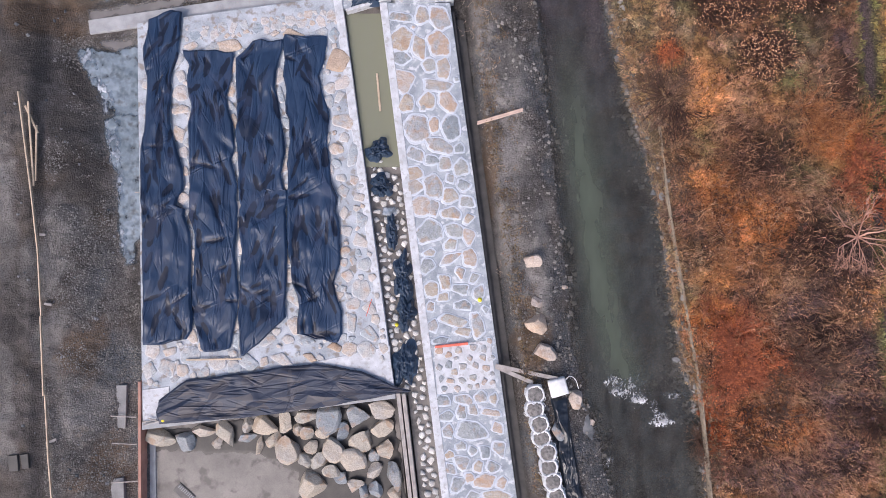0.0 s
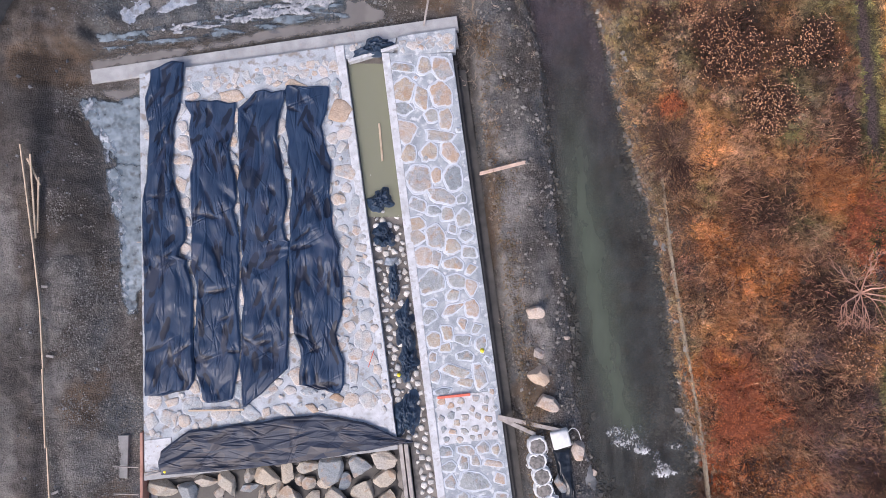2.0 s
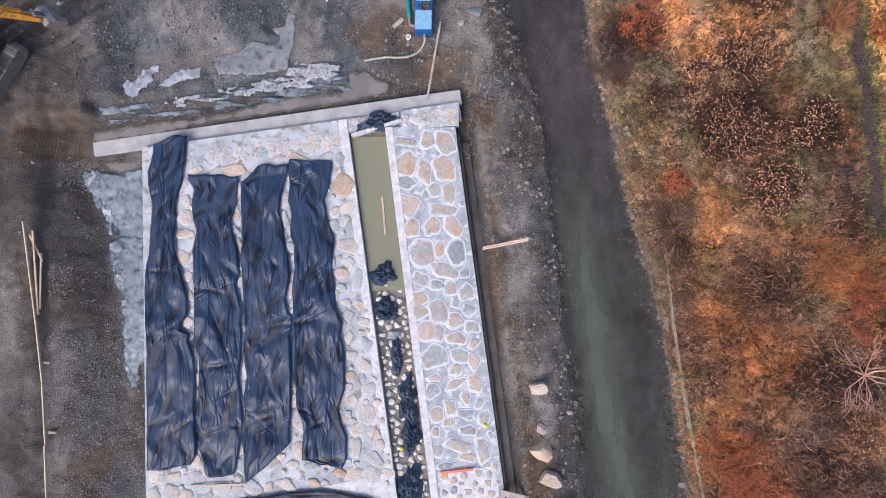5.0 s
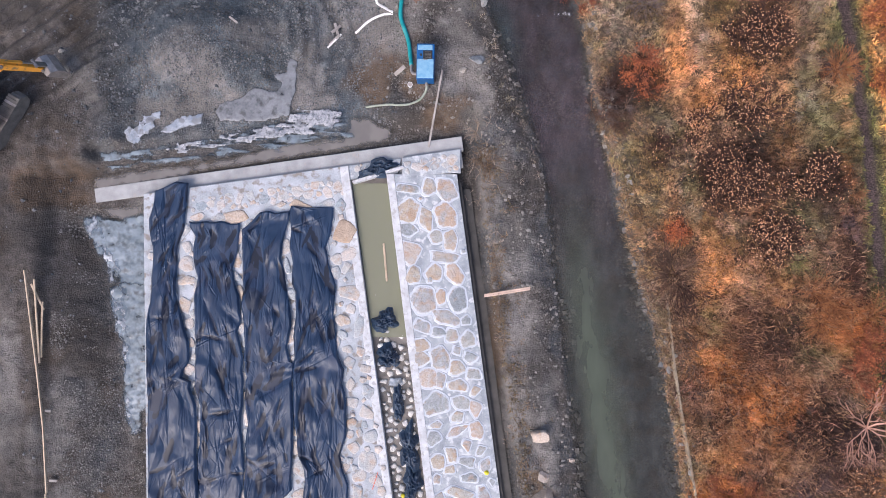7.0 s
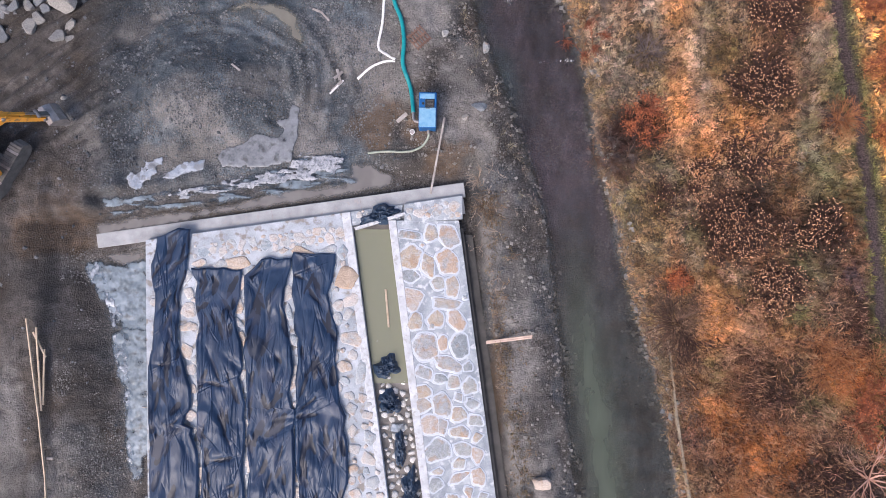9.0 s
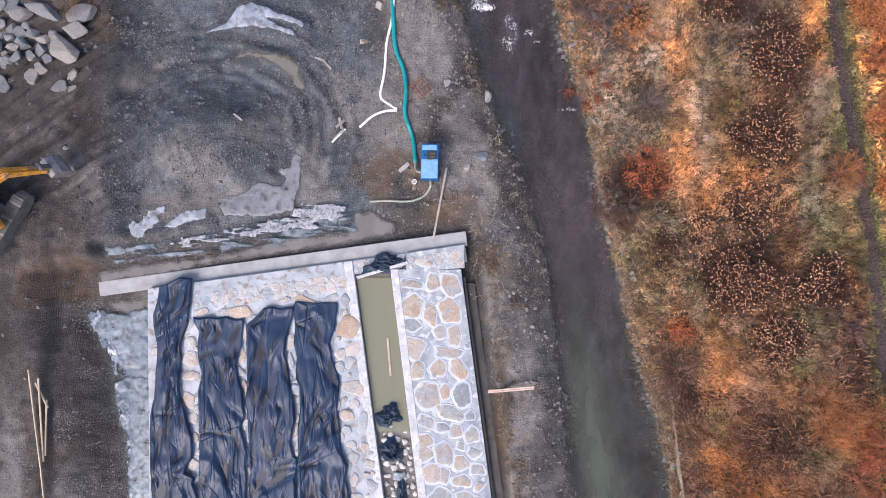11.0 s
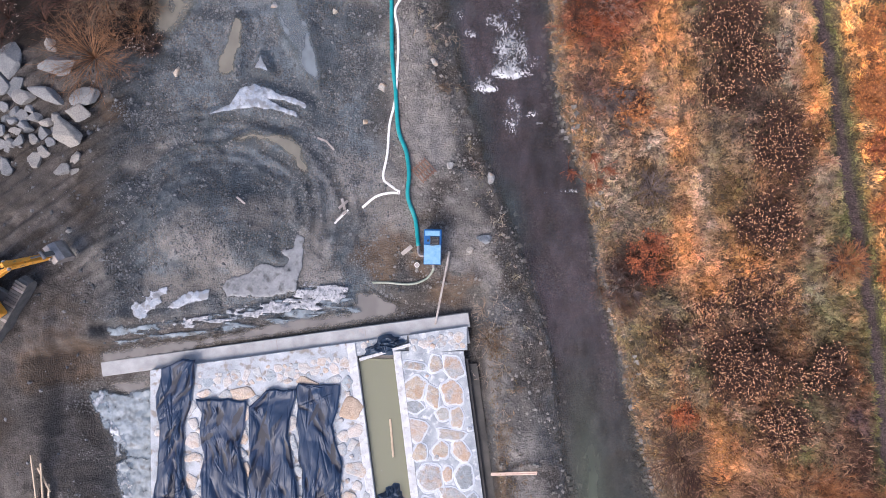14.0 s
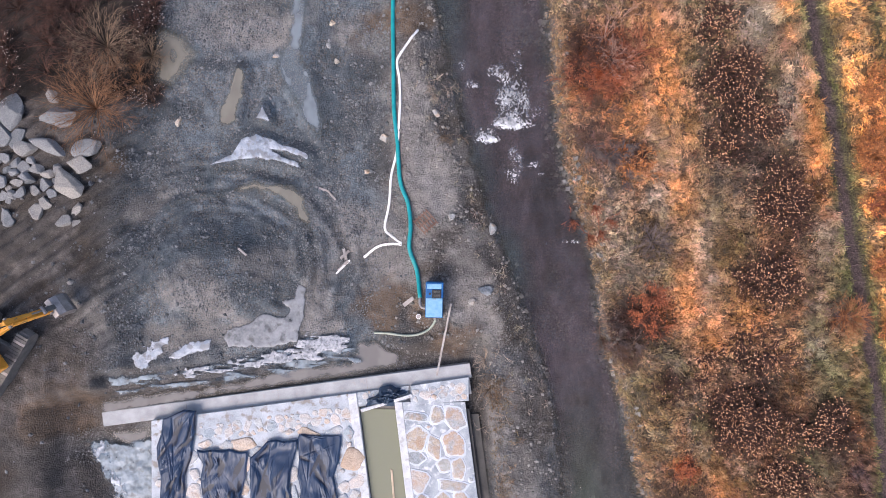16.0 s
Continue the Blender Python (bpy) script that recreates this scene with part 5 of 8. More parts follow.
lay(stone_apron, apron_a[:1] + apron_b[8:11:2] + apron_c[15:17], 0.0, 0.1, "tan", None, turn=25)
for group in (apron_a[1:], apron_b[:8] + apron_b[9:10] + apron_b[11:], apron_c[:15] + apron_c[17:], rest):
    lay(stone_apron, group, 0.0, 0.085, "apron", None, turn=25)
lay(stone_apron, band + pebbles, 0.0, 0.028, "apron")
part("pointing", raw_mesh("pointing", pointing.v, pointing.f, LIME), None, stone_wall, "raised white pointing")

# bed-stone band along the beam, east of the channel
east_band = prism([(-2.41, 13.32), (0.52, 13.77), (0.54, 12.57), (-2.41, 12.4)], -1.2, 0.12, 0.02)
part("mortar_bed", east_band, MORTAR, stone_wall)
lay(stone_wall, fill([(-2.35, 13.2), (0.43, 13.6), (0.46, 12.63), (-2.35, 12.46)], [], 0.15, 0.55, 0.02, 3000, 15), 0.12, 0.03, "apron")
lay(stone_wall, fill([(-4.94, 12.44), (-2.7, 12.73), (-2.7, 13.19), (-5.06, 13.01)], [], 0.15, 0.4, 0.02, 1500, 16), -0.02, 0.05, "apron")

part("mortar_bed", prism([(ae(12.3) - 0.1, 12.2), (ww(12.6) + 0.6, 12.55), (ww(13.8) + 0.9, beam_south(ww(13.8) + 0.9)), (ae(13.3) + 0.05, beam_south(ae(13.3) + 0.05))], -1.2, -0.02, 0.01), MORTAR, stone_wall)

# channel
channel = tagged(new("channel"), "narrow stone-lined channel, flooded at its upper end", "channel", kind="structure")
part("channel_floor", prism(strip_points(lambda y: max(ae(y), LIP_E[0] + 0.6 + (-y - 7.4) * 0.115) - 0.0 if y < -7 else ae(y) + 0.03, lambda y: ww(y) - 0.01, [13.3, 6.0, 0.0, -6.9, -7.6, SOUTH]), -1.2, -0.34), SCREED, channel)
cobble_area = strip_points(lambda y: (ae(y) + 0.12) if y > -7.4 else LIP_E[0] + 0.75 + (-y - 7.4) * 0.115, lambda y: ww(y) - 0.06, [4.6, 0.0, -7.0, -7.5, -15.5])
lay(channel, fill(cobble_area, [], 0.17, 0.36, 0.045, 14000, 21)[:295], -0.34, 0.12, "cobble", turn=90, name="cobble")
few = strip_points(lambda y: ae(y) + 0.15, lambda y: ww(y) - 0.15, [12.0, 4.8])
lay(channel, fill(few, [], 0.17, 0.30, 0.16, 900, 22), -0.34, 0.085, "cobble", turn=90, name="cobble")
milk = prism(strip_points(lambda y: ae(y) + 0.10, lambda y: ww(y) - 0.004, [NORTH - 0.35, 5.4, 4.2]), -0.33, -0.215)
channel_water = part("channel_water", milk, CLOUDED, channel, "still milky green water")
channel_water.visible_shadow = False
tagged(part("end_board", box((2.7, 0.16, 0.5), pose(-3.62, 12.46, -0.05, 0, 0, 17), 0.015), COPING), "pale concrete plank damming the head of the channel", "board")

# lower basin
basin = tagged(new("basin"), "sunken basin with a wet grey floor below the apron", "basin", kind="structure")
part("basin_floor", prism([LIP_W, (LIP_W[0] + 0.1, SOUTH), (LIP_E[0] + 1.0, SOUTH), (LIP_E[0], LIP_E[1])], -1.3, -0.72), SCREED, basin)
for d, name in ((0.06, "board"), (0.33, "board")):
    part(name, prism(strip_points(lambda y: LIP_E[0] + d + (LIP_E[1] - y) * 0.115, lambda y: LIP_E[0] + d + 0.2 + (LIP_E[1] - y) * 0.115, [LIP_E[1] + 0.25, SOUTH]), -1.2, 0.02 + d * 0.1, 0.015), GREY_TIMBER, basin, "grey formwork board")
part("side_strip", prism([(LIP_W[0] + 0.05, LIP_W[1] - 0.1), (LIP_W[0] + 0.1, SOUTH), (LIP_W[0] + 0.42, SOUTH), (LIP_W[0] + 0.37, LIP_W[1] - 0.1)], -1.2, -0.64, 0.02), CONCRETE, basin)
part("red_board", prism([(-15.46, -6.73), (-15.32, -6.73), (-15.26, -18.87), (-15.41, -18.87)], -0.9, 0.12, 0.01), material("red_brown_board", (0.30, 0.14, 0.10), (0.45, 0.24, 0.18), 2, 0.7, 0.2), basin, "reddish formwork board")

pool_a = [
    (-14.77, -9.75, 1.63, 0.82, -4), (-13.34, -9.84, 0.93, 0.99), (-12.38, -9.4, 1.17, 0.53, 0), (-11.71, -10.04, 0.53, 0.58),
    (-11.15, -9.55, 0.93, 1.17), (-10.13, -9.11, 0.58, 0.7), (-10.19, -9.75, 0.93, 0.47), (-9.52, -10.13, 0.38, 0.88, -15), (-9.25, -9.02, 1.28, 0.93),
    (-8.14, -8.93, 0.64, 0.93), (-8.82, -9.9, 0.64, 0.93, -35), (-7.12, -8.73, 1.28, 0.58), (-7.56, -9.37, 0.53, 0.58), (-6.98, -9.46, 0.82, 0.64, 25),
    (-8.06, -10.36, 1.23, 1.23, 38), (-5.81, -8.87, 1.17, 1.28, 10), (-6.25, -9.6, 0.7, 0.64), (-6.77, -10.19, 0.76, 0.7),
    (-5.23, -9.46, 0.58, 0.88, -25),
]
pool_b = [
    (-4.44, -8.58, 1.11, 1.05, -30), (-3.27, -8.29, 1.34, 0.82, -6), (-3.27, -9.37, 1.28, 0.99, 8), (-4.2, -9.9, 0.99, 1.05, -30),
    (-5.52, -10.33, 1.17, 1.17, -18), (-7.12, -10.98, 0.88, 0.58, -30), (-6.45, -10.95, 0.7, 0.88, -30), (-4.73, -11.06, 1.28, 1.34, -20),
    (-5.72, -11.41, 0.93, 0.7, 20), (-3.04, -10.33, 0.82, 0.88), (-3.47, -10.77, 0.64, 0.7), (-3.56, -11.5, 0.7, 0.76), (-2.6, -11.65, 0.76, 1.58, 10),
    (-5.23, -11.94, 0.76, 0.64), (-6.83, -12.17, 1.34, 1.28, -20), (-4.5, -12.23, 0.76, 0.64, 25), (-3.47, -12.38, 0.64, 0.82),
    (-4.06, -12.58, 0.44, 0.88, 10), (-2.45, -12.82, 0.7, 0.88),
]


def boulder(name, x, y, w, h, tall, base, ang, key, seed, label, category, group=""):
    """A loose block of rock with broken faces, worn edges and pitted sides."""
    bm = bmesh.new()
    bmesh.ops.create_icosphere(bm, subdivisions=3, radius=1.0)
    r = random.Random(seed)
    soft = 0.09 if key != "pale" else 0.03
    cuts = [(Vector((r.gauss(0, 1), r.gauss(0, 1), r.gauss(0, 0.9))).normalized(), r.uniform(0.48, 0.8)) for _ in range(9)]
    cuts += [(Vector((r.uniform(-0.25, 0.25), r.uniform(-0.25, 0.25), 1)).normalized(), 0.6), (Vector((0, 0, -1)), 0.6)]
    off = Vector((r.uniform(0, 50), r.uniform(0, 50), r.uniform(0, 50)))
    for v in bm.verts:
        p = v.co.copy() * 1.15
        for nrm, d in cuts:
            e = p.dot(nrm) - d
            if e > 0:
                p -= nrm * e * 0.98
        p *= 1 + soft * (noise.noise(p * 2.2 + off)) + 0.04 * noise.noise(p * 6 + off)
        v.co = p
    ext = [max(abs(v.co[k]) for v in bm.verts) for k in range(3)]
    low = min(v.co.z for v in bm.verts)
    for v in bm.verts:
        v.co = Vector((v.co.x / ext[0] * w / 2, v.co.y / ext[1] * h / 2, (v.co.z - low) / (2 * ext[2]) * tall))
    ob = part(name, bm, {"pool": STONE_POOL, "pale": STONE_PALE, "tan": STONE_TAN}[key])
    ob.matrix_world = pose(x, y, base - 0.06, 0, 0, ang)
    return tagged(ob, label, category, group)


for i, (x, y, w, h, *a) in enumerate(pool_a + pool_b):
    boulder("boulder", x, y, w * 1.24, h * 1.24, min(0.6, 0.45 * (w + h) / 2 + 0.1), -0.72, a[0] if a else pick.uniform(-15, 15), "pool", 100 + i,
            "rough grey-brown block of quarry stone on the basin floor" if min(w, h) > 0.7 else "small broken stone on the wet basin floor", "rock", "stones in the basin")

# beam across the head
beam = tagged(new("concrete_beam"), "long cast concrete beam across the head of the apron", "beam", kind="structure")
d = Vector((B1[0] - B0[0], B1[1] - B0[1], 0))
m_beam = Matrix.Translation(((B0[0] + B1[0]) / 2, (B0[1] + B1[1]) / 2, -0.63)) @ Matrix.Rotation(math.atan2(d.y, d.x), 4, "Z") @ Matrix.Rotation(radians(-1.0), 4, "Y")
part("beam_body", box((d.length, 0.74, 0.8), m_beam, 0.03, 2), CONCRETE, beam)
for k in (-0.27, -0.02, 0.22):
    part("joint", box((0.02, 0.75, 0.012), m_beam @ Matrix.Translation((d.length * k, 0, 0.405))), GREY_TIMBER, beam, "cast joint")
part("joint_fill", box((0.42, 1.0, 0.8), m_beam @ Matrix.Translation((-2.54 - (B0[0] + B1[0]) / 2, -0.84, -0.06)), 0.02), CONCRETE, beam)
part("step", box((0.35, 0.9, 0.9), m_beam @ Matrix.Translation((d.length / 2 - 0.3, -0.75, -0.05)), 0.02), CONCRETE, beam)

# ---- black film ----
def facets(g, wide, long_, du, dv, U, V, heights, warp):
    """Flat facets over a sheet of wide x long_ metres: random knots, triangulated in stretched space.
    Gives, over the grid U x V, the height and the number of the facet at each place, and the facets' knots."""
    nu, nv = int(wide / du) + 3, int(long_ / dv) + 3
    ku, kv = np.meshgrid(np.arange(-1, nu + 1), np.arange(-1, nv + 1))
    pu = (ku + (kv % 2) * 0.5 + g.uniform(-0.42, 0.42, ku.shape)).ravel()
    pv = (kv + g.uniform(-0.42, 0.42, kv.shape)).ravel()
    made = geometry.delaunay_2d_cdt([Vector((a, b)) for a, b in zip(pu, pv)], [], [], 0, 1e-6)
    P = np.array([(p.x, p.y) for p in made[0]])
    H = heights(len(P))
    S, T = U / du + warp[0], V / dv + warp[1]
    Z, number = np.zeros(S.shape), np.zeros(S.shape, int)
    for i, f in enumerate(made[2]):
        (ax, ay), (bx, by), (cx, cy) = P[list(f)]
        det = (by - cy) * (ax - cx) + (cx - bx) * (ay - cy)
        if abs(det) < 1e-9:
            continue
        near = np.nonzero((S >= min(ax, bx, cx)) & (S <= max(ax, bx, cx)) & (T >= min(ay, by, cy)) & (T <= max(ay, by, cy)))
        if not len(near[0]):
            continue
        x, y = S[near], T[near]
        u = ((by - cy) * (x - cx) + (cx - bx) * (y - cy)) / det
        v = ((cy - ay) * (x - cx) + (ax - cx) * (y - cy)) / det
        hit = (u >= -1e-6) & (v >= -1e-6) & (u + v <= 1 + 1e-6)
        at = (near[0][hit], near[1][hit])
        Z[at] = u[hit] * H[f[0]] + v[hit] * H[f[1]] + (1 - u - v)[hit] * H[f[2]]
        number[at] = i
    return Z, number, P * (du, dv), H, made[2]


def film_sheet(name, rows, z, seed, label, across=96, swap=False, lump=0.10, group="film strips", fold=1.0, pitch=0.026, drape=False, deep=1.0, mat=None, share=(0.8, 0.04), cell=(0.50, 1.30)):
    """Loose film laid over stones: rows of (along, edge, edge); smooth panels between sharp folds, pinched hollows with fans of wrinkles."""
    v = np.array([r[0] for r in rows])
    order = np.argsort(v)
    v, a, b = v[order], np.array([r[1] for r in rows])[order], np.array([r[2] for r in rows])[order]
    n = int((v[-1] - v[0]) / pitch) + 1
    V = np.linspace(v[0], v[-1], n)
    A, B = np.interp(V, v, a), np.interp(V, v, b)
    A = A + 0.06 * (fbm(V * 1.1, V * 0 + seed, seed, 3) - 0.5) * 2
    B = B + 0.06 * (fbm(V * 1.1, V * 0 - seed, seed + 5, 3) - 0.5) * 2
    U = np.linspace(0, 1, across)
    X = A[:, None] + (B - A)[:, None] * U[None, :]
    Y = np.repeat(V[:, None], across, 1)
    Y = Y + 0.12 * (fbm(X * 1.3, Y * 0.4, seed + 9) - 0.5)
    tail = np.exp(-np.minimum(V - V[0], V[-1] - V) / 0.5)[:, None]
    Y = Y + 0.35 * (fbm(X * 1.1, Y * 0.1 + seed, seed + 12, 2) - 0.5) * tail
    g = np.random.default_rng(seed)
    ground_under = ground_at(X, Y) if drape else 0.0
    long_, wide = V[-1] - V[0], float(np.mean(B - A))
    S, T = np.meshgrid(U * wide, V - V[0])
    warp = ((fbm(S * 1.4, T * 0.9, seed + 3, 3) - 0.5) * 0.7, (fbm(S * 1.4, T * 0.9, seed + 4, 3) - 0.5) * 0.7)
    Z = z + 0.15 + lump * smooth(0.3, 0.75, fbm(X * 0.8, Y * 0.8, seed + 8, 2))

    big, number, _, _, tris = facets(g, wide, long_, cell[0], cell[1], S, T, lambda k: g.normal(0, 0.046 * (0.4 + 0.6 * deep), k), warp)
    small, _, _, _, _ = facets(g, wide, long_, 0.17, 0.75, S, T, lambda k: g.normal(0, 0.008 * fold, k), (warp[0] * 2, warp[1]))
    Z = Z + big + small
    chance = g.uniform(0, 1, len(tris))
    flap = np.stack([np.where(chance < 0.04, 0.7, g.uniform(0, 0.2, len(tris))), np.where(chance > 1 - share[1], 0.6, g.uniform(0, 0.10, len(tris)))], -1)
    flaps = flap[number]
    # pinched hollows with their shade painted dark, and fans of wrinkles that run out of them lengthways
    ragged = (fbm(S * 4.0, T * 1.8, seed + 6, 3) - 0.5) * 1.2
    creases = []
    for k in range(int(1.5 * long_ * wide)):
        pu, pv = g.uniform(0.04, 0.96) * wide, g.uniform(0.02, 0.98) * long_
        turn, w, ln = g.normal(0, 0.35), g.uniform(0.07, 0.17), g.uniform(0.25, 0.75)
        if k % 6 == 5:
            turn += 1.2
        du, dv = S - pu, T - pv
        a, b = du * np.cos(turn) - dv * np.sin(turn), du * np.sin(turn) + dv * np.cos(turn)
        r = np.hypot(a / w, b / ln) + ragged
        Z = Z - deep * g.uniform(0.07, 0.15) * np.exp(-np.hypot(a / (w * 1.3), b / (ln * 1.3)) ** 2)
        if g.uniform() < share[0]:
            flaps[..., 0] = np.maximum(flaps[..., 0], 0.95 * smooth(1.04, 0.96, r))
        for side in (-1.0, 1.0):
            pale = g.uniform() < 0.22
            if pale:
                fan = np.hypot(a / (w * 1.6), (b - side * ln * 1.1) / (ln * 0.8)) + 0.7 * ragged
                flaps[..., 1] = np.maximum(flaps[..., 1], 0.4 * smooth(1.04, 0.92, fan))
            for q in range(int(g.integers(3, 7))):
                t, out = turn * 0.6 + g.normal(0, 0.26), g.uniform(0.2, 0.6)
                half = g.uniform(0.028, 0.05)
                creases.append((V[0] + pv + side * (out + ln * 0.4) * np.cos(t), pu / wide + side * (out + ln * 0.4) * np.sin(t) / wide, t, out, half, half * g.uniform(0.35, 0.8) * g.choice([-1.0, -1.0, 1.0])))
    for k in range(int(fold * 0.8 * long_ * wide)):
        half = g.uniform(0.03, 0.07)
        creases.append((g.uniform(V[0], V[-1]), g.uniform(0.02, 0.98), g.normal(0, 0.12), g.uniform(0.6, 2.2), half, half * g.uniform(0.5, 1.2) * (1 if k % 3 == 0 else -1)))
    for cy, cu, tilt, reach, half, rise in creases:
        i = int(np.clip((cy - V[0]) / long_, 0, 1) * (n - 1))
        cx = A[i] + (B[i] - A[i]) * cu
        slope = np.tan(np.clip(tilt, -1.2, 1.2))
        j0, j1 = np.searchsorted(V, (cy - reach, cy + reach))
        if j1 - j0 < 3:
            continue
        t = (Y[j0:j1] - cy) / reach
        d = np.abs(X[j0:j1] - cx - slope * (Y[j0:j1] - cy)) * np.cos(np.arctan(slope))
        Z[j0:j1] += rise * np.clip(1 - d / half, 0, 1) * np.clip(1 - np.abs(t), 0, 1) ** 0.6
    low = z + 0.075 + ground_under
    Z = low + np.log1p(np.exp(np.clip((Z + ground_under - low) * 30, -30, 30))) / 30
    edge = np.minimum(U, 1 - U)[None, :] * (B - A)[:, None]
    ends = np.minimum(V - V[0], V[-1] - V)[:, None]
    Z = z + 0.02 + ground_under + (Z - z - ground_under) * (0.5 + 0.5 * smooth(0, 0.10, np.minimum(edge, ends)))
    P = np.stack([Y, X, Z] if swap else [X, Y, Z], -1).reshape(-1, 3)
    k = np.arange(n * across).reshape(n, across)
    q = np.stack([k[:-1, :-1], k[:-1, 1:], k[1:, 1:], k[1:, :-1]], -1).reshape(-1, 4)
    me = raw_mesh(name, P, q[:, ::-1] if swap else q, mat or FOIL, True)
    colours(me, "flap", np.concatenate([flaps, np.zeros(flaps.shape[:2] + (1,))], -1).reshape(-1, 3))
    return tagged(new(name, me), label, "plastic film", group)


film_sheet("black_film", [(12.06, -13.86, -13.21), (11.61, -14.90, -13.24), (10.83, -14.97, -13.27), (10.18, -15.19, -13.41), (9.53, -15.16, -13.47), (8.75, -14.97, -13.73), (7.84, -15.03, -13.76), (6.92, -15.06, -13.80), (6.01, -15.10, -13.73), (5.10, -15.29, -13.47), (4.06, -15.36, -13.18), (3.02, -15.32, -13.14), (2.66, -15.28, -13.39), (2.24, -15.29, -13.47), (2.03, -15.28, -13.02), (1.72, -15.29, -13.08), (0.93, -15.23, -12.79), (-0.49, -15.23, -12.71), (-1.75, -15.18, -12.71), (-3.16, -15.23, -12.63), (-4.11, -15.18, -12.71), (-4.58, -15.18, -12.95), (-4.86, -15.15, -14.36)], 0.05, 101,
           "long strip of wrinkled black plastic film over the beam and stones")
film_sheet("black_film", [(10.11, -13.18, -10.61), (9.79, -13.14, -10.61), (9.33, -12.88, -10.63), (8.75, -12.95, -10.67), (7.71, -12.88, -10.93), (7.18, -12.75, -10.84), (6.40, -12.88, -10.61), (5.10, -12.88, -10.54), (4.58, -12.88, -10.67), (3.80, -12.82, -10.54), (3.29, -12.82, -10.43), (2.76, -12.88, -10.48), (1.87, -12.82, -10.38), (1.72, -12.88, -10.41), (0.77, -12.55, -10.43), (-0.17, -12.55, -10.51), (-1.28, -12.63, -10.43), (-2.38, -12.76, -10.35), (-3.48, -12.66, -10.43), (-4.42, -12.39, -10.62), (-5.05, -12.24, -10.74), (-5.21, -12.08, -11.06)], 0.05, 211,
           "long strip of wrinkled black plastic film over stones")
film_sheet("black_film", [(10.63, -9.63, -8.07), (10.18, -9.96, -8.07), (9.66, -10.50, -8.27), (9.01, -10.45, -8.46), (8.23, -10.45, -8.53), (7.31, -10.41, -8.33), (6.53, -10.41, -8.20), (5.88, -10.50, -8.07), (4.84, -10.41, -7.98), (3.80, -10.35, -8.20), (3.02, -10.41, -8.01), (2.98, -10.35, -7.83), (2.19, -10.27, -7.91), (1.98, -10.35, -7.98), (1.24, -10.35, -7.91), (-0.17, -10.19, -7.91), (-1.28, -10.27, -7.88), (-2.38, -10.27, -7.95), (-3.48, -10.35, -7.95), (-4.27, -10.27, -8.85), (-4.74, -10.30, -9.32), (-5.29, -10.19, -10.03)], 0.05, 331,
           "long strip of wrinkled black plastic film over stones")
film_sheet("black_film", [(10.98, -8.01, -7.74), (10.70, -8.11, -5.86), (10.18, -8.07, -5.90), (9.53, -8.01, -5.99), (8.75, -8.07, -6.25), (7.97, -7.94, -6.12), (6.92, -7.94, -5.73), (6.53, -7.74, -5.73), (5.36, -7.77, -5.86), (4.32, -7.87, -5.73), (3.28, -7.81, -5.60), (2.66, -7.91, -5.31), (1.98, -7.87, -5.40), (1.40, -7.88, -5.26), (0.14, -7.88, -5.20), (-0.80, -7.67, -5.23), (-1.75, -7.62, -5.55), (-2.38, -7.36, -5.39), (-3.16, -7.28, -5.11), (-3.79, -7.36, -5.11), (-4.27, -7.36, -5.11), (-4.66, -5.86, -5.31)], 0.05, 443,
           "long strip of wrinkled black plastic film over stones")
low_n, low_s = [(-14.32, -7.63), (-12.98, -6.66), (-10.41, -6.29), (-8.12, -5.98), (-6.4, -5.77), (-4.12, -6.18), (-2.4, -6.95), (-1.6, -7.12)], [(-14.52, -8.83), (-12.98, -8.72), (-10.41, -8.58), (-8.12, -8.29), (-6.4, -8.03), (-4.12, -7.66), (-2.4, -7.35), (-1.6, -7.2)]
film_sheet("black_film", [((x0 + x1) / 2, y1, y0) for (x0, y0), (x1, y1) in zip(low_n, low_s)], 0.06, 557,
           "broad wrinkled black film along the concrete lip", 110, True, fold=0.9, lump=0.06, deep=0.4, mat=DUSTY_FOIL, share=(0.4, 0.14), cell=(0.26, 0.95))


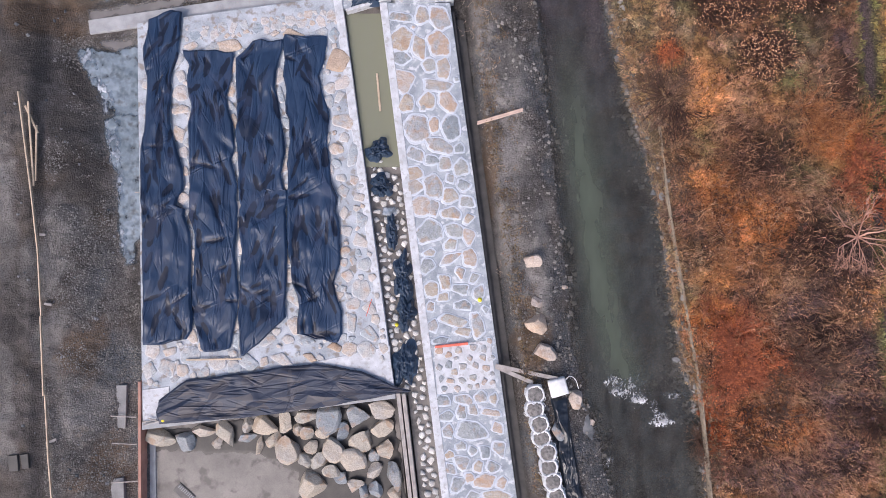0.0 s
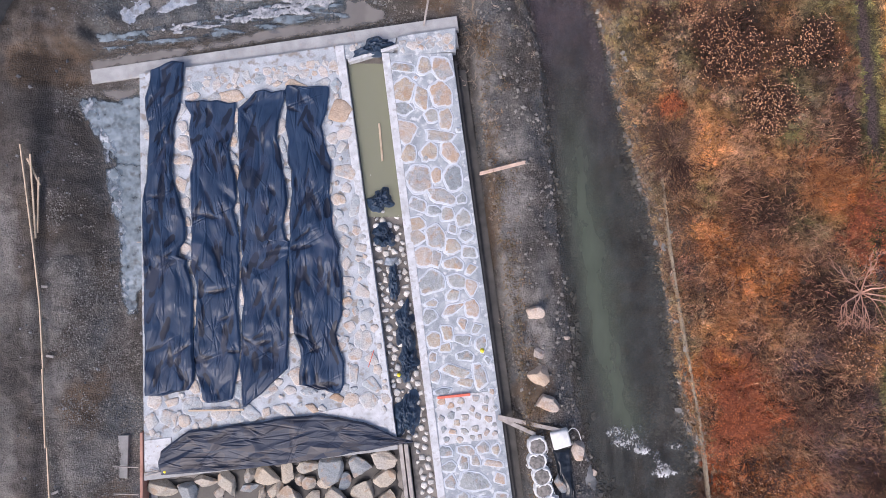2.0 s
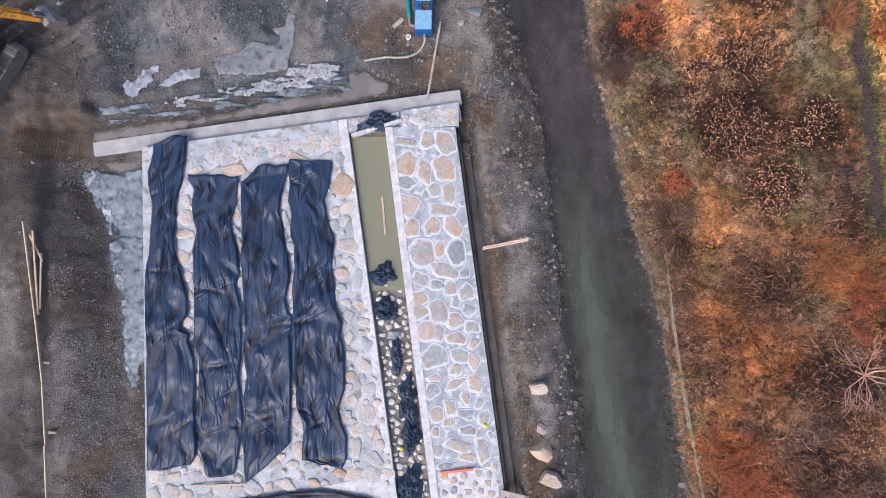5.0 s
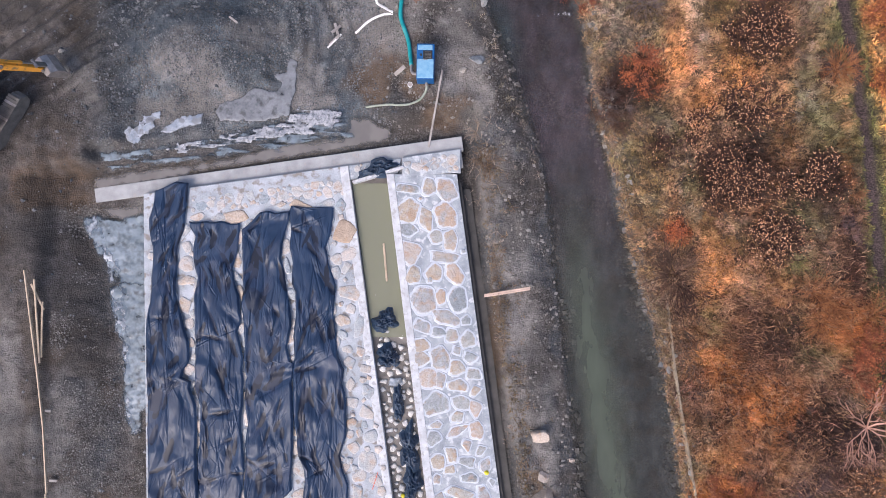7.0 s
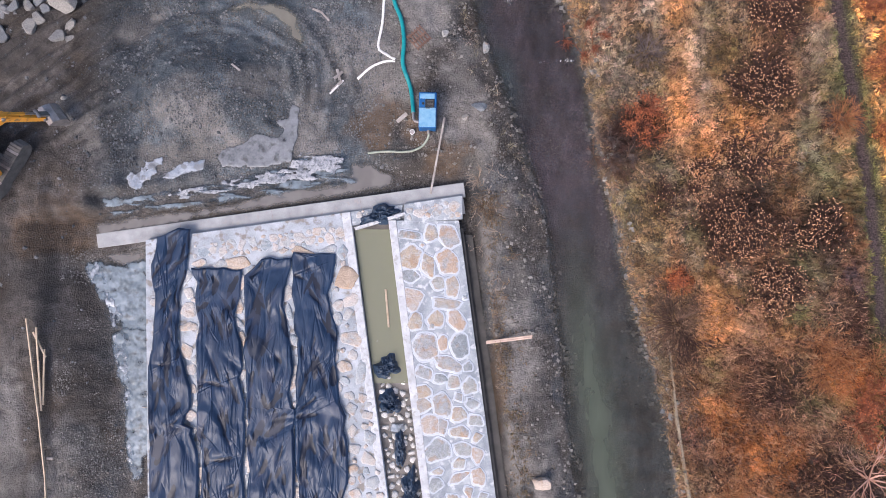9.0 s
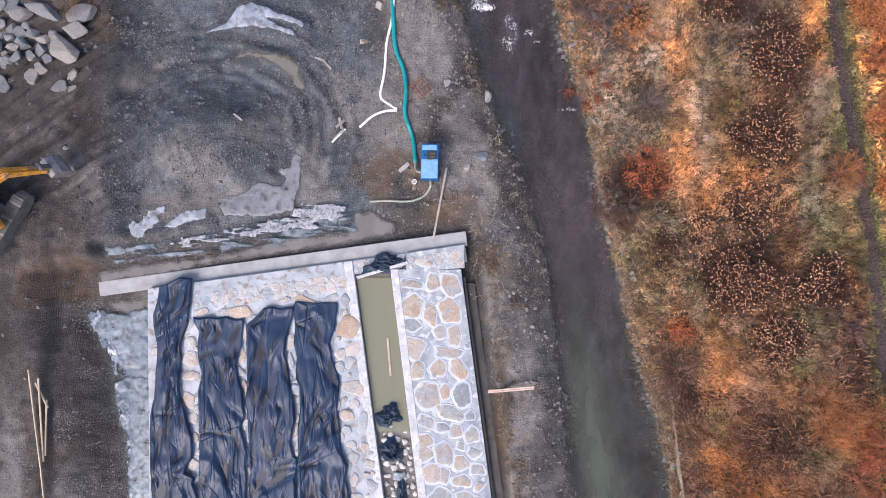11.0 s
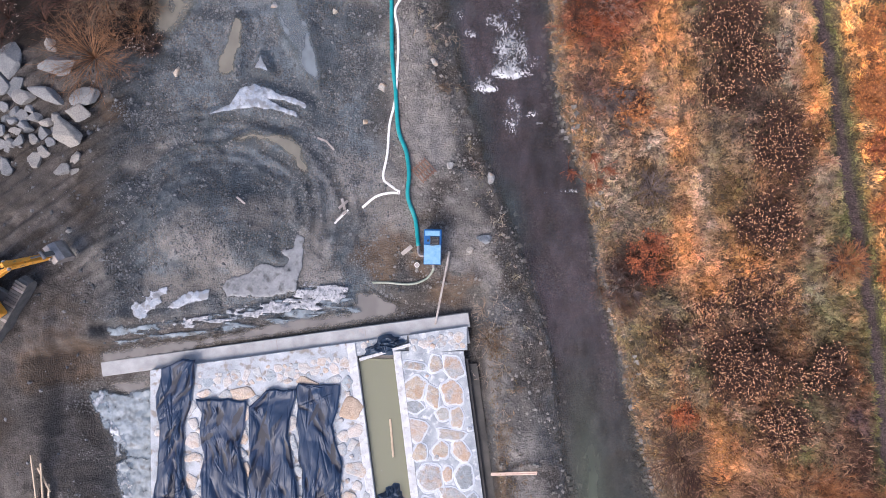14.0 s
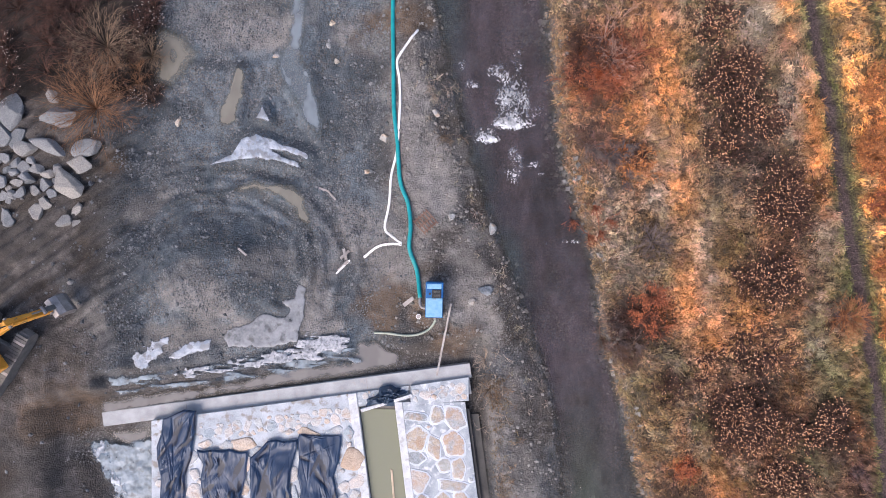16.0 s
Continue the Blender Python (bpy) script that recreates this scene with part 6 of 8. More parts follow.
def film_scrap(x, y, w, h, z, ang, seed, label):
    """A crumpled scrap of film."""
    r = random.Random(seed)
    n = 46
    u = np.linspace(-1, 1, n)
    U, V = np.meshgrid(u, u)
    rr = np.sqrt(U ** 2 + V ** 2)
    th = np.arctan2(V, U)
    lim = np.clip(0.25 + 1.2 * fbm(np.cos(th) * 1.7 + seed, np.sin(th) * 1.7, seed, 2), 0.45, 1.1)
    sq = np.maximum(np.abs(U), np.abs(V)) / np.maximum(rr, 1e-6)
    X, Y = U * sq * lim * w / 2, V * sq * lim * h / 2
    wob = (fbm(X * 3, Y * 3, seed + 1) - 0.5) * 2
    Z = 0.20 * (1 - np.abs(2 * fbm(X * 3 + wob, Y * 3 - wob, seed + 2, 3) - 1)) ** 3 + 0.1 * (1 - np.abs(2 * vnoise(X * 9 + wob * 2, Y * 9, seed + 3) - 1)) ** 2 + 0.02 * (1 - np.abs(2 * vnoise(X * 17 + wob * 3, Y * 17, seed + 5) - 1)) ** 2
    Z = (Z + 0.15) * smooth(1.0, 0.55, np.maximum(np.abs(U), np.abs(V))) + 0.02
    k = np.arange(n * n).reshape(n, n)
    q = np.stack([k[:-1, :-1], k[:-1, 1:], k[1:, 1:], k[1:, :-1]], -1).reshape(-1, 4)
    ob = new("film_scrap", raw_mesh("film_scrap", np.stack([X, Y, Z], -1).reshape(-1, 3), q, SCRAP_FOIL, True))
    ob.matrix_world = pose(x, y, z, 0, 0, ang)
    return tagged(ob, label, "plastic film", "film scraps in the channel")


for i, (x, y, w, h, a) in enumerate([
    (-3.24, 5.09, 1.27, 1.33, 20), (-3.01, 3.21, 1.21, 1.21, 0), (-2.57, 0.9, 0.64, 1.73, 0), (-2.08, -1.42, 1.16, 2.6, 0),
    (-1.91, -3.3, 0.98, 1.73, 5), (-1.97, -5.9, 1.1, 2.6, -5),
]):
    film_scrap(x, y, w * 1.15, h * 1.15, -0.24, a, 700 + 13 * i, "crumpled black plastic film in the wet channel" if i < 2 else "crumpled black plastic film over the channel cobbles")
scrap = film_scrap(-3.59, 12.77, 2.5, 1.0, 0.02, 16, 805, "crumpled black plastic film by the dam board")

# ---- loose surfaces: ice, puddles, white water, gravel ----
def patch(name, poly, level, mat, label, category, rag=0.16, step=0.07, relief=0.03, seed=1, kind="", raggedness=2.2, thick=0.03, hole=0.0, detail=1.9, fade=(0.0, 0.4, 0.82), lay=(1.0, 1.0), mottle=0.0):
    """A thin sheet with a ragged edge lying level inside an outline."""
    px, py = [p[0] for p in poly], [p[1] for p in poly]
    xs, ys = np.arange(min(px) - 0.3, max(px) + 0.3, step), np.arange(min(py) - 0.3, max(py) + 0.3, step)
    X, Y = np.meshgrid(xs, ys)
    d = edge_distance(poly, X, Y) * np.where(inside(poly, X, Y), 1, -1) + rag * (fbm(X * raggedness, Y * raggedness, seed) - 0.5) * 2
    if hole:
        d = np.minimum(d, (hole - fbm(X * detail * lay[0] + Y * 0.25, Y * detail * lay[1] - X * 0.25, seed + 4)) * 1.5)
    gy_, gx_ = np.gradient(d, step)
    norm = np.maximum(gx_ ** 2 + gy_ ** 2, 0.25)
    pull = np.where((d < 0) & (d > -3 * step), d, 0.0)
    depth = d.copy()
    X, Y = X - pull * gx_ / norm, Y - pull * gy_ / norm
    keep = (d[:-1, :-1] > 0) | (d[1:, 1:] > 0) | (d[:-1, 1:] > 0) | (d[1:, :-1] > 0)
    Z = level - thick * smooth(0.12, -0.05, d) + relief * (fbm(X * 3, Y * 3, seed + 1) - 0.5) * 2
    k = np.arange(X.size).reshape(X.shape)
    q = np.stack([k[:-1, :-1], k[:-1, 1:], k[1:, 1:], k[1:, :-1]], -1)[keep]
    used, inv = np.unique(q, return_inverse=True)
    P = np.stack([X, Y, Z], -1).reshape(-1, 3)[used]
    me = raw_mesh(name, P, inv.reshape(-1, 4), mat, True)
    colours(me, "stream", np.stack([np.zeros(len(used))] * 3 + [fade[2] * smooth(fade[0], fade[1], depth.reshape(-1)[used]) * (1 - mottle * smooth(0.35, 0.65, fbm(P[:, 0] * 1.1, P[:, 1] * 0.8, seed + 6)))], -1))
    return tagged(new(name, me), label, category, "", kind)


for i, (poly, level, label) in enumerate(ICE_SHEETS):
    mat = (FROST, FROST, SMOOTH_ICE, SMOOTH_ICE, SLUSH, PINK_FROST, PINK_FROST, FROST, SMOOTH_ICE, SMOOTH_ICE)[i]
    patch("ice_sheet", poly, level + 0.03 + 0.012 * (i in (5, 6)), mat, label, "ice", (0.2, 0.16, 0.2, 0.12, 0.12, 0.3, 0.3, 0.25, 0.07, 0.05)[i], 0.05, (0.05, 0.05, 0.02, 0.015, 0.02, 0.05, 0.05, 0.05, 0.02, 0.01)[i], 300 + i,
          hole=(0, 0, 0.6, 0, 0, 0.54, 0.58, 0.54, 0, 0)[i], raggedness=3.6, detail=(2.6, 2.6, 2.6, 2.6, 2.6, 3.2, 3.2, 2.6, 2, 2)[i], fade=(0.0, 0.22, 1.0) if mat is FROST else (-0.06, 0.07, 1.3), lay=(0.32, 1.7) if i in (5, 6, 7) else (1.0, 1.0))
for i, poly in enumerate(([(-18.97, 10.25), (-18.1, 10.45), (-17.55, 9.25), (-17.0, 8.1), (-16.75, 6.9), (-17.45, 6.8), (-17.95, 8.0), (-18.55, 9.2)],
                          [(-17.5, 6.6), (-16.7, 6.9), (-16.45, 4.6), (-16.4, 1.9), (-16.2, 0.2), (-15.8, -0.8), (-16.4, -0.9), (-16.75, 0.1), (-16.9, 1.9), (-16.9, 3.9), (-17.3, 4.6)])):
    patch("ice_sheet", poly, -0.37, ICE, "white cracked rim of ice along the pit edge", "ice", 0.25, 0.05, 0.06, 360 + i, hole=0.57, raggedness=3.4, detail=3.4, fade=(0.0, 0.35, 0.9), lay=(1.2, 0.7))
for i, (poly, level, label) in enumerate(PUDDLES):
    ob = patch("puddle", poly, level, (MUDDY, MUDDY, MUDDY, MILKY, GREY_MUD, GREY_MUD)[i], label, "puddle", 0.2, 0.07, 0.0, 340 + i, kind="structure", thick=0.0, fade=((0.0, 0.6, 0.75), (0.0, 0.12, 0.8), (0.0, 0.2, 0.8), (-0.02, 0.3, 0.85), (0.0, 0.3, 0.85), (0.0, 0.3, 0.85))[i], mottle=(0.3, 0.2, 0.2, 0.5, 0.2, 0.2)[i])
    ob.visible_shadow = False

FOAM_SPOTS = [
    (2.74, 27.7, 1.61, 2.59, 0.5), (2.65, 26.83, 1.61, 0.75, 0.74), (1.36, 26.08, 0.98, 0.8, 0.66), (2.22, 28.04, 1.15, 1.72, 0.44),
    (1.98, 29.2, 1.61, 1.15, 0.47), (0.72, 28.61, 0.86, 0.46, 0.5), (0.14, 29.71, 0.63, 0.69, 0.45), (3.02, 29.78, 0.86, 1.61, 0.46),
    (3.89, 27.24, 0.92, 0.86, 0.5), (2.75, 24.45, 1.03, 1.72, 0.48), (3.72, 24.54, 0.75, 0.4, 0.44), (4.54, 20.57, 0.69, 0.23, 0.5),
    (5.69, 20.64, 0.86, 0.2, 0.5), (4.24, 24.08, 0.52, 0.2, 0.5),
]
FOAM_SPOTS += [
    (9.37, -7.01, 2.3, 1.32, 0.46), (8.79, -7.21, 0.98, 0.52, 0.55), (10, -7.56, 0.8, 0.52, 0.6), (11.15, -8.65, 0.98, 0.57, 0.58),
    (11.66, -7.44, 1.26, 0.4, 0.46), (10.8, -8.16, 0.57, 0.98, 0.48), (8.36, -10.74, 0.63, 0.52, 0.46), (8.65, -6.72, 0.86, 0.57, 0.45),
]


def build_foam(x, y, w, h, cover, seed, step=0.022):
    """Torn threads of foam: a sheet kept only where a stretched ridge pattern is high."""
    w, h = w * 1.6, h * 1.6
    xs, ys = np.arange(x - w / 2, x + w / 2, step), np.arange(y - h / 2, y + h / 2, step)
    X, Y = np.meshgrid(xs, ys)
    wx, wy = (fbm(X * 3, Y * 3, seed) - 0.5) * 0.7, (fbm(X * 3, Y * 3, seed + 3) - 0.5) * 0.7
    ridge = 1 - np.abs(2 * fbm((X + wx) * 12.0, (Y + wy) * 6.0, seed + 5, 5) - 1)
    r = np.sqrt(((X - x) / (w / 2)) ** 2 + ((Y - y) / (h / 2)) ** 2)
    front = np.exp(-((Y - y + h * 0.24 - 0.35 * wx) / 0.16) ** 2) * 0.22 * (cover > 0.55)
    hold = ridge - 0.95 + cover * 0.56 + front - 0.45 * r ** 2 + 0.22 * (fbm(X * 1.8, Y * 1.8, seed + 8) - 0.5) * 2
    keep = (hold[:-1, :-1] > 0) & (hold[1:, 1:] > 0) & (hold[:-1, 1:] > 0) & (hold[1:, :-1] > 0)
    if not keep.any():
        return
    Z = 0.03 + 0.10 * np.clip(hold, 0, 0.5)
    k = np.arange(X.size).reshape(X.shape)
    q = np.stack([k[:-1, :-1], k[:-1, 1:], k[1:, 1:], k[1:, :-1]], -1)[keep]
    used, inv = np.unique(q, return_inverse=True)
    me = raw_mesh("foam", np.stack([X, Y, Z], -1).reshape(-1, 3)[used], inv.reshape(-1, 4), FOAM, True)
    colours(me, "stream", np.stack([np.zeros(len(used))] * 3 + [smooth(0.0, 0.30, hold.reshape(-1)[used]) * (0.45 + 0.75 * smooth(0.2, -0.8, ((Y - y) / (h / 2)).reshape(-1)[used]))], -1))
    tagged(new("foam", me),
           "torn streaks of white water breaking over stones", "foam", kind="stuff")


for i, (x, y, w, h, cover) in enumerate(FOAM_SPOTS):
    build_foam(x, y, w, h, cover, 380 + 7 * i)


def scatter(n, x0, x1, y0, y1, weight, lo, hi, seed, flat=0.6, power=2.6):
    """Pebbles as small rough octahedra, thrown by a weight over the plan."""
    g = np.random.default_rng(seed)
    x, y = g.uniform(x0, x1, n * 4), g.uniform(y0, y1, n * 4)
    keep = g.uniform(0, 1, n * 4) < weight(x, y)
    x, y = x[keep][:n], y[keep][:n]
    n = len(x)
    size = lo + (hi - lo) * g.uniform(0, 1, n) ** power
    z = ground_at(x, y) + size * 0.12
    base = np.array([(1, 0.1, 0), (0.0, 0.95, 0), (-1, 0.05, 0), (0.1, -0.95, 0), (0.62, 0.1, 0.62), (0.0, 0.6, 0.7), (-0.6, 0.0, 0.62), (0.05, -0.6, 0.7)], float)
    a = g.uniform(0, 2 * np.pi, n)
    P = base[None] * (1 + g.uniform(-0.28, 0.28, (n, 8, 3))) * size[:, None, None] * 0.5
    P[:, :, 0] *= g.uniform(0.8, 1.35, n)[:, None]
    P[:, :, 2] *= flat * 1.6
    P[:, :4, 2] -= 0.2 * size[:, None]
    c, s = np.cos(a)[:, None], np.sin(a)[:, None]
    Q = np.stack([P[:, :, 0] * c - P[:, :, 1] * s + x[:, None], P[:, :, 0] * s + P[:, :, 1] * c + y[:, None], P[:, :, 2] + z[:, None]], -1)
    quad = np.array([(0, 1, 5, 4), (1, 2, 6, 5), (2, 3, 7, 6), (3, 0, 4, 7), (4, 5, 6, 7)])
    F = (np.arange(n)[:, None, None] * 8 + quad[None]).reshape(-1, 4)
    return Q.reshape(-1, 3), F


def clear_of_works(x, y):
    stone = (x > on(APRON_W, y) - 0.1) & (x < on(WALL_E, y) + 0.75) & (y < NORTH + 1.0)
    bar = (x > B0[0] - 0.2) & (x < B1[0] + 0.1) & (np.abs(y - (B0[1] + (x - B0[0]) * (B1[1] - B0[1]) / (B1[0] - B0[0]))) < 0.5)
    open_ = ~(stone | bar)
    for poly, _ in LEVELS:
        px, py = [p[0] for p in poly], [p[1] for p in poly]
        near = open_ & (x > min(px)) & (x < max(px)) & (y > min(py)) & (y < max(py))
        if near.any():
            open_[near] = ~inside(poly, x[near], y[near])
    return open_


def shore_weight(x, y):
    xw = along(RIVER_W, y)
    n = fbm(x * 0.8, y * 0.8, 401)
    return np.where((x < xw + 0.3) & (x > along(PIT_E, y) - 4.5 * (y > 14.8)), smooth(0.3, 0.6, n) * 0.9 + 0.1, 0.0) * clear_of_works(x, y)


def floor_weight(x, y):
    n = fbm(x * 0.6, y * 0.6, 433)
    return np.where(x < along(PIT_E, y) - 4 * (y > 14.8), (smooth(0.35, 0.62, n) * 0.85 + 0.15) * smooth(-25, -17, x) * (1 - 0.8 * smooth(-14.0, -15.0, x) * smooth(15.0, 13.0, y)) * (1 - smooth(-14.9, -15.7, x) * smooth(26.0, 27.0, y)), 0.0) * clear_of_works(x, y)


def grit_weight(x, y):
    return smooth(0.42, 0.62, fbm(x * 0.9, y * 0.9, 441)) * smooth(-19, -16, x) * floor_weight(x, y)


def pit_weight(x, y):
    return smooth(0.36, 0.6, fbm(x * 0.7, y * 0.7, 447)) * clear_of_works(x, y)


def edge_weight(x, y):
    d = x - along(RIVER_E, y)
    return np.where((d > -0.5) & (d < 0.75), 1.0, 0.0) * smooth(0.4, 0.6, fbm(x * 0.5, y * 0.5, 455))


def bed_weight(x, y):
    a, b = along(RIVER_W, y), along(RIVER_E, y)
    return np.where((x > a) & (x < b), smooth(0.42, 0.62, fbm(x * 0.6, y * 0.4, 466)) * smooth(0.25, 0.45, np.abs((x - (a + b) / 2) / (b - a))), 0.0)


for spec, label in (((18000, -5, 9, -16, 36, shore_weight, 0.03, 0.26, 41, 0.42, 14.0), "loose grey river gravel on the bank"),
                    ((32000, -25, -2, -16, 36, floor_weight, 0.025, 0.26, 42, 0.26, 22.0), "loose stones strewn over the works floor"),
                    ((24000, -20, -3, 13, 34, grit_weight, 0.035, 0.13, 45, 0.4, 2.8), "fine broken gravel over the works mound"),
                    ((16000, -19.8, -15.4, -15, 11, pit_weight, 0.03, 0.12, 46, 0.4, 3.5), "fine pale grit strewn in the pit beside the apron"),
                    ((3200, 4, 15, -16, 36, edge_weight, 0.05, 0.36, 43, 0.6, 3.5), "pale rubble along the water's edge"),
                    ((5000, 3, 15, -16, 36, bed_weight, 0.06, 0.42, 44, 0.4, 3.0), "dark stones on the river bed")):
    v, f = scatter(*spec)
    tagged(new("gravel", raw_mesh("gravel", v, f, BED_GRIT if "dark" in label else GRIT if "works" in label else SHORE_GRIT)), label, "gravel", kind="stuff")

# dark sheet added under the basin stones as the shade in their gaps
gap_shade_sheet = patch("gap_shade_sheet", [(-15.57, -9.61), (-13.34, -9.25), (-8.34, -8.55), (-2.76, -7.84), (-1.82, -12.96), (-1.44, -16.42), (-7.17, -16.42), (-7.52, -11.72), (-8.64, -11.08), (-9.81, -10.55), (-13.34, -10.55), (-15.54, -10.43)], -0.695, GAP_SHADE, "black sheet standing in for shade between the basin stones", "silt", 0.3, 0.07, 0.0, 66, kind="stuff", thick=0.02)

# single boulders
for i, (x, y, w, h, a) in enumerate([
    (4.45, -0.62, 1.02, 0.79, -10), (4.68, -2.69, 0.68, 0.68, 10), (4.76, -3.74, 1.3, 1.02, -25), (5.08, -5.13, 1.3, 0.96, 0),
    (6.64, -7.51, 0.85, 1.08, -20), (7.6, -8.82, 0.37, 0.45, 0), (6.13, -1.96, 0.4, 0.28, 0),
]):
    boulder("boulder", x, y, w, h, 0.55 * (w + h) / 2, float(ground_at(x, y)), a, "tan", 500 + i, "pale brown boulder lying on the river bank", "rock", "boulders on the bank")
for i, (x, y, w, h, a) in enumerate([
    (1.41, 18.12, 0.96, 0.51, 0), (0.68, 17.58, 0.45, 0.4, 0), (1.77, 21.26, 0.51, 0.68, 0), (-3.77, 25.91, 0.51, 0.62, 0),
    (-4.75, 24.21, 0.34, 0.28, 0), (-6.58, 31.87, 0.4, 0.34, 0), (-9.4, 30.15, 0.45, 0.4, 20), (-1.17, 27.06, 0.45, 0.4, 0),
    (-0.35, 21.82, 0.4, 0.4, 0), (-6.74, 30.67, 0.28, 0.4, 0), (-19.28, 18.49, 0.4, 0.34, 0), (-14.4, 26.72, 0.34, 0.62, 0),
    (-18.35, 25.57, 0.45, 0.34, 0), (-6.34, 29.88, 0.34, 0.34, 0),
]):
    boulder("boulder", x, y, w, h, 0.5 * (w + h) / 2, float(ground_at(x, y)), a, "pool", 530 + i, "grey stone lying on the works floor", "rock", "stones on the works floor")
for i, (x, y, w, h, a) in enumerate([
    (8.85, 9.7, 0.34, 0.4, 0), (9.22, 8.28, 0.4, 0.28, 0), (9.36, 7.99, 0.28, 0.4, 0), (9.56, 7.77, 0.28, 0.23, 0), (10.7, 2.87, 0.46, 0.4, 30),
    (11.04, 2.73, 0.34, 0.57, 0), (11.84, -5.66, 0.63, 0.34, 0), (11.44, 1.31, 0.34, 0.28, 0), (12.26, -5.52, 0.34, 0.28, 20),
]):
    boulder("boulder", x, y, w, h, 0.45 * (w + h) / 2, float(ground_at(x, y)), a, "pale", 560 + i, "pale stone at the water's edge", "rock", "stones at the water's edge")

# quarry pile north-west
pile = [
    (-22.22, 26.89, 1.18, 1.74, -15), (-20.27, 27.74, 0.56, 0.78, 20), (-19.9, 26.73, 1.62, 1.06, 8), (-22.63, 25.91, 0.95, 1.23, 0),
    (-21.87, 25.77, 0.73, 1.23, -30), (-21.42, 25.16, 1.06, 0.78, 0), (-20.3, 25.16, 1.62, 0.78, -12), (-18.48, 25.11, 1.29, 0.9, 15),
    (-18.84, 24.35, 1.18, 0.84, -15), (-19.25, 23.32, 1.12, 1.74, 35), (-22.45, 21.85, 0.62, 1.12, 15), (-20.91, 21.99, 0.67, 0.73, 0),
    (-19.6, 21.55, 0.73, 0.56, 0), (-19.01, 21.47, 0.45, 0.42, 0), (-18.96, 22.14, 0.39, 0.78, -25), (-20.5, 22.47, 0.62, 0.67, 0),
    (-22.52, 23.53, 0.62, 0.73, 0),
]
for i, (x, y, w, h, a) in enumerate(pile):
    boulder("quarry_block", x, y, w * 1.2, h * 1.15, 0.34 * (w + h) / 2, float(ground_at(x, y)) + 0.05, a, "pale", 600 + i, "angular blue-grey quarry block in a rock pile", "rock", "quarry blocks")
more = fill([(-23.88, 24.98), (-21.08, 24.93), (-19.45, 24.38), (-19.38, 22.7), (-20.22, 22.42), (-21.06, 22.69), (-23.84, 21.28)], pile, 0.28, 0.6, -0.05, 3000, 33)
more += fill([(-27.26, 27.43), (-22.92, 27.17), (-22.9, 25.21), (-22.86, 21.29), (-27.2, 21.27)], pile, 0.5, 1.3, -0.02, 400, 34)
for i, (x, y, w, h, a) in enumerate(more):
    boulder("quarry_block", x, y, w * 1.2, h * 1.1, 0.55 * (w + h) / 2, float(ground_at(x, y)) + 0.02, a, "pale", 640 + i, "small broken quarry stone in a rock pile", "rock", "quarry blocks")

# ---- site things ----
def plank(p0, p1, width, thick, z0, z1, mat, label, category="board", name="plank", group=""):
    a, b = Vector((*p0, z0)), Vector((*p1, z1))
    d = b - a
    bm = box((d.length, width, thick), Matrix(), min(0.008, thick / 4))
    for v in bm.verts:
        v.co.z += 0.012 * math.sin(v.co.x * 2.1)
    ob = part(name, bm, mat)
    ob.matrix_world = Matrix.Translation((a + b) / 2) @ d.to_track_quat("X", "Z").to_matrix().to_4x4()
    return tagged(ob, label, category, group)


def lay_plank(p0, p1, width, thick, mat, label, lift=0.0, lift1=None, **more):
    z = [float(ground_at(*p)) + thick / 2 + 0.02 for p in (p0, p1)]
    for k in range(1, 8):
        f = k / 8
        over = float(ground_at(p0[0] + (p1[0] - p0[0]) * f, p0[1] + (p1[1] - p0[1]) * f)) + thick / 2 - (z[0] + (z[1] - z[0]) * f)
        if over > 0:
            z = [z[0] + over, z[1] + over]
    return plank(p0, p1, width, thick, z[0] + lift, z[1] + (lift if lift1 is None else lift1), mat, label, **more)


for p, q, w in (((1.73, 6.31), (3.90, 6.75), 0.08), ((1.74, 6.40), (3.91, 6.84), 0.08)):
    lay_plank(p, q, w, 0.07, PINK_TIMBER, "pale pinkish sawn timber lying on the gravel bank", 0.03, group="timbers on the bank")
a, b = [(-0.39, 17.55), (-1.09, 13.84)]
plank(a, b, 0.10, 0.08, 0.85, 0.12, GREY_TIMBER, "long pale timber leaning from the bank onto the beam")
a, b = [(-2.77, 17.4), (-2.26, 17.8)]
lay_plank(a, b, 0.2, 0.05, GREY_TIMBER, "short grey board lying on brown earth", 0.05)
a, b = [(-3.38, 8.99), (-3.21, 7.05)]
plank(a, b, 0.10, 0.05, -0.19, -0.19, TIMBER, "thin timber batten floating in the channel")
a, b = [(-0.4, -4.95), (1.26, -4.77)]
plank(a, b, 0.13, 0.06, 0.19, 0.19, RED_PAINT, "red painted straight edge lying on the stone wall", "straight edge", "straight_edge")
a, b = [(2.65, -5.89), (5.72, -6.46)]
plank(a, b, 0.2, 0.05, 0.2, 0.66, GREY_TIMBER, "weathered plank bridging from wall to bank")
a, b = [(2.67, -5.95), (4.5, -6.69)]
plank(a, b, 0.2, 0.05, 0.16, 0.55, GREY_TIMBER, "weathered plank bridging from wall to bank")
a, b = [(-13, -5.61), (-10.19, -5.56)]
plank(a, b, 0.09, 0.05, 0.14, 0.14, TIMBER, "thin batten across the apron stones")
a, b = [(-11.8, 11.65), (-13.29, 11.68)]
plank(a, b, 0.16, 0.05, -0.15, -0.13, TIMBER, "short board lying on the apron by the beam")
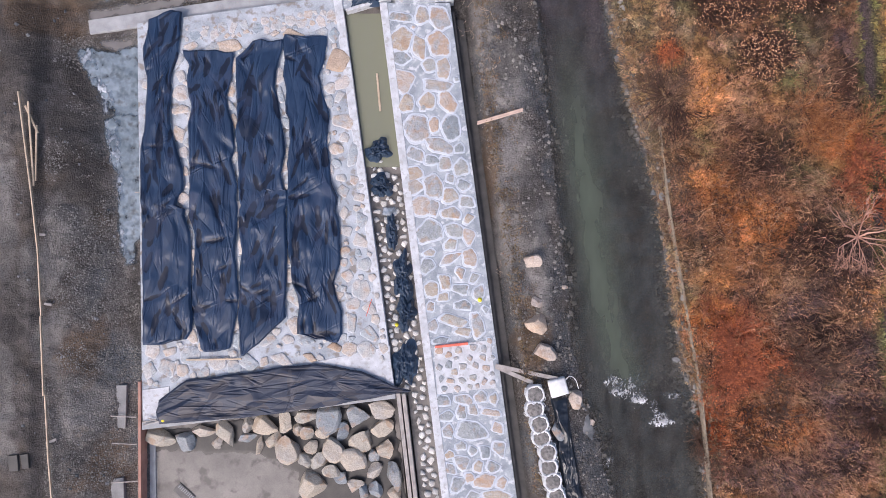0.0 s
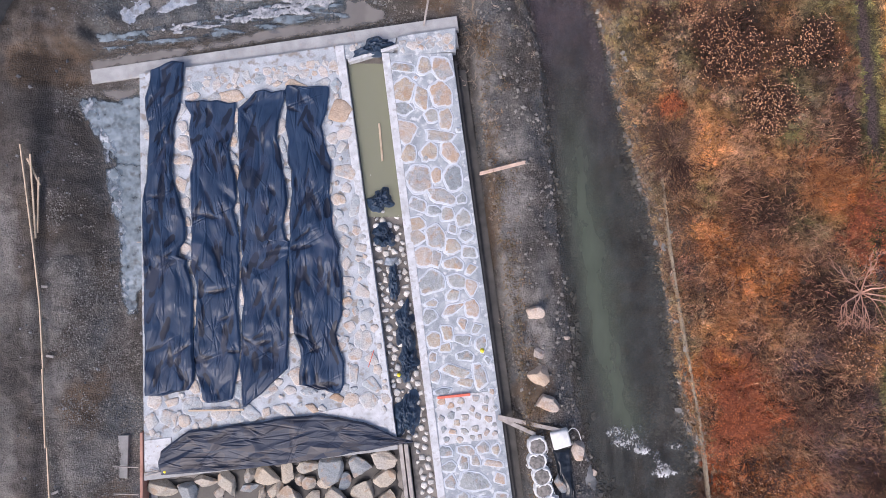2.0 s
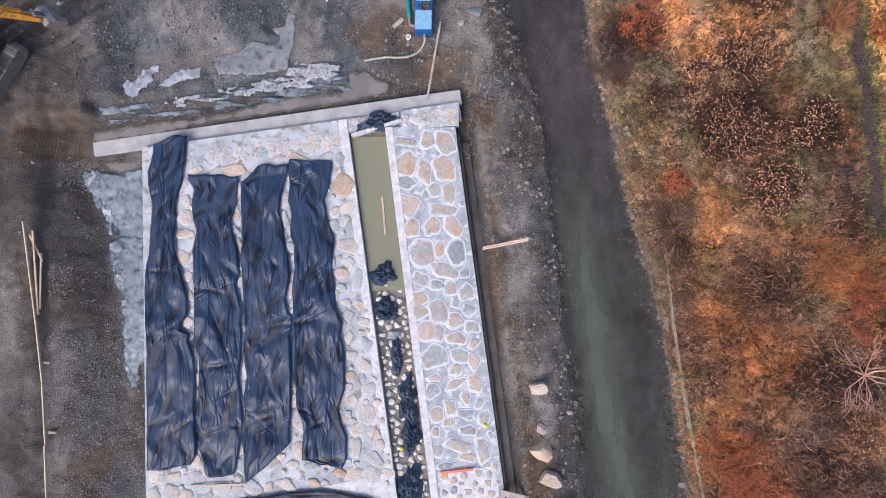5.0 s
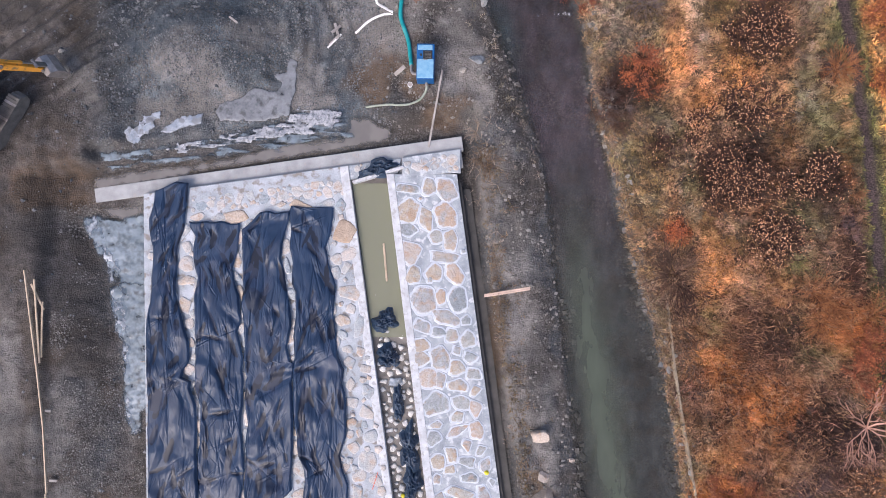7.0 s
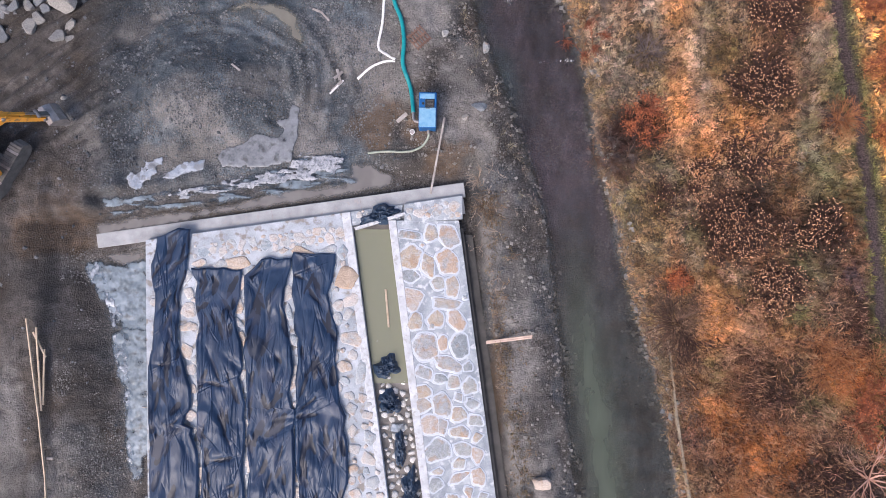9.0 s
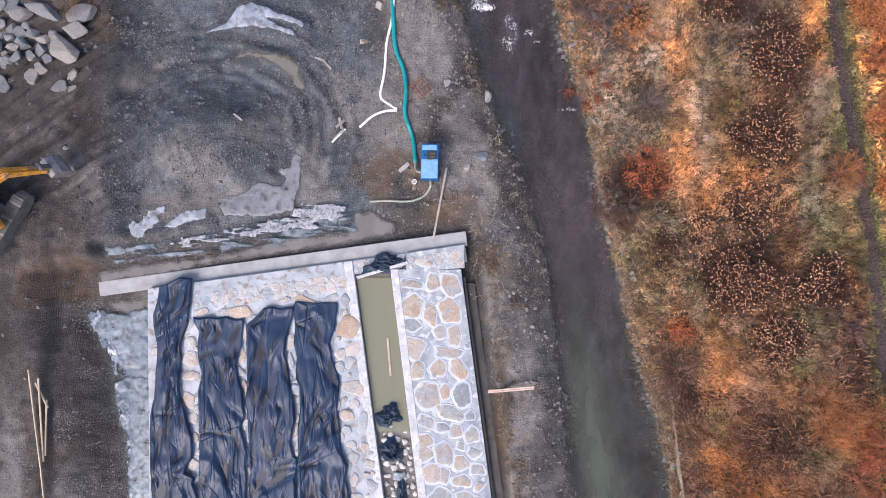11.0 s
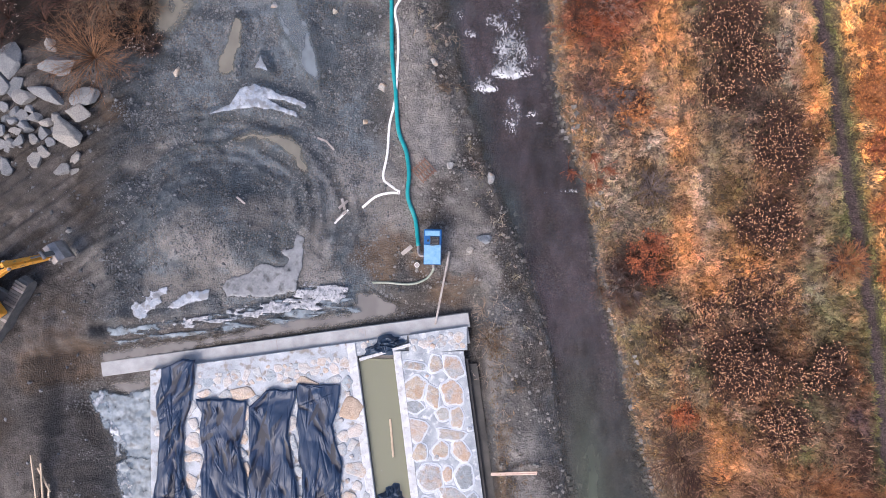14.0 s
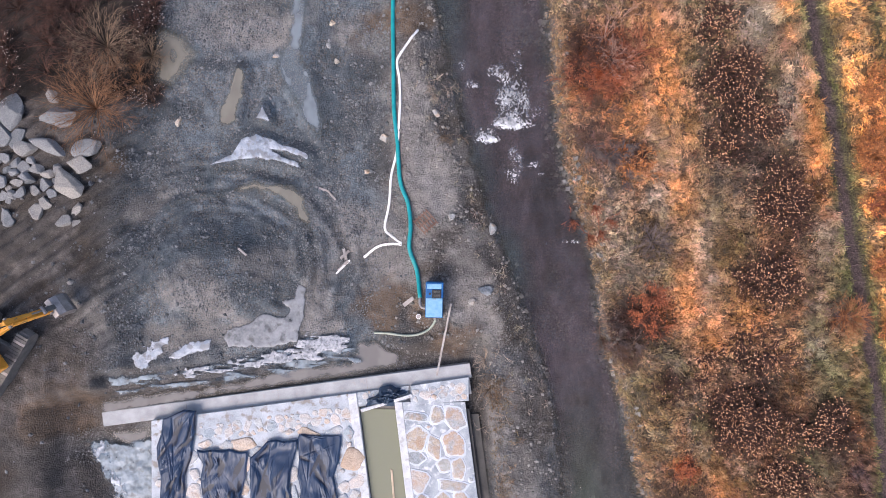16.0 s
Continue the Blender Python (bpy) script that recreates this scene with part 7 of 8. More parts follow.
for p in ([(-16.91, -8.5), (-15.74, -8.64)], [(-16.91, -9.92), (-15.74, -10.04)], [(-16.91, -11.9), (-15.68, -11.93)], [(-15.83, 2.91), (-15.54, 2.91)]):
    lay_plank(p[0], p[1], 0.06, 0.05, GREY_TIMBER, "thin stake bracing the formwork", 0.12, group="formwork stakes")
# concrete slabs beside the apron
for p in ([(-16.77, -6.99), (-16.24, -6.99), (-16.3, -9.19), (-16.94, -9.19)], [(-17.14, -11.78), (-16.36, -11.72), (-16.3, -13.75), (-17.17, -13.75)]):
    slab_z = min(float(ground_at(x, y)) for x, y in p)
    ob = part("concrete_slab", prism(p, slab_z - 0.3, slab_z + 0.2, 0.02), DULL_CONCRETE)
    tagged(ob, "long grey concrete slab lying in the pit", "concrete slab", "concrete slabs")
for p in ([(-21.28, -10.11), (-20.81, -10.06), (-20.73, -10.83), (-21.17, -10.89)], [(-20.7, -10.06), (-20.31, -10.03), (-20.26, -10.72), (-20.59, -10.78)]):
    slab_z = max(float(ground_at(x, y)) for x, y in p)
    ob = part("paving_block", prism(p, slab_z - 0.3, slab_z + 0.06, 0.02), DARK_TIMBER)
    tagged(ob, "square grey block on the earth terrace", "block", "blocks on the terrace")
# long battens along the terrace
line = [(-20.57, 7.65), (-20.13, 2.86), (-19.91, 0), (-19.77, -3.31), (-19.63, -7.2), (-19.46, -9.98), (-19.27, -12.76)]
for p, q in zip(line, line[1:]):
    lay_plank(p, q, 0.07, 0.10, TIMBER, "long thin pale batten along the terrace edge", 0.16, group="terrace battens")
for p in ([(-20.21, 7.2), (-20.07, 3.09)], [(-19.96, 6.09), (-20.02, 3.36)], [(-20.35, 6.98), (-19.91, 5.7)]):
    lay_plank(p[0], p[1], 0.09, 0.06, TIMBER, "loose pale batten lying on the terrace edge", 0.16, group="terrace battens")
for p in ([(-19.68, -2.7), (-19.35, -2.75)], [(-19.46, -9.54), (-19.16, -9.42)], [(-19.91, 0.72), (-19.63, 0.7)]):
    lay_plank(p[0], p[1], 0.12, 0.1, GREY_TIMBER, "short peg driven beside the batten", 0.08, group="terrace pegs", name="peg")
# trestle scraps
for p in ([(-6.03, 19.73), (-5.6, 20.13)], [(-6.14, 19.1), (-5.63, 19.62)], [(-5.89, 20.24), (-5.74, 19.67)]):
    lay_plank(p[0], p[1], 0.14, 0.05, GREY_TIMBER, "short grey offcut of timber on mud", 0.05, group="offcuts")
lay_plank(*[(-15.26, 10.3), (-14.8, 10.93)], 0.12, 0.06, GREY_TIMBER, "short weathered board weighting the film", 0.0)

for p in ([(-15.23, -8.79), (-14.49, -8.62)], [(-15.15, -8.91), (-14.32, -8.71)], [(-14.95, -8.56), (-14.15, -8.79)]):
    plank(p[0], p[1], 0.05, 0.04, 0.14, 0.16, GREY_TIMBER, "thin brown stick lying on the concrete lip", "stick", "stick", "sticks on the lip")
a, b = [(-3.61, -2.55), (-3.89, -3.41)]
plank(a, b, 0.035, 0.035, 0.16, 0.16, RED_PAINT, "thin red marker rod lying on the apron", "rod", "marker_rod")
for p in ([(-6.74, 23.21), (-6.31, 22.73)], [(-7.16, 23.35), (-6.74, 23.19)], [(-10.97, 20.22), (-10.54, 19.88)]):
    lay_plank(p[0], p[1], 0.1, 0.05, GREY_TIMBER, "short splintered offcut of timber on mud", 0.03, group="offcuts")
patch("ice_sheet", [(-3.06, 2.17), (-2.43, 2.23), (-2.31, 1.76), (-2.72, 1.59), (-3.12, 1.76)], -0.18, ICE, "small pale scrap of ice between channel cobbles", "ice", 0.1, 0.04, 0.03, 399, fade=(0.0, 0.1, 1.0))

# pallet
def build_pallet(m):
    t = thing("pallet", m, "small rusty slatted wooden pallet on gravel", "pallet")
    for k in range(6):
        part("slat", box((0.95, 0.065, 0.03), pose(0, -0.42 + 0.168 * k, 0.115), 0.005), BROWN_BOARD, t)
    for x in (-0.36, 0.0, 0.36):
        part("bearer", box((0.09, 0.85, 0.09), pose(x, 0, 0.05), 0.005), BROWN_BOARD, t)
    return t


BROWN_BOARD = material("red_brown_timber", (0.13, 0.07, 0.05), (0.25, 0.155, 0.115), 3, 0.75, 0.2)
px, py = -1.68, 21.58
build_pallet(pose(px, py, float(ground_at(px, py)), 0, 0, -48))

# pump set
def build_pump(m):
    t = thing("pump_set", m, "blue silenced pump set standing on the bank", "pump")
    part("body", box((0.86, 1.72, 0.95), pose(0, 0, 0.62), 0.05, 3), BLUE_PAINT, t)
    part("lid", box((0.80, 0.92, 0.05), pose(0, -0.36, 1.115), 0.02), LIGHT_BLUE, t, "worn light blue lid")
    # sky reflected on the body's north top, made as a pale strip
    part("sky_glint", box((0.70, 0.24, 0.04), pose(-0.02, 0.66, 1.11), 0.01), LIGHT_BLUE, t, "pale blue strip standing in for reflected sky")
    part("exhaust_box", box((0.44, 0.40, 0.06), pose(0.10, 0.30, 1.12), 0.01), BLACK, t, "black exhaust grille")
    for k in range(5):
        part("grille_bar", box((0.30, 0.02, 0.03), pose(0.12, 0.17 + 0.065 * k, 1.155), 0.004), MUDDY_STEEL, t)
    part("filler_cap", tube([(-0.22, 0.30, 1.08), (-0.22, 0.30, 1.14)], 0.06, 12), BLACK, t)
    for x in (-0.32, 0.32):
        part("skid", box((0.1, 1.75, 0.14), pose(x, 0, 0.07), 0.01), MUDDY_STEEL, t, "muddy steel skid")
    part("lifting_eye", tube([(-0.1, 0.05, 1.1), (-0.06, 0.05, 1.19), (0.06, 0.05, 1.19), (0.1, 0.05, 1.1)], 0.018, 6), STEEL, t)
    part("outlet", tube(curve_points([(-0.43, -0.45, 0.5), (-0.62, -0.42, 0.45), (-0.72, -0.2, 0.35), (-0.72, 0.05, 0.3)], 0.08), 0.07, 10), STEEL, t, "bare steel outlet bend")
    part("inlet", tube([(0.05, -0.86, 0.45), (0.05, -1.02, 0.42)], 0.08, 10), STEEL, t)
    return t


px, py = -1.21, 17.76
PUMP = pose(px, py, float(ground_at(px, py)) - 0.03, 0, 0, -1)
build_pump(PUMP)


def hose(name, plan, radius, mat, label, flat=1.0, start=None, lift=0.0, end=None):
    pts = [Vector((x, y, float(ground_at(x, y)) + radius * flat + lift)) for x, y in plan]
    if start:
        pts[0] = Vector(start)
    if end:
        pts[-1] = Vector(end)
    smooth_pts = curve_points(pts, 0.15)
    for p in smooth_pts[3:-3]:
        p.z = max(p.z, float(ground_at(p.x, p.y)) + radius * flat * 0.9 + lift)
    ob = part(name, tube(smooth_pts, radius, 10, flat), mat, None, "", True)
    return tagged(ob, label, "hose")


hose("discharge_hose", [(px - 0.72, py + 0.05)] + [(-2.1, 19.13), (-2.47, 20.25), (-2.42, 21.38), (-2.56, 22.51), (-2.96, 23.64), (-3.11, 25.62), (-3.29, 27.32), (-3.33, 29.88), (-3.37, 32.72)] + [(-3.2, 38.0), (-3.6, 46.0)], 0.105, TEAL,
     "teal flexible discharge hose running over gravel", 1.0, (px - 0.72, py + 0.05, PUMP.translation.z + 0.3))
hose("lay_flat_hose", [(-2.09, 31.26), (-2.8, 30.24), (-3.14, 29.61), (-3.02, 28.76), (-2.98, 27.62), (-3.04, 26.34), (-3.14, 25.07), (-3.42, 23.93), (-3.53, 22.51), (-3.75, 21.32), (-3.46, 20.93), (-2.87, 20.51)], 0.065, WHITE_HOSE, "flat white hose snaking beside the teal one", 0.35, lift=0.05)
hose("lay_flat_hose", [(-2.87, 20.45), (-3.46, 20.48), (-4.17, 20.33), (-4.87, 19.79)], 0.065, WHITE_HOSE, "folded end of a flat white hose", 0.28, lift=0.03)
hose("suction_hose", [(px + 0.05, py - 1.0)] + [(-1.24, 16.53), (-1.52, 16.19), (-2.03, 15.96), (-2.59, 15.9), (-3.44, 15.96), (-4.29, 15.95)], 0.06, GREY_HOSE, "pale ribbed suction hose curving towards the pit", 1.0,
     (px + 0.05, py - 1.0, PUMP.translation.z + 0.42))
lay_plank(*[(-6.25, 18.95), (-5.55, 19.65)], 0.09, 0.03, WHITE_HOSE, "short piece of white flat hose on mud", 0.08, name="hose_piece", category="hose")
bx, by = -2, 16.87
bz = float(ground_at(bx, by))
bucket_pot = thing("bucket", pose(bx, by, bz), "small white plastic bucket on brown earth", "bucket")
part("bucket_wall", tube([(0, 0, 0), (0, 0, 0.24)], 0.11, 14, 1.0, 0.13), WHITE_HOSE, bucket_pot)
part("contents", tube([(0, 0, 0.235), (0, 0, 0.25)], 0.10, 14), GREY_TIMBER, bucket_pot, "grey slurry")

# bulk bags
def build_bag(x, y, seed, full=True):
    r = random.Random(seed)
    z = float(ground_at(x, y)) - 0.04
    t = thing("bulk_bag", pose(x, y, z, 0, 0, r.uniform(-25, 25)), "white woven bulk bag filled with gravel on the bank", "bulk bag", "row of bulk bags")
    n = 20
    bm = bmesh.new()
    rings = []
    for rad, h in ((0.40, 0.0), (0.47, 0.12), (0.49, 0.34), (0.46, 0.52), (0.44, 0.60), (0.38, 0.59), (0.33, 0.50)):
        ring = []
        for k in range(n):
            a = 2 * math.pi * k / n
            q = (abs(math.cos(a)) ** 4 + abs(math.sin(a)) ** 4) ** -0.25
            w = rad * (0.72 + 0.28 * q) * (1 + 0.16 * noise.noise(Vector((math.cos(a) * 2, math.sin(a) * 2, h * 3 + seed))))
            ring.append(bm.verts.new((w * math.cos(a), w * math.sin(a), h + 0.11 * noise.noise(Vector((math.cos(a) * 3, math.sin(a) * 3, seed * 1.7))))))
        rings.append(ring)
    for p, q in zip(rings, rings[1:]):
        for k in range(n):
            bm.faces.new((p[k], p[(k + 1) % n], q[(k + 1) % n], q[k]))
    bm.faces.new(rings[0][::-1])
    part("bag_wall", bm, BAG, t, "", True)
    bm = bmesh.new()
    bmesh.ops.create_icosphere(bm, subdivisions=3, radius=1.0)
    for v in bm.verts:
        v.co = Vector((v.co.x * 0.40, v.co.y * 0.40, 0.52 + max(v.co.z, -0.3) * 0.10 + 0.05 * noise.noise(v.co * 5 + Vector((seed, 0, 0)))))
    part("gravel_fill", bm, BAG_FILL, t, "grey gravel fill")
    for k in range(4):
        a = radians(45 + 90 * k)
        c, s = math.cos(a), math.sin(a)
        loop = [(0.42 * c - 0.08 * s, 0.42 * s + 0.08 * c, 0.58), (0.52 * c - 0.1 * s, 0.52 * s + 0.1 * c, 0.50), (0.56 * c + 0.1 * s, 0.56 * s - 0.1 * c, 0.46), (0.42 * c + 0.08 * s, 0.42 * s - 0.08 * c, 0.58)]
        part("lifting_strap", tube(curve_points(loop, 0.06), 0.018, 5), BAG, t)
    return t


for i, (x, y) in enumerate([(4.56, -7.21), (4.54, -7.94), (4.76, -8.65), (4.87, -9.35), (5.18, -10.06), (5.24, -10.82), (5.44, -11.52), (5.63, -12.25), (5.86, -12.99), (6.06, -13.78)]):
    build_bag(x, y, 20 + i)
wx, wy = 5.73, -6.88
wz = float(ground_at(wx, wy))
white_bag = thing("white_sack", pose(wx, wy, wz, 0, 0, 15), "bright white empty bulk bag folded on the bank", "sack")
bm = box((0.9, 0.85, 0.5), pose(0, 0, 0.25), 0.1, 3)
for v in bm.verts:
    v.co += v.co.normalized() * 0.08 * noise.noise(v.co * 4)
part("sack_body", bm, WHITE_HOSE, white_bag, "", True)
part("tie", tube(curve_points([(0.4, 0.3, 0.5), (0.7, 0.4, 0.4), (0.95, 0.1, 0.2), (1.0, -0.4, 0.1)], 0.08), 0.02, 6), WHITE_HOSE, white_bag, "loose white tie")
film_sheet("black_film", [(y, x0, x1) for (x0, y), (x1, _) in zip([(5.38, -7.42), (5.61, -8.56), (5.76, -9.99), (5.96, -11.43), (6.13, -12.63), (6.33, -14.86)], [(6.19, -7.42), (6.33, -8.56), (6.53, -9.99), (6.82, -11.43), (7.04, -12.63), (7.33, -14.86)])], 0.02, 907,
           "black plastic film between bags and water", 40, group="film on the bank", drape=True, deep=0.4, mat=WET_FOIL)
gx0, gy0 = 5.8, -9.22
boulder("gravel_heap", gx0, gy0, 0.75, 1.3, 0.35, float(ground_at(gx0, gy0)) + 0.15, 20, "pool", 961, "small heap of grey gravel on black film", "gravel heap")
spit = patch("gravel_spit", [(6.49, -5.72), (7.07, -7.44), (7.64, -9.16), (8.07, -11.46), (8.5, -13.19), (8.93, -16.06), (6.78, -16.06), (6.49, -10.31), (6.35, -8.02)], 0.05, GRIT, "dark gravel spit beside the bags", "gravel", 0.3, 0.1, 0.07, 77, kind="stuff")

# helmets and small plastic
for (x, y, z, s) in ((*[(-14.13, -8.65)][0], 0.2, 0.11), (*[(-2.37, -3.87)][0], -0.2, 0.085), (*[(1.86, -2.57)][0], 0.15, 0.10)):
    bm = bmesh.new()
    bmesh.ops.create_uvsphere(bm, u_segments=14, v_segments=8, radius=s)
    bmesh.ops.delete(bm, geom=[v for v in bm.verts if v.co.z < -0.01], context="VERTS")
    tube_into(bm, [(0, 0, -0.01), (0, 0, 0.012)], s * 1.18, 14)
    ob = part("plastic_cap", bm, LEMON, None, "", True)
    ob.matrix_world = pose(x, y, z)
    tagged(ob, "small bright yellow plastic cap lying on stonework", "plastic cap", "yellow caps")
# bank kerb
kerb_line = [(10.73, 7.07), (10.87, 5.66), (11.16, 3.13), (11.58, 0.31), (11.92, -1.66), (12.4, -4.48), (12.85, -7.01), (13.13, -9.55), (13.41, -12.42), (13.75, -15.75)]
kerb = tagged(part("bank_kerb", tube(curve_points([(x, y, 0.42) for x, y in kerb_line], 0.4), 0.075, 6, 3.4), KERB), "low mossy concrete edge holding the grassy bank", "kerb", kind="structure")
grid_x, grid_y = -13.44, -12.71
mat_thing = thing("drain_grate", pose(grid_x, grid_y, -0.69, 0, 0, -42), "dark slotted drain grate on the basin floor", "grate")
part("grate_plate", box((1.1, 0.55, 0.04), Matrix(), 0.01), MUDDY_STEEL, mat_thing)
for k in range(9):
    part("bar", box((0.05, 0.2, 0.03), pose(-0.44 + 0.11 * k, 0.13, 0.03), 0.005), CONCRETE, mat_thing)

# excavator
def build_excavator(m):
    t = thing("excavator", m, "yellow tracked excavator with its bucket resting on earth", "excavator")
    for side in (-1, 1):
        bm = bmesh.new()
        prof = [(-1.85, 0.42), (-1.7, 0.12), (-1.4, 0.0), (1.4, 0.0), (1.7, 0.12), (1.85, 0.42), (1.7, 0.70), (1.4, 0.80), (-1.4, 0.80), (-1.7, 0.70)]
        w = 0.27
        a = [bm.verts.new((x, side * 1.02 - w, z)) for x, z in prof]
        b = [bm.verts.new((x, side * 1.02 + w, z)) for x, z in prof]
        bm.faces.new(a)
        bm.faces.new(b[::-1])
        for i in range(len(prof)):
            j = (i + 1) % len(prof)
            bm.faces.new((a[i], a[j], b[j], b[i]))
        track = part("track", bm, MUDDY_STEEL, t, "muddy steel crawler track")
        for k in range(20):
            part("track_shoe", box((0.13, 0.62, 0.035), pose(-1.52 + 0.16 * k, side * 1.02, 0.815), 0.006), STEEL if k % 5 == 2 else MUDDY_STEEL, track)
    part("undercarriage", box((1.6, 1.5, 0.35), pose(0, 0, 0.6), 0.05), MUDDY_STEEL, t)
    swing = radians(-24)
    rot = Matrix.Rotation(swing, 4, "Z")
    part("house", box((2.6, 2.3, 0.85), rot @ pose(-0.65, 0, 1.4), 0.10, 3), YELLOW, t)
    part("counterweight", box((0.5, 2.25, 0.7), rot @ pose(-1.95, 0, 1.35), 0.12, 3), MUDDY_STEEL, t)
    cab = part("cab", box((1.35, 0.85, 1.15), rot @ pose(0.15, 0.65, 2.2), 0.08, 2), YELLOW, t)
    part("roof_window", box((0.7, 0.6, 0.03), rot @ pose(0.2, 0.65, 2.79), 0.02), GLASS_DARK, cab, "dark roof glass")
    part("front_window", box((0.03, 0.7, 0.8), rot @ pose(0.835, 0.65, 2.25), 0.01), GLASS_DARK, cab, "dark front glass")
    part("engine_cover", box((1.0, 1.2, 0.12), rot @ pose(-1.1, -0.3, 1.87), 0.04), MUDDY_STEEL, t)

    def arm(name, p, q, w, h0, h1, mat=YELLOW):
        p, q = Vector(p), Vector(q)
        dvec = q - p
        bm = box((dvec.length, w, 1.0), Matrix(), 0.03, 1)
        for v in bm.verts:
            f = v.co.x / dvec.length + 0.5
            v.co.z *= h0 + (h1 - h0) * f
        ob = part(name, bm, mat, t)
        ob.matrix_local = rot @ Matrix.Translation((p + q) / 2) @ dvec.to_track_quat("X", "Z").to_matrix().to_4x4()
        return ob
    arm("boom_foot", (0.2, -0.1, 1.6), (1.5, -0.1, 3.15), 0.42, 0.5, 0.48)
    arm("boom", (1.42, -0.1, 3.1), (3.25, -0.1, 2.95), 0.38, 0.48, 0.30)
    arm("stick", (2.95, -0.1, 3.3), (3.78, -0.1, 1.05), 0.30, 0.44, 0.24)
    for y in (-0.40, 0.20):
        arm("boom_cylinder", (0.75, y, 1.5), (1.75, y, 3.15), 0.13, 0.13, 0.13, YELLOW)
        arm("boom_rod", (1.55, y, 2.85), (2.05, y, 3.2), 0.07, 0.07, 0.07, STEEL)
    arm("stick_cylinder", (1.5, -0.1, 3.5), (2.45, -0.1, 3.45), 0.15, 0.15, 0.15, YELLOW)
    arm("stick_rod", (2.4, -0.1, 3.45), (2.95, -0.1, 3.4), 0.08, 0.08, 0.08, STEEL)
    arm("bucket_cylinder", (3.15, -0.1, 3.25), (3.62, -0.1, 2.2), 0.13, 0.13, 0.13, YELLOW)
    arm("bucket_rod", (3.6, -0.1, 2.25), (3.85, -0.1, 1.6), 0.07, 0.07, 0.07, STEEL)
    arm("bucket_link", (3.82, -0.1, 1.62), (4.05, -0.1, 1.05), 0.24, 0.1, 0.1, MUDDY_STEEL)
    for y in (-0.22, 0.02):
        part("hydraulic_hose", tube(curve_points([rot @ Vector(p) for p in ((0.7, y, 2.5), (1.4, y, 3.45), (2.3, y, 3.3), (2.95, y, 3.55), (3.3, y, 2.8))], 0.12), 0.03, 6), BLACK, t)
    for p, w in (((1.5, -0.1, 3.35), 0.56), ((3.1, -0.1, 3.1), 0.52), ((2.0, -0.1, 3.15), 0.66), ((3.78, -0.1, 1.1), 0.46), ((3.85, -0.1, 1.62), 0.4)):
        pin = part("pivot_pin", tube([(0, -w / 2, 0), (0, w / 2, 0)], 0.08, 10), STEEL, t, "worn steel pivot pin")
        pin.matrix_local = rot @ pose(*p)
    for p, s, mat in (((-0.2, -0.55, 1.86), (0.7, 0.5, 0.1), MUDDY_STEEL), ((0.45, -0.72, 1.86), (0.5, 0.55, 0.12), YELLOW), ((-0.1, 0.0, 1.9), (0.5, 0.3, 0.18), BLACK), ((0.75, 0.45, 1.88), (0.5, 0.3, 0.08), STEEL)):
        part("machine_cover", box(s, rot @ pose(*p), 0.03), mat, t)
    bm = bmesh.new()
    prof = [(3.25, 1.35), (3.6, 1.42), (3.95, 1.2), (4.15, 0.75), (4.05, 0.25), (3.7, 0.05), (3.65, 0.12), (3.9, 0.35), (3.97, 0.72), (3.83, 1.05), (3.57, 1.22), (3.30, 1.2)]
    a = [bm.verts.new((x, -0.1 - 0.6, z)) for x, z in prof]
    b = [bm.verts.new((x, -0.1 + 0.6, z)) for x, z in prof]
    for i in range(len(prof)):
        j = (i + 1) % len(prof)
        bm.faces.new((a[i], a[j], b[j], b[i]))
    bucket = part("bucket", bm, STEEL, t, "worn bare steel bucket")
    hinge = Vector((3.3, -0.1, 1.3))
    bucket.matrix_local = rot @ Matrix.Translation((3.78, -0.1, 1.0)) @ Matrix.Scale(0.8, 4) @ Matrix.Translation(-hinge)
    for y in (-0.70, 0.47):
        bm = bmesh.new()
        vs = [bm.verts.new((x, yy, z)) for yy in (y, y + 0.03) for x, z in prof[:6]]
        bm.faces.new(vs[:6])
        bm.faces.new(vs[6:][::-1])
        for i in range(6):
            bm.faces.new((vs[i], vs[(i + 1) % 6], vs[6 + (i + 1) % 6], vs[6 + i]))
        part("bucket_side", bm, STEEL, bucket)
    for k in range(5):
        part("tooth", box((0.16, 0.09, 0.06), pose(3.65, -0.62 + 0.26 * k, 0.06, 0, 25, 0), 0.01), MUDDY_STEEL, bucket)
    return t


ex, ey = -22.53, 15.11
build_excavator(pose(ex, ey, float(ground_at(ex, ey)) - 0.05, 0, 0, 60))

# ---- growth ----
def blades(x, y, z, az, length, width, rise, tone, g):
    """Bent blades as narrow kites, one an island each."""
    n = len(x)
    dx, dy = np.cos(az), np.sin(az)
    P = np.zeros((n, 4, 3))
    for k, (f, h, w) in enumerate(((0.0, 0.0, 0.0), (0.5, 1.0, 1.0), (1.0, 0.75, 0.0), (0.5, 1.0, -1.0))):
        P[:, k, 0] = x + dx * length * f - dy * width * w * 0.5
        P[:, k, 1] = y + dy * length * f + dx * width * w * 0.5
        P[:, k, 2] = z + rise * h
    tri = np.array([(0, 1, 3), (1, 2, 3)])
    F = (np.arange(n)[:, None, None] * 4 + tri[None]).reshape(-1, 3)
    return P.reshape(-1, 3), F, np.repeat(tone, 4, 0)


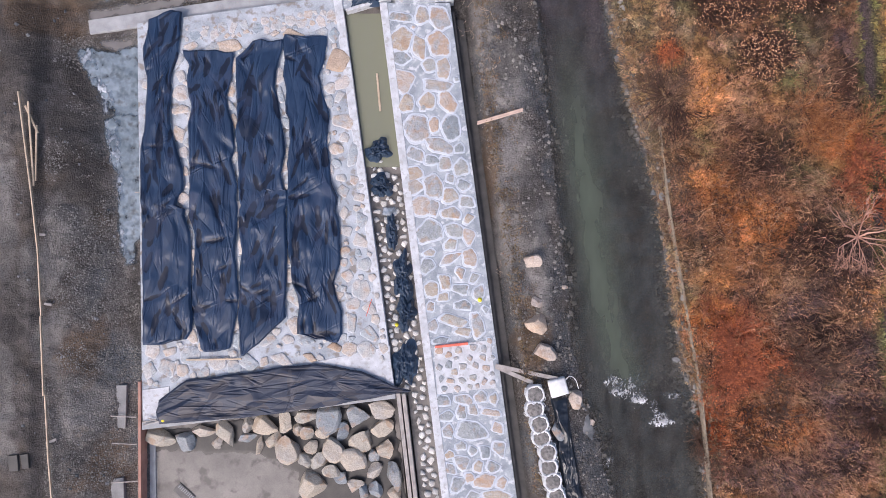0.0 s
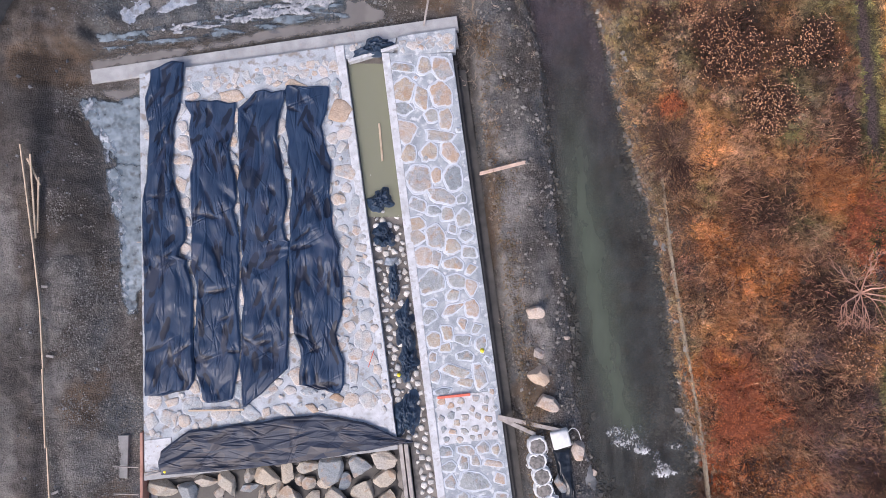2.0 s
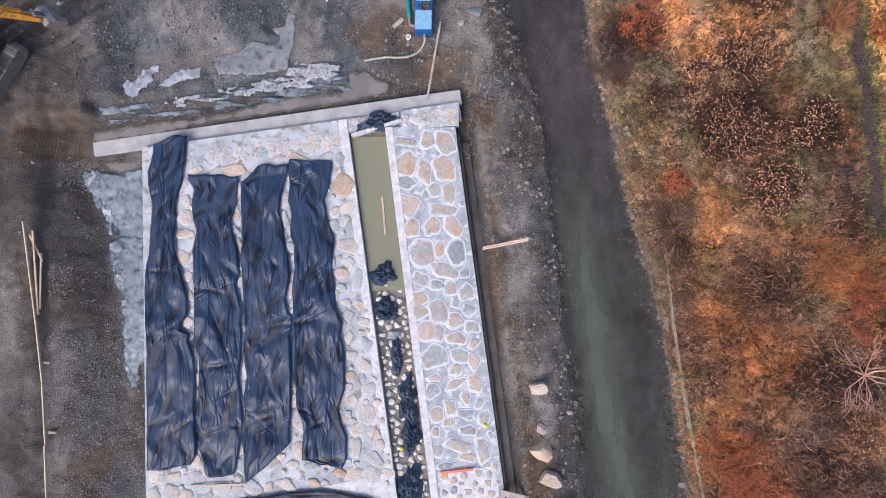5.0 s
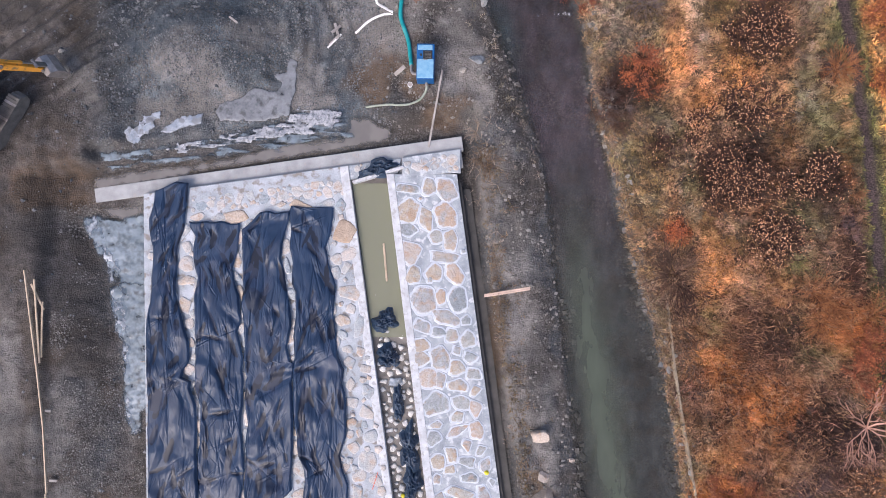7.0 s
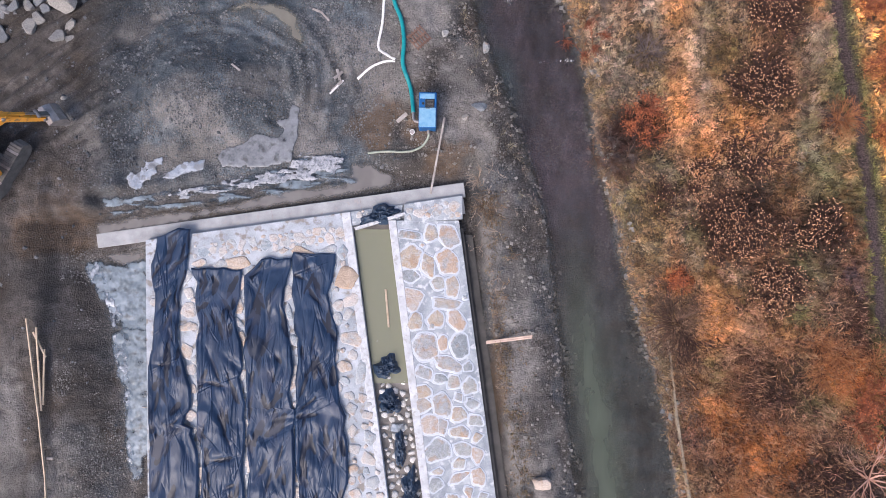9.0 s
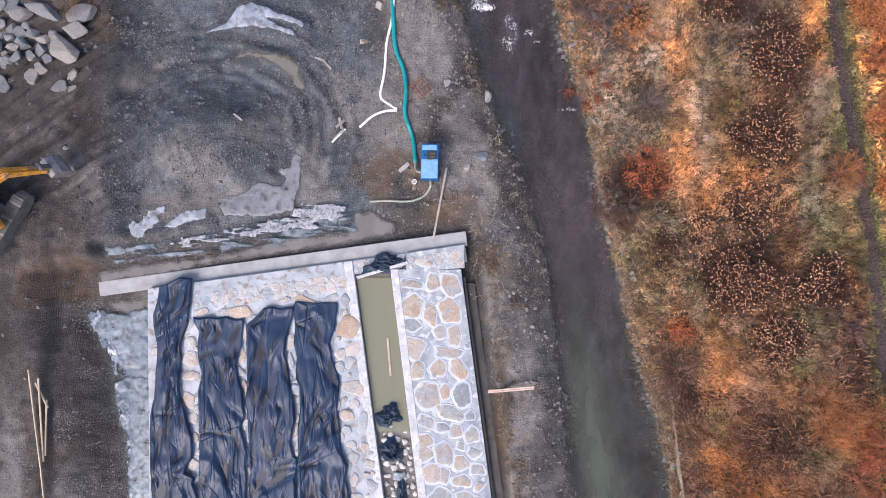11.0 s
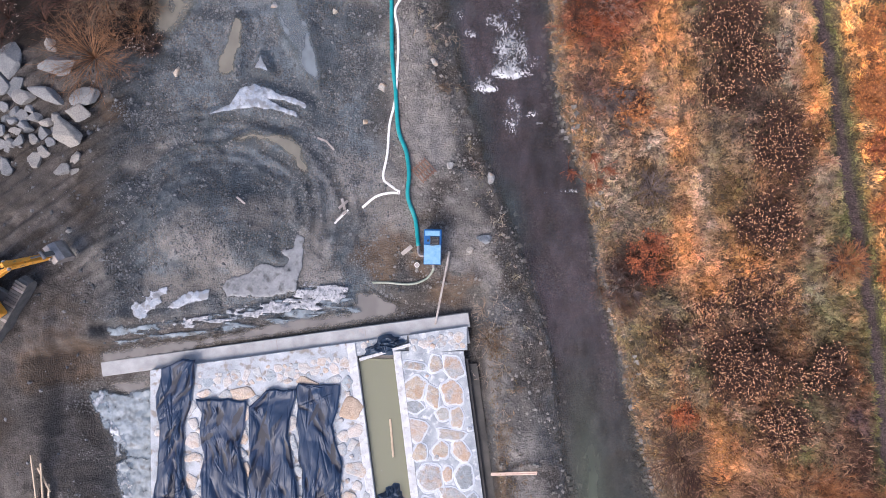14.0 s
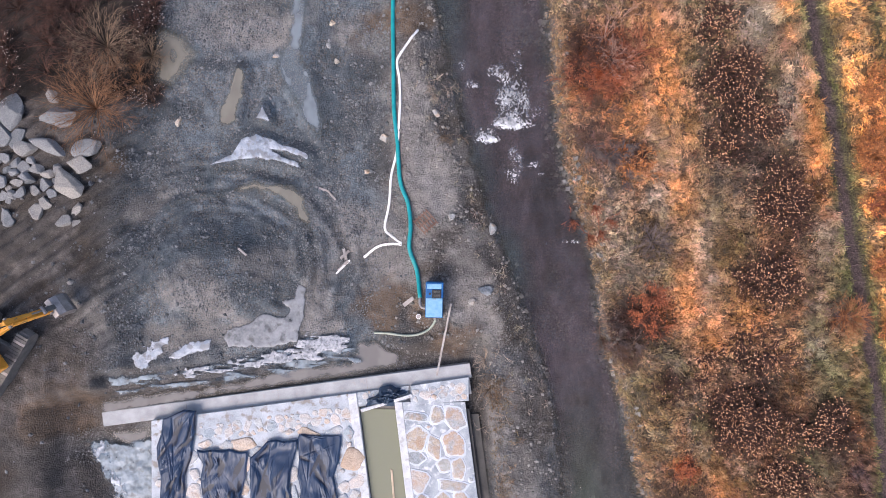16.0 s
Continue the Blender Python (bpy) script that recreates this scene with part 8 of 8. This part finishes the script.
def tussocks(n, where, seed, per=17, size=(0.18, 0.5), lean=0.5, plain=None, thin=1.0):
    """Tussocks of dry grass: blades spread from a crown and combed one way by the drift of the bank."""
    g = np.random.default_rng(seed)
    x, y = where(g, n)
    n = len(x)
    r = g.uniform(*size, n)
    comb = fbm(x * 0.22, y * 0.22, seed + 1) * 9.0
    z = ground_at(x, y)
    own = growth_tone(x, y) if plain is None else np.tile(np.array(plain), (n, 1))
    tone = own * (0.60 + 0.95 * g.uniform(0, 1, n) ** 1.5)[:, None] * np.stack([g.uniform(0.95, 1.08, n), g.uniform(0.92, 1.06, n), g.uniform(0.85, 1.1, n)], -1)
    k = lambda a: np.repeat(a, per)
    az = g.uniform(0, 2 * np.pi, n * per)
    pull = k(comb)
    az = az + lean * np.sin(pull - az) * 1.6
    length = k(r) * g.uniform(0.55, 1.3, n * per)
    rise = k(r) * g.uniform(0.35, 1.0, n * per)
    bx, by = k(x) + g.normal(0, 0.05, n * per), k(y) + g.normal(0, 0.05, n * per)
    return blades(bx, by, k(z) - 0.02, az, length, thin * g.uniform(0.014, 0.034, n * per), rise, np.repeat(tone, per, 0) * g.uniform(0.92, 1.12, (n * per, 1)), g)


def east_bank(g, n):
    y = g.uniform(-17, 37, n)
    x = along(RIVER_E, y) + 0.12 + g.uniform(0, 1, n) * (24.5 - along(RIVER_E, y))
    keep = (np.abs(x - along(PATH, y)) > 0.38) & (x < 24.5)
    return x[keep], y[keep]


def grow(name, made, mat, label, category):
    v, f, tone_ = made
    me = raw_mesh(name, v, f, mat)
    colours(me, "tone", tone_)
    return tagged(new(name, me), label, category, kind="stuff")


grow("dry_grass", tussocks(30000, east_bank, 900, 11, (0.10, 0.27), 0.8, None, 1.45), GRASS, "matted dry straw and orange grass on the bank", "grass")


def south_bank(g, n):
    y = g.uniform(-16, 9, n)
    x = along(RIVER_E, y) + 0.9 + g.uniform(0, 1, n) * (23.5 - along(RIVER_E, y))
    keep = fbm(x * 0.5, y * 0.5, 977) > 0.42
    return x[keep], y[keep]


grow("dead_stalks", tussocks(7500, south_bank, 970, 9, (0.25, 0.6), 0.5, None, 0.5), GRASS, "tangle of thin bare brown and rust stalks", "undergrowth")
grow("dead_stalks", tussocks(3200, south_bank, 975, 8, (0.25, 0.65), 0.5, (0.42, 0.24, 0.14), 0.75), GRASS, "thin pale dead stalks among the undergrowth", "undergrowth")


grow("dead_stalks", tussocks(3600, south_bank, 985, 9, (0.2, 0.5), 0.5, (0.05, 0.028, 0.025), 0.9), GRASS, "dark bare stems among the undergrowth", "undergrowth")


def path_side(g, n):
    y = g.uniform(3, 37, n)
    return along(PATH, y) - g.uniform(0.6, 2.8, n), y


def meadow(g, n):
    y = g.uniform(4, 37, n)
    return along(PATH, y) - g.uniform(2.4, 8.5, n), y


grow("grass_tufts", tussocks(800, path_side, 950, 46, (0.2, 0.42), 1.3), GRASS, "combed straw-coloured tufts along the track", "grass")
grow("grass_tufts", tussocks(1500, meadow, 960, 34, (0.16, 0.36), 1.2), GRASS, "combed tan and orange tufts in the meadow", "grass")


def overhang(g, n):
    y = g.uniform(-16, 36, n)
    return along(RIVER_E, y) + g.uniform(-0.05, 0.6, n), y


grow("bank_grass", tussocks(900, overhang, 920, 12, (0.1, 0.32), 0.6, (0.30, 0.21, 0.13)), GRASS, "tan grass hanging over the water's edge", "grass")


def fringe(g, n):
    y = g.uniform(-16, 14, n)
    return along(PIT_E, y) + 0.15 + np.abs(g.normal(0, 0.55, n)), y


grow("straw_tufts", tussocks(700, fringe, 930, 7, (0.07, 0.26), 0.3, (0.175, 0.125, 0.075)), GRASS, "thin ochre straw along the pit edge", "grass")


def west_shore(g, n):
    y = g.uniform(12, 30, n)
    return along(RIVER_W, y) - 0.2 - np.abs(g.normal(0, 0.7, n)), y


grow("straw_tufts", tussocks(110, west_shore, 940, 7, (0.1, 0.3), 0.2, (0.25, 0.21, 0.165)), GRASS, "thin dead straw on the gravel shore", "grass")


class Sticks:
    """Three-sided tapering twigs gathered for one mesh."""

    def __init__(self):
        self.v, self.f = [], []

    def add(self, pts, r0, r1):
        base = len(self.v)
        n = len(pts)
        for i, p in enumerate(pts):
            d = (pts[min(i + 1, n - 1)] - pts[max(i - 1, 0)]).normalized()
            s = d.cross(Vector((0.3, 0.2, 1.0))).normalized()
            u = s.cross(d)
            r = r0 + (r1 - r0) * i / (n - 1)
            for a in (0.5, 2.6, 4.7):
                q = p + s * (r * math.cos(a)) + u * (r * math.sin(a))
                self.v.append((q.x, q.y, q.z))
        for i in range(n - 1):
            for k in range(3):
                a, b = base + 3 * i + k, base + 3 * i + (k + 1) % 3
                self.f.append((a, b, b + 3, a + 3))

    def mesh(self, name, mat):
        return raw_mesh(name, self.v, self.f, mat)


def spray(r, sticks, base, radius, height, stems, twigs, thick=0.016, bias=None, tips=None):
    """Stems that arch out from a base, each with side twigs."""
    for _ in range(stems):
        az = r.uniform(0, 2 * math.pi)
        if bias is not None and r.random() < 0.7:
            az = bias + r.gauss(0, 0.32)
        reach = radius * math.sqrt(r.uniform(0.05, 1.0))
        top = height * r.uniform(0.55, 1.0) * (1.05 - 0.5 * reach / radius)
        wob = r.uniform(-0.35, 0.35)
        pts = []
        for i in range(5):
            f = i / 4
            a = az + wob * f
            pts.append(base + Vector((math.cos(a) * reach * f, math.sin(a) * reach * f, top * (1 - (1 - f) ** 1.7))))
        sticks.add(pts, thick, thick * 0.35)
        for _ in range(twigs):
            f = r.uniform(0.35, 0.95)
            i = min(3, int(f * 4))
            p = pts[i].lerp(pts[i + 1], f * 4 - i)
            a2 = az + r.uniform(-1.2, 1.2)
            ln = radius * r.uniform(0.15, 0.4)
            q = p + Vector((math.cos(a2) * ln * 0.5, math.sin(a2) * ln * 0.5, ln * r.uniform(0.0, 0.35)))
            e = p + Vector((math.cos(a2 + wob) * ln, math.sin(a2 + wob) * ln, ln * r.uniform(0.0, 0.5)))
            sticks.add([p, q, e], thick * 0.55, thick * 0.25)
            if tips is not None:
                tips.append(e)
        if tips is not None:
            tips.append(pts[-1])


def specks(r, points, size, mat, name):
    """Small ragged clumps, each two crossed leaves."""
    v, f = [], []
    for p in points:
        for _ in range(2):
            s = size * r.uniform(0.35, 1.5)
            a, t = r.uniform(0, 2 * math.pi), r.uniform(-0.5, 0.5)
            c, sn = math.cos(a) * s, math.sin(a) * s
            b = len(v)
            v += [(p.x + c, p.y + sn, p.z + t * s), (p.x - sn * 0.7, p.y + c * 0.7, p.z - t * s * 0.5),
                  (p.x - c * 0.9, p.y - sn * 0.9, p.z - t * s), (p.x + sn * 0.6, p.y - c * 0.6, p.z + t * s * 0.7)]
            f.append((b, b + 1, b + 2, b + 3))
    return raw_mesh(name, v, f, mat)


def build_shrub(x, y, radius, height, stems, twigs, mat, seed, label, heads=None, head_size=0.05, head_share=1.0, bias=None, spread=1.0, thick=0.016, category="shrub", crown=None):
    """A shrub of several rootstocks with arching stems; heads or leaves ride on the tips."""
    r = random.Random(seed)
    z = float(ground_at(x, y))
    t = thing("shrub", pose(x, y, z), label, category, "shrubs on the bank")
    sticks, tips = Sticks(), []
    stocks = max(1, int(spread))
    for k in range(stocks):
        a, d = r.uniform(0, 2 * math.pi), radius * math.sqrt(r.random()) * (0.0 if stocks == 1 else 0.75)
        lx, ly = d * math.cos(a), d * math.sin(a)
        base = Vector((lx, ly, float(ground_at(x + lx, y + ly)) - z - 0.03))
        spray(r, sticks, base, radius * (1.0 if stocks == 1 else 0.55), height, max(3, stems // stocks), twigs, thick, bias, tips)
    tagged(part("stem_growth", sticks.mesh("stem_growth", mat), None, t), kind="stuff")
    if heads:
        chosen = [p + Vector((r.gauss(0, 0.04), r.gauss(0, 0.04), 0.03)) for p in tips if r.random() < head_share]
        tagged(part("seed_growth" if heads in (HEAD, PALE_HEAD) else "foliage", specks(r, chosen, head_size, heads, "growth"), None, t, "pale fluffy seed heads" if heads in (HEAD, PALE_HEAD) else "rust-coloured leaves"), kind="stuff")
    return t


# thickets of dark stems with pale heads
HEADS_N = [
    (12.56, 28.13, 4.05, 2.97), (14.18, 26.38, 2.97, 2.43), (15.26, 22.74, 3.78, 3.51), (12.29, 25.1, 2.97, 1.62), (14.45, 18.96, 2.7, 3.51),
    (14.05, 15.46, 3.51, 2.43), (13.1, 12.24, 4.05, 3.24), (17.27, 12.12, 2.7, 2.16), (15.79, 9.43, 2.97, 2.43), (11.75, 31.11, 2.97, 2.43),
    (10.14, 13.57, 1.89, 2.43), (8.52, 24.6, 2.16, 1.62), (11.76, 14.65, 2.43, 1.89),
]
HEADS_S = [
    (13.74, 11.57, 2.99, 1.9), (14.96, 8.99, 2.44, 2.44), (15.37, -8.53, 4.07, 2.17), (12.98, -0.3, 1.36, 1.36), (19.44, -10.29, 1.9, 1.36),
    (16.18, 11.43, 2.72, 1.63),
]
for i, (x, y, w, h, *_) in enumerate(HEADS_N + HEADS_S):
    area = w * h
    sparse = 0.35 if i in (10, 11, 15, 16, 17) else 1.0
    rad = (w + h) / 4
    build_shrub(x, y, rad, 0.95, int(30 * area * (0.5 + 0.5 * sparse)), 4, DARK_TWIG, 1000 + i, "dark dead thicket dotted with pale orange seed heads" if sparse == 1 else "sparse brown thicket with a few pale seed heads",
                HEAD, 0.032, 0.33 * sparse, None, max(4, area * 2.2), 0.021)

# bare and leafy shrubs
SHRUBS = [
    (18.29, 5.84, 2.3, 1.2, 190, 6, ORANGE_TWIG, None, None, "broad orange-brown bare shrub"),
    (20.45, 2.98, 2.1, 1.5, 170, 8, RED_TWIG, RED_LEAF, None, "dense rust-red leafy shrub"),
    (14.9, -5.44, 2.4, 0.9, 260, 9, RED_TWIG, RED_LEAF, None, "low spreading red-brown shrub"),
    (13.83, -3.25, 1.6, 0.9, 100, 5, RED_TWIG, None, None, "low red bramble thicket"),
    (19.37, -2.81, 1.8, 1.1, 120, 6, TWIG, HEAD, None, "brown shrub with pale orange tufts"),
    (13.29, -1.07, 1.7, 0.8, 110, 5, ORANGE_TWIG, None, None, "low orange-brown grass thicket"),
    (18.08, -5.4, 2.0, 1.0, 150, 5, TWIG, None, None, "low tangled brown shrub of bare stems"),
    (16.78, -7.06, 1.8, 0.9, 120, 5, TWIG, None, None, "low tangled brown shrub of bare stems"),
    (20.19, -8.63, 2.0, 1.0, 150, 5, DARK_TWIG, None, None, "low tangled dark shrub of bare stems"),
    (14.11, -10.63, 2.0, 0.9, 150, 5, TWIG, None, None, "low tangled brown shrub of bare stems"),
    (18.83, -0.78, 1.8, 1.0, 120, 5, DARK_TWIG, None, None, "dark purple-brown shrub under the pale tree"),
    (9.57, 17.3, 1.3, 1.0, 100, 7, RED_TWIG, RED_LEAF, None, "small rust-red leafy shrub"),
    (8.52, 16.88, 1.5, 1.1, 110, 5, DARK_TWIG, None, None, "dark bare shrub over the bank"),
    (8, 15.36, 1.6, 1.0, 110, 5, TWIG, None, -1.2, "bare brown shrub combed down the bank"),
    (17.96, 17.08, 1.2, 0.9, 80, 5, ORANGE_TWIG, None, None, "small orange-brown shrub beside the track"),
    (17.26, 17.02, 0.9, 0.8, 60, 5, DARK_TWIG, None, None, "small dark shrub beside the track"),
    (7.3, 29.35, 2.5, 1.6, 130, 5, RED_TWIG, None, None, "large dark red bare shrub over the bank"),
    (6.2, 29.07, 2.0, 1.2, 150, 6, DARK_TWIG, None, None, "dark bare shrub over the water"),
    (6.62, 21.65, 1.3, 1.0, 90, 5, RED_TWIG, None, -1.4, "red-brown bare shrub at the water's edge"),
    (6.11, 26.5, 1.6, 0.9, 110, 5, TWIG, None, 0.2, "grey-brown combed shrub on the bank"),
    (8.64, 24.39, 1.2, 0.9, 80, 5, ORANGE_TWIG, RUST_LEAF, None, "small orange leafy shrub"),
    (10.98, 9.6, 0.8, 0.5, 70, 5, RED_TWIG, RED_LEAF, None, "low dark red bramble thicket"),
    (19.75, 24.98, 1.6, 1.3, 170, 9, ORANGE_TWIG, RUST_LEAF, None, "bright orange leafy hedge shrub beyond the track"),
    (20.1, 22.85, 1.6, 1.3, 170, 9, RED_TWIG, RUST_LEAF, None, "bright orange leafy hedge shrub beyond the track"),
    (20.5, 19.53, 1.5, 1.3, 150, 9, RED_TWIG, RUST_LEAF, None, "rust-red leafy hedge shrub beyond the track"),
    (21.1, 16.61, 1.5, 1.3, 150, 9, RED_TWIG, RUST_LEAF, None, "rust-red leafy hedge shrub beyond the track"),
    (19.5, 28.05, 1.2, 1.0, 100, 8, ORANGE_TWIG, RUST_LEAF, None, "orange leafy hedge shrub beyond the track"),
    (6.9, 25.5, 1.7, 0.9, 130, 5, GREY_TWIG, None, -0.9, "grey-brown shrub combed down the bank"),
    (7.7, 24.1, 1.4, 0.8, 100, 5, GREY_TWIG, None, -1.2, "grey-brown shrub combed down the bank"),
    (8.1, 16.2, 1.3, 0.9, 100, 5, GREY_TWIG, None, -1.3, "grey-purple shrub of bare stems"),
    (9.4, 20.6, 1.2, 0.6, 70, 5, GREY_TWIG, None, None, "low grey-brown thicket on the bank"),
    (-1.17, 28.44, 0.8, 0.5, 50, 3, STRAW_TWIG, None, -1.2, "clump of pale dead stalks on the gravel shore"),
    (-0.37, 26.04, 0.9, 0.4, 40, 3, PALE_BROWN, None, -0.5, "clump of brown dead stalks on the gravel shore"),
    (1.59, 13.22, 0.9, 0.5, 60, 3, PALE_BROWN, None, None, "tangle of dead twigs beside the wall end"),
    (1.36, 14.63, 0.8, 0.4, 40, 3, STRAW_TWIG, None, None, "tangle of dead twigs beside the wall end"),
    (7.57, 30.73, 2.0, 1.5, 60, 4, PALE_TWIG, None, None, "open pale pinkish shrub of long stems"),
]
for i, (x, y, rad, tall, stems, twigs, mat, leaf, bias, label) in enumerate(SHRUBS):
    share = 0.25 if leaf is HEAD else (0.85 if leaf else 0)
    build_shrub(x, y, rad, tall, stems, twigs, mat, 1100 + i, label, leaf, 0.032, share, bias, 1 if leaf is None and bias is None and rad < 1.4 else 5, 0.015)

build_shrub(10.85, 7.5, 1.8, 1.2, 90, 4, TWIG, 1145, "bare brown shrub leaning over the water's edge", thick=0.02)
build_shrub(11.15, 7.3, 2.5, 0.8, 60, 3, DARK_TWIG, 1146, "dark bare shrub with long combed stems", bias=-1.15, thick=0.026)
for i, (x, y, rad, n_) in enumerate(((1.45, 13.3, 1.1, 26), (1.75, 12.2, 1.2, 22), (1.2, 11.2, 0.8, 12), (1.9, 14.6, 0.8, 12), (-0.6, 28.4, 1.0, 34), (2.2, 9.2, 0.7, 8), (2.7, 4.2, 0.7, 8), (3.2, -1.0, 0.7, 8))):
    build_shrub(x, y, rad, 0.35, n_, 1, STRAW_TWIG, 1150 + i, "loose pale dead stalks lying on the bank", spread=5, thick=0.02)

# north-west thicket
for i, (x, y, rad, tall, stems, mat, leaf, label) in enumerate((
        (-17.63, 30.28, 2.2, 1.6, 90, PALE_BROWN, None, "pale brown bare shrub in the thicket"),
        (-18.16, 27.19, 2.7, 1.6, 100, ORANGE_BROWN, None, "rust-brown bare shrub overhanging quarry blocks"),
        (-17.11, 28.63, 1.5, 1.0, 130, ORANGE_BROWN, None, "low rust-brown tangle in the thicket"),
        (-16.57, 30.88, 1.4, 1.0, 120, DARK_TWIG, None, "low dark tangle beside the puddle"),
        (-21.15, 31.67, 2.3, 1.5, 140, DARK_TWIG, None, "brown bare shrub in the thicket"),
        (-19.73, 29.99, 2.0, 1.2, 150, DARK_TWIG, None, "dark bare shrub in the thicket"),
        (-21.82, 29.14, 2.0, 1.2, 140, DARK_TWIG, PALE_HEAD, "dark shrub flecked with white seed heads"),
        (-15.77, 30.07, 1.1, 1.0, 80, PALE_BROWN, None, "pale brown bare shrub above the puddle"),
        (-16.03, 28.09, 1.0, 0.9, 70, TWIG, PALE_HEAD, "small shrub with whitish seed heads"),
        (-19.2, 33.09, 2.3, 1.5, 150, DARK_TWIG, None, "brown bare shrub in the thicket"),
        (-16.38, 32.11, 1.6, 1.3, 110, DARK_TWIG, PALE_HEAD, "dark shrub flecked with white seed heads"),
        (-23.66, 30.82, 2.3, 1.5, 140, DARK_TWIG, None, "dark bare shrub in the thicket"))):
    build_shrub(x, y, rad, tall, stems, 6, mat, 1200 + i, label, leaf, 0.032, 0.16, None, 1 if i in (0, 1, 7) else 5, 0.014)


PINK_TWIG = material("pinkish_bark", (0.38, 0.19, 0.13), (0.62, 0.36, 0.26), 3, 0.8, 0.0, island=0.5)


# pale bare tree
def build_tree(x, y, seed):
    r = random.Random(seed)
    z = float(ground_at(x, y))
    t = thing("tree", pose(x, y, z), "small bare tree with pale forked branches", "tree")
    trunk, crown = Sticks(), Sticks()
    fork = Vector((0.12, -0.08, 0.95))
    trunk.add([Vector((0, 0, -0.1)), Vector((0.05, 0.0, 0.45)), fork], 0.075, 0.06)

    def limb(p, az, ln, rise, rad, depth):
        pts = [p]
        a = az
        for k in range(4):
            a += r.uniform(-0.45, 0.45)
            pts.append(pts[-1] + Vector((math.cos(a) * ln / 4, math.sin(a) * ln / 4, rise / 4)))
        (trunk if depth == 0 else crown).add(pts, rad, rad * 0.5)
        if depth < 3:
            for _ in range(4 if depth < 2 else 3):
                k = r.randint(1, 4)
                limb(pts[k], a + r.uniform(-1.1, 1.1), ln * r.uniform(0.4, 0.7), rise * r.uniform(0.3, 0.9), rad * 0.5, depth + 1)
    for k in range(8):
        limb(fork, 2 * math.pi * k / 8 + r.uniform(-0.35, 0.35), r.uniform(1.3, 2.5), r.uniform(0.3, 1.1), r.uniform(0.026, 0.048), 0)
    part("trunk", trunk.mesh("trunk", PINK_TWIG), None, t)
    tagged(part("crown", crown.mesh("crown", PINK_TWIG), None, t, "fine bare twigs"), kind="stuff")
    return t


tx, ty = 18.95, 0.62
build_tree(tx, ty, 77)
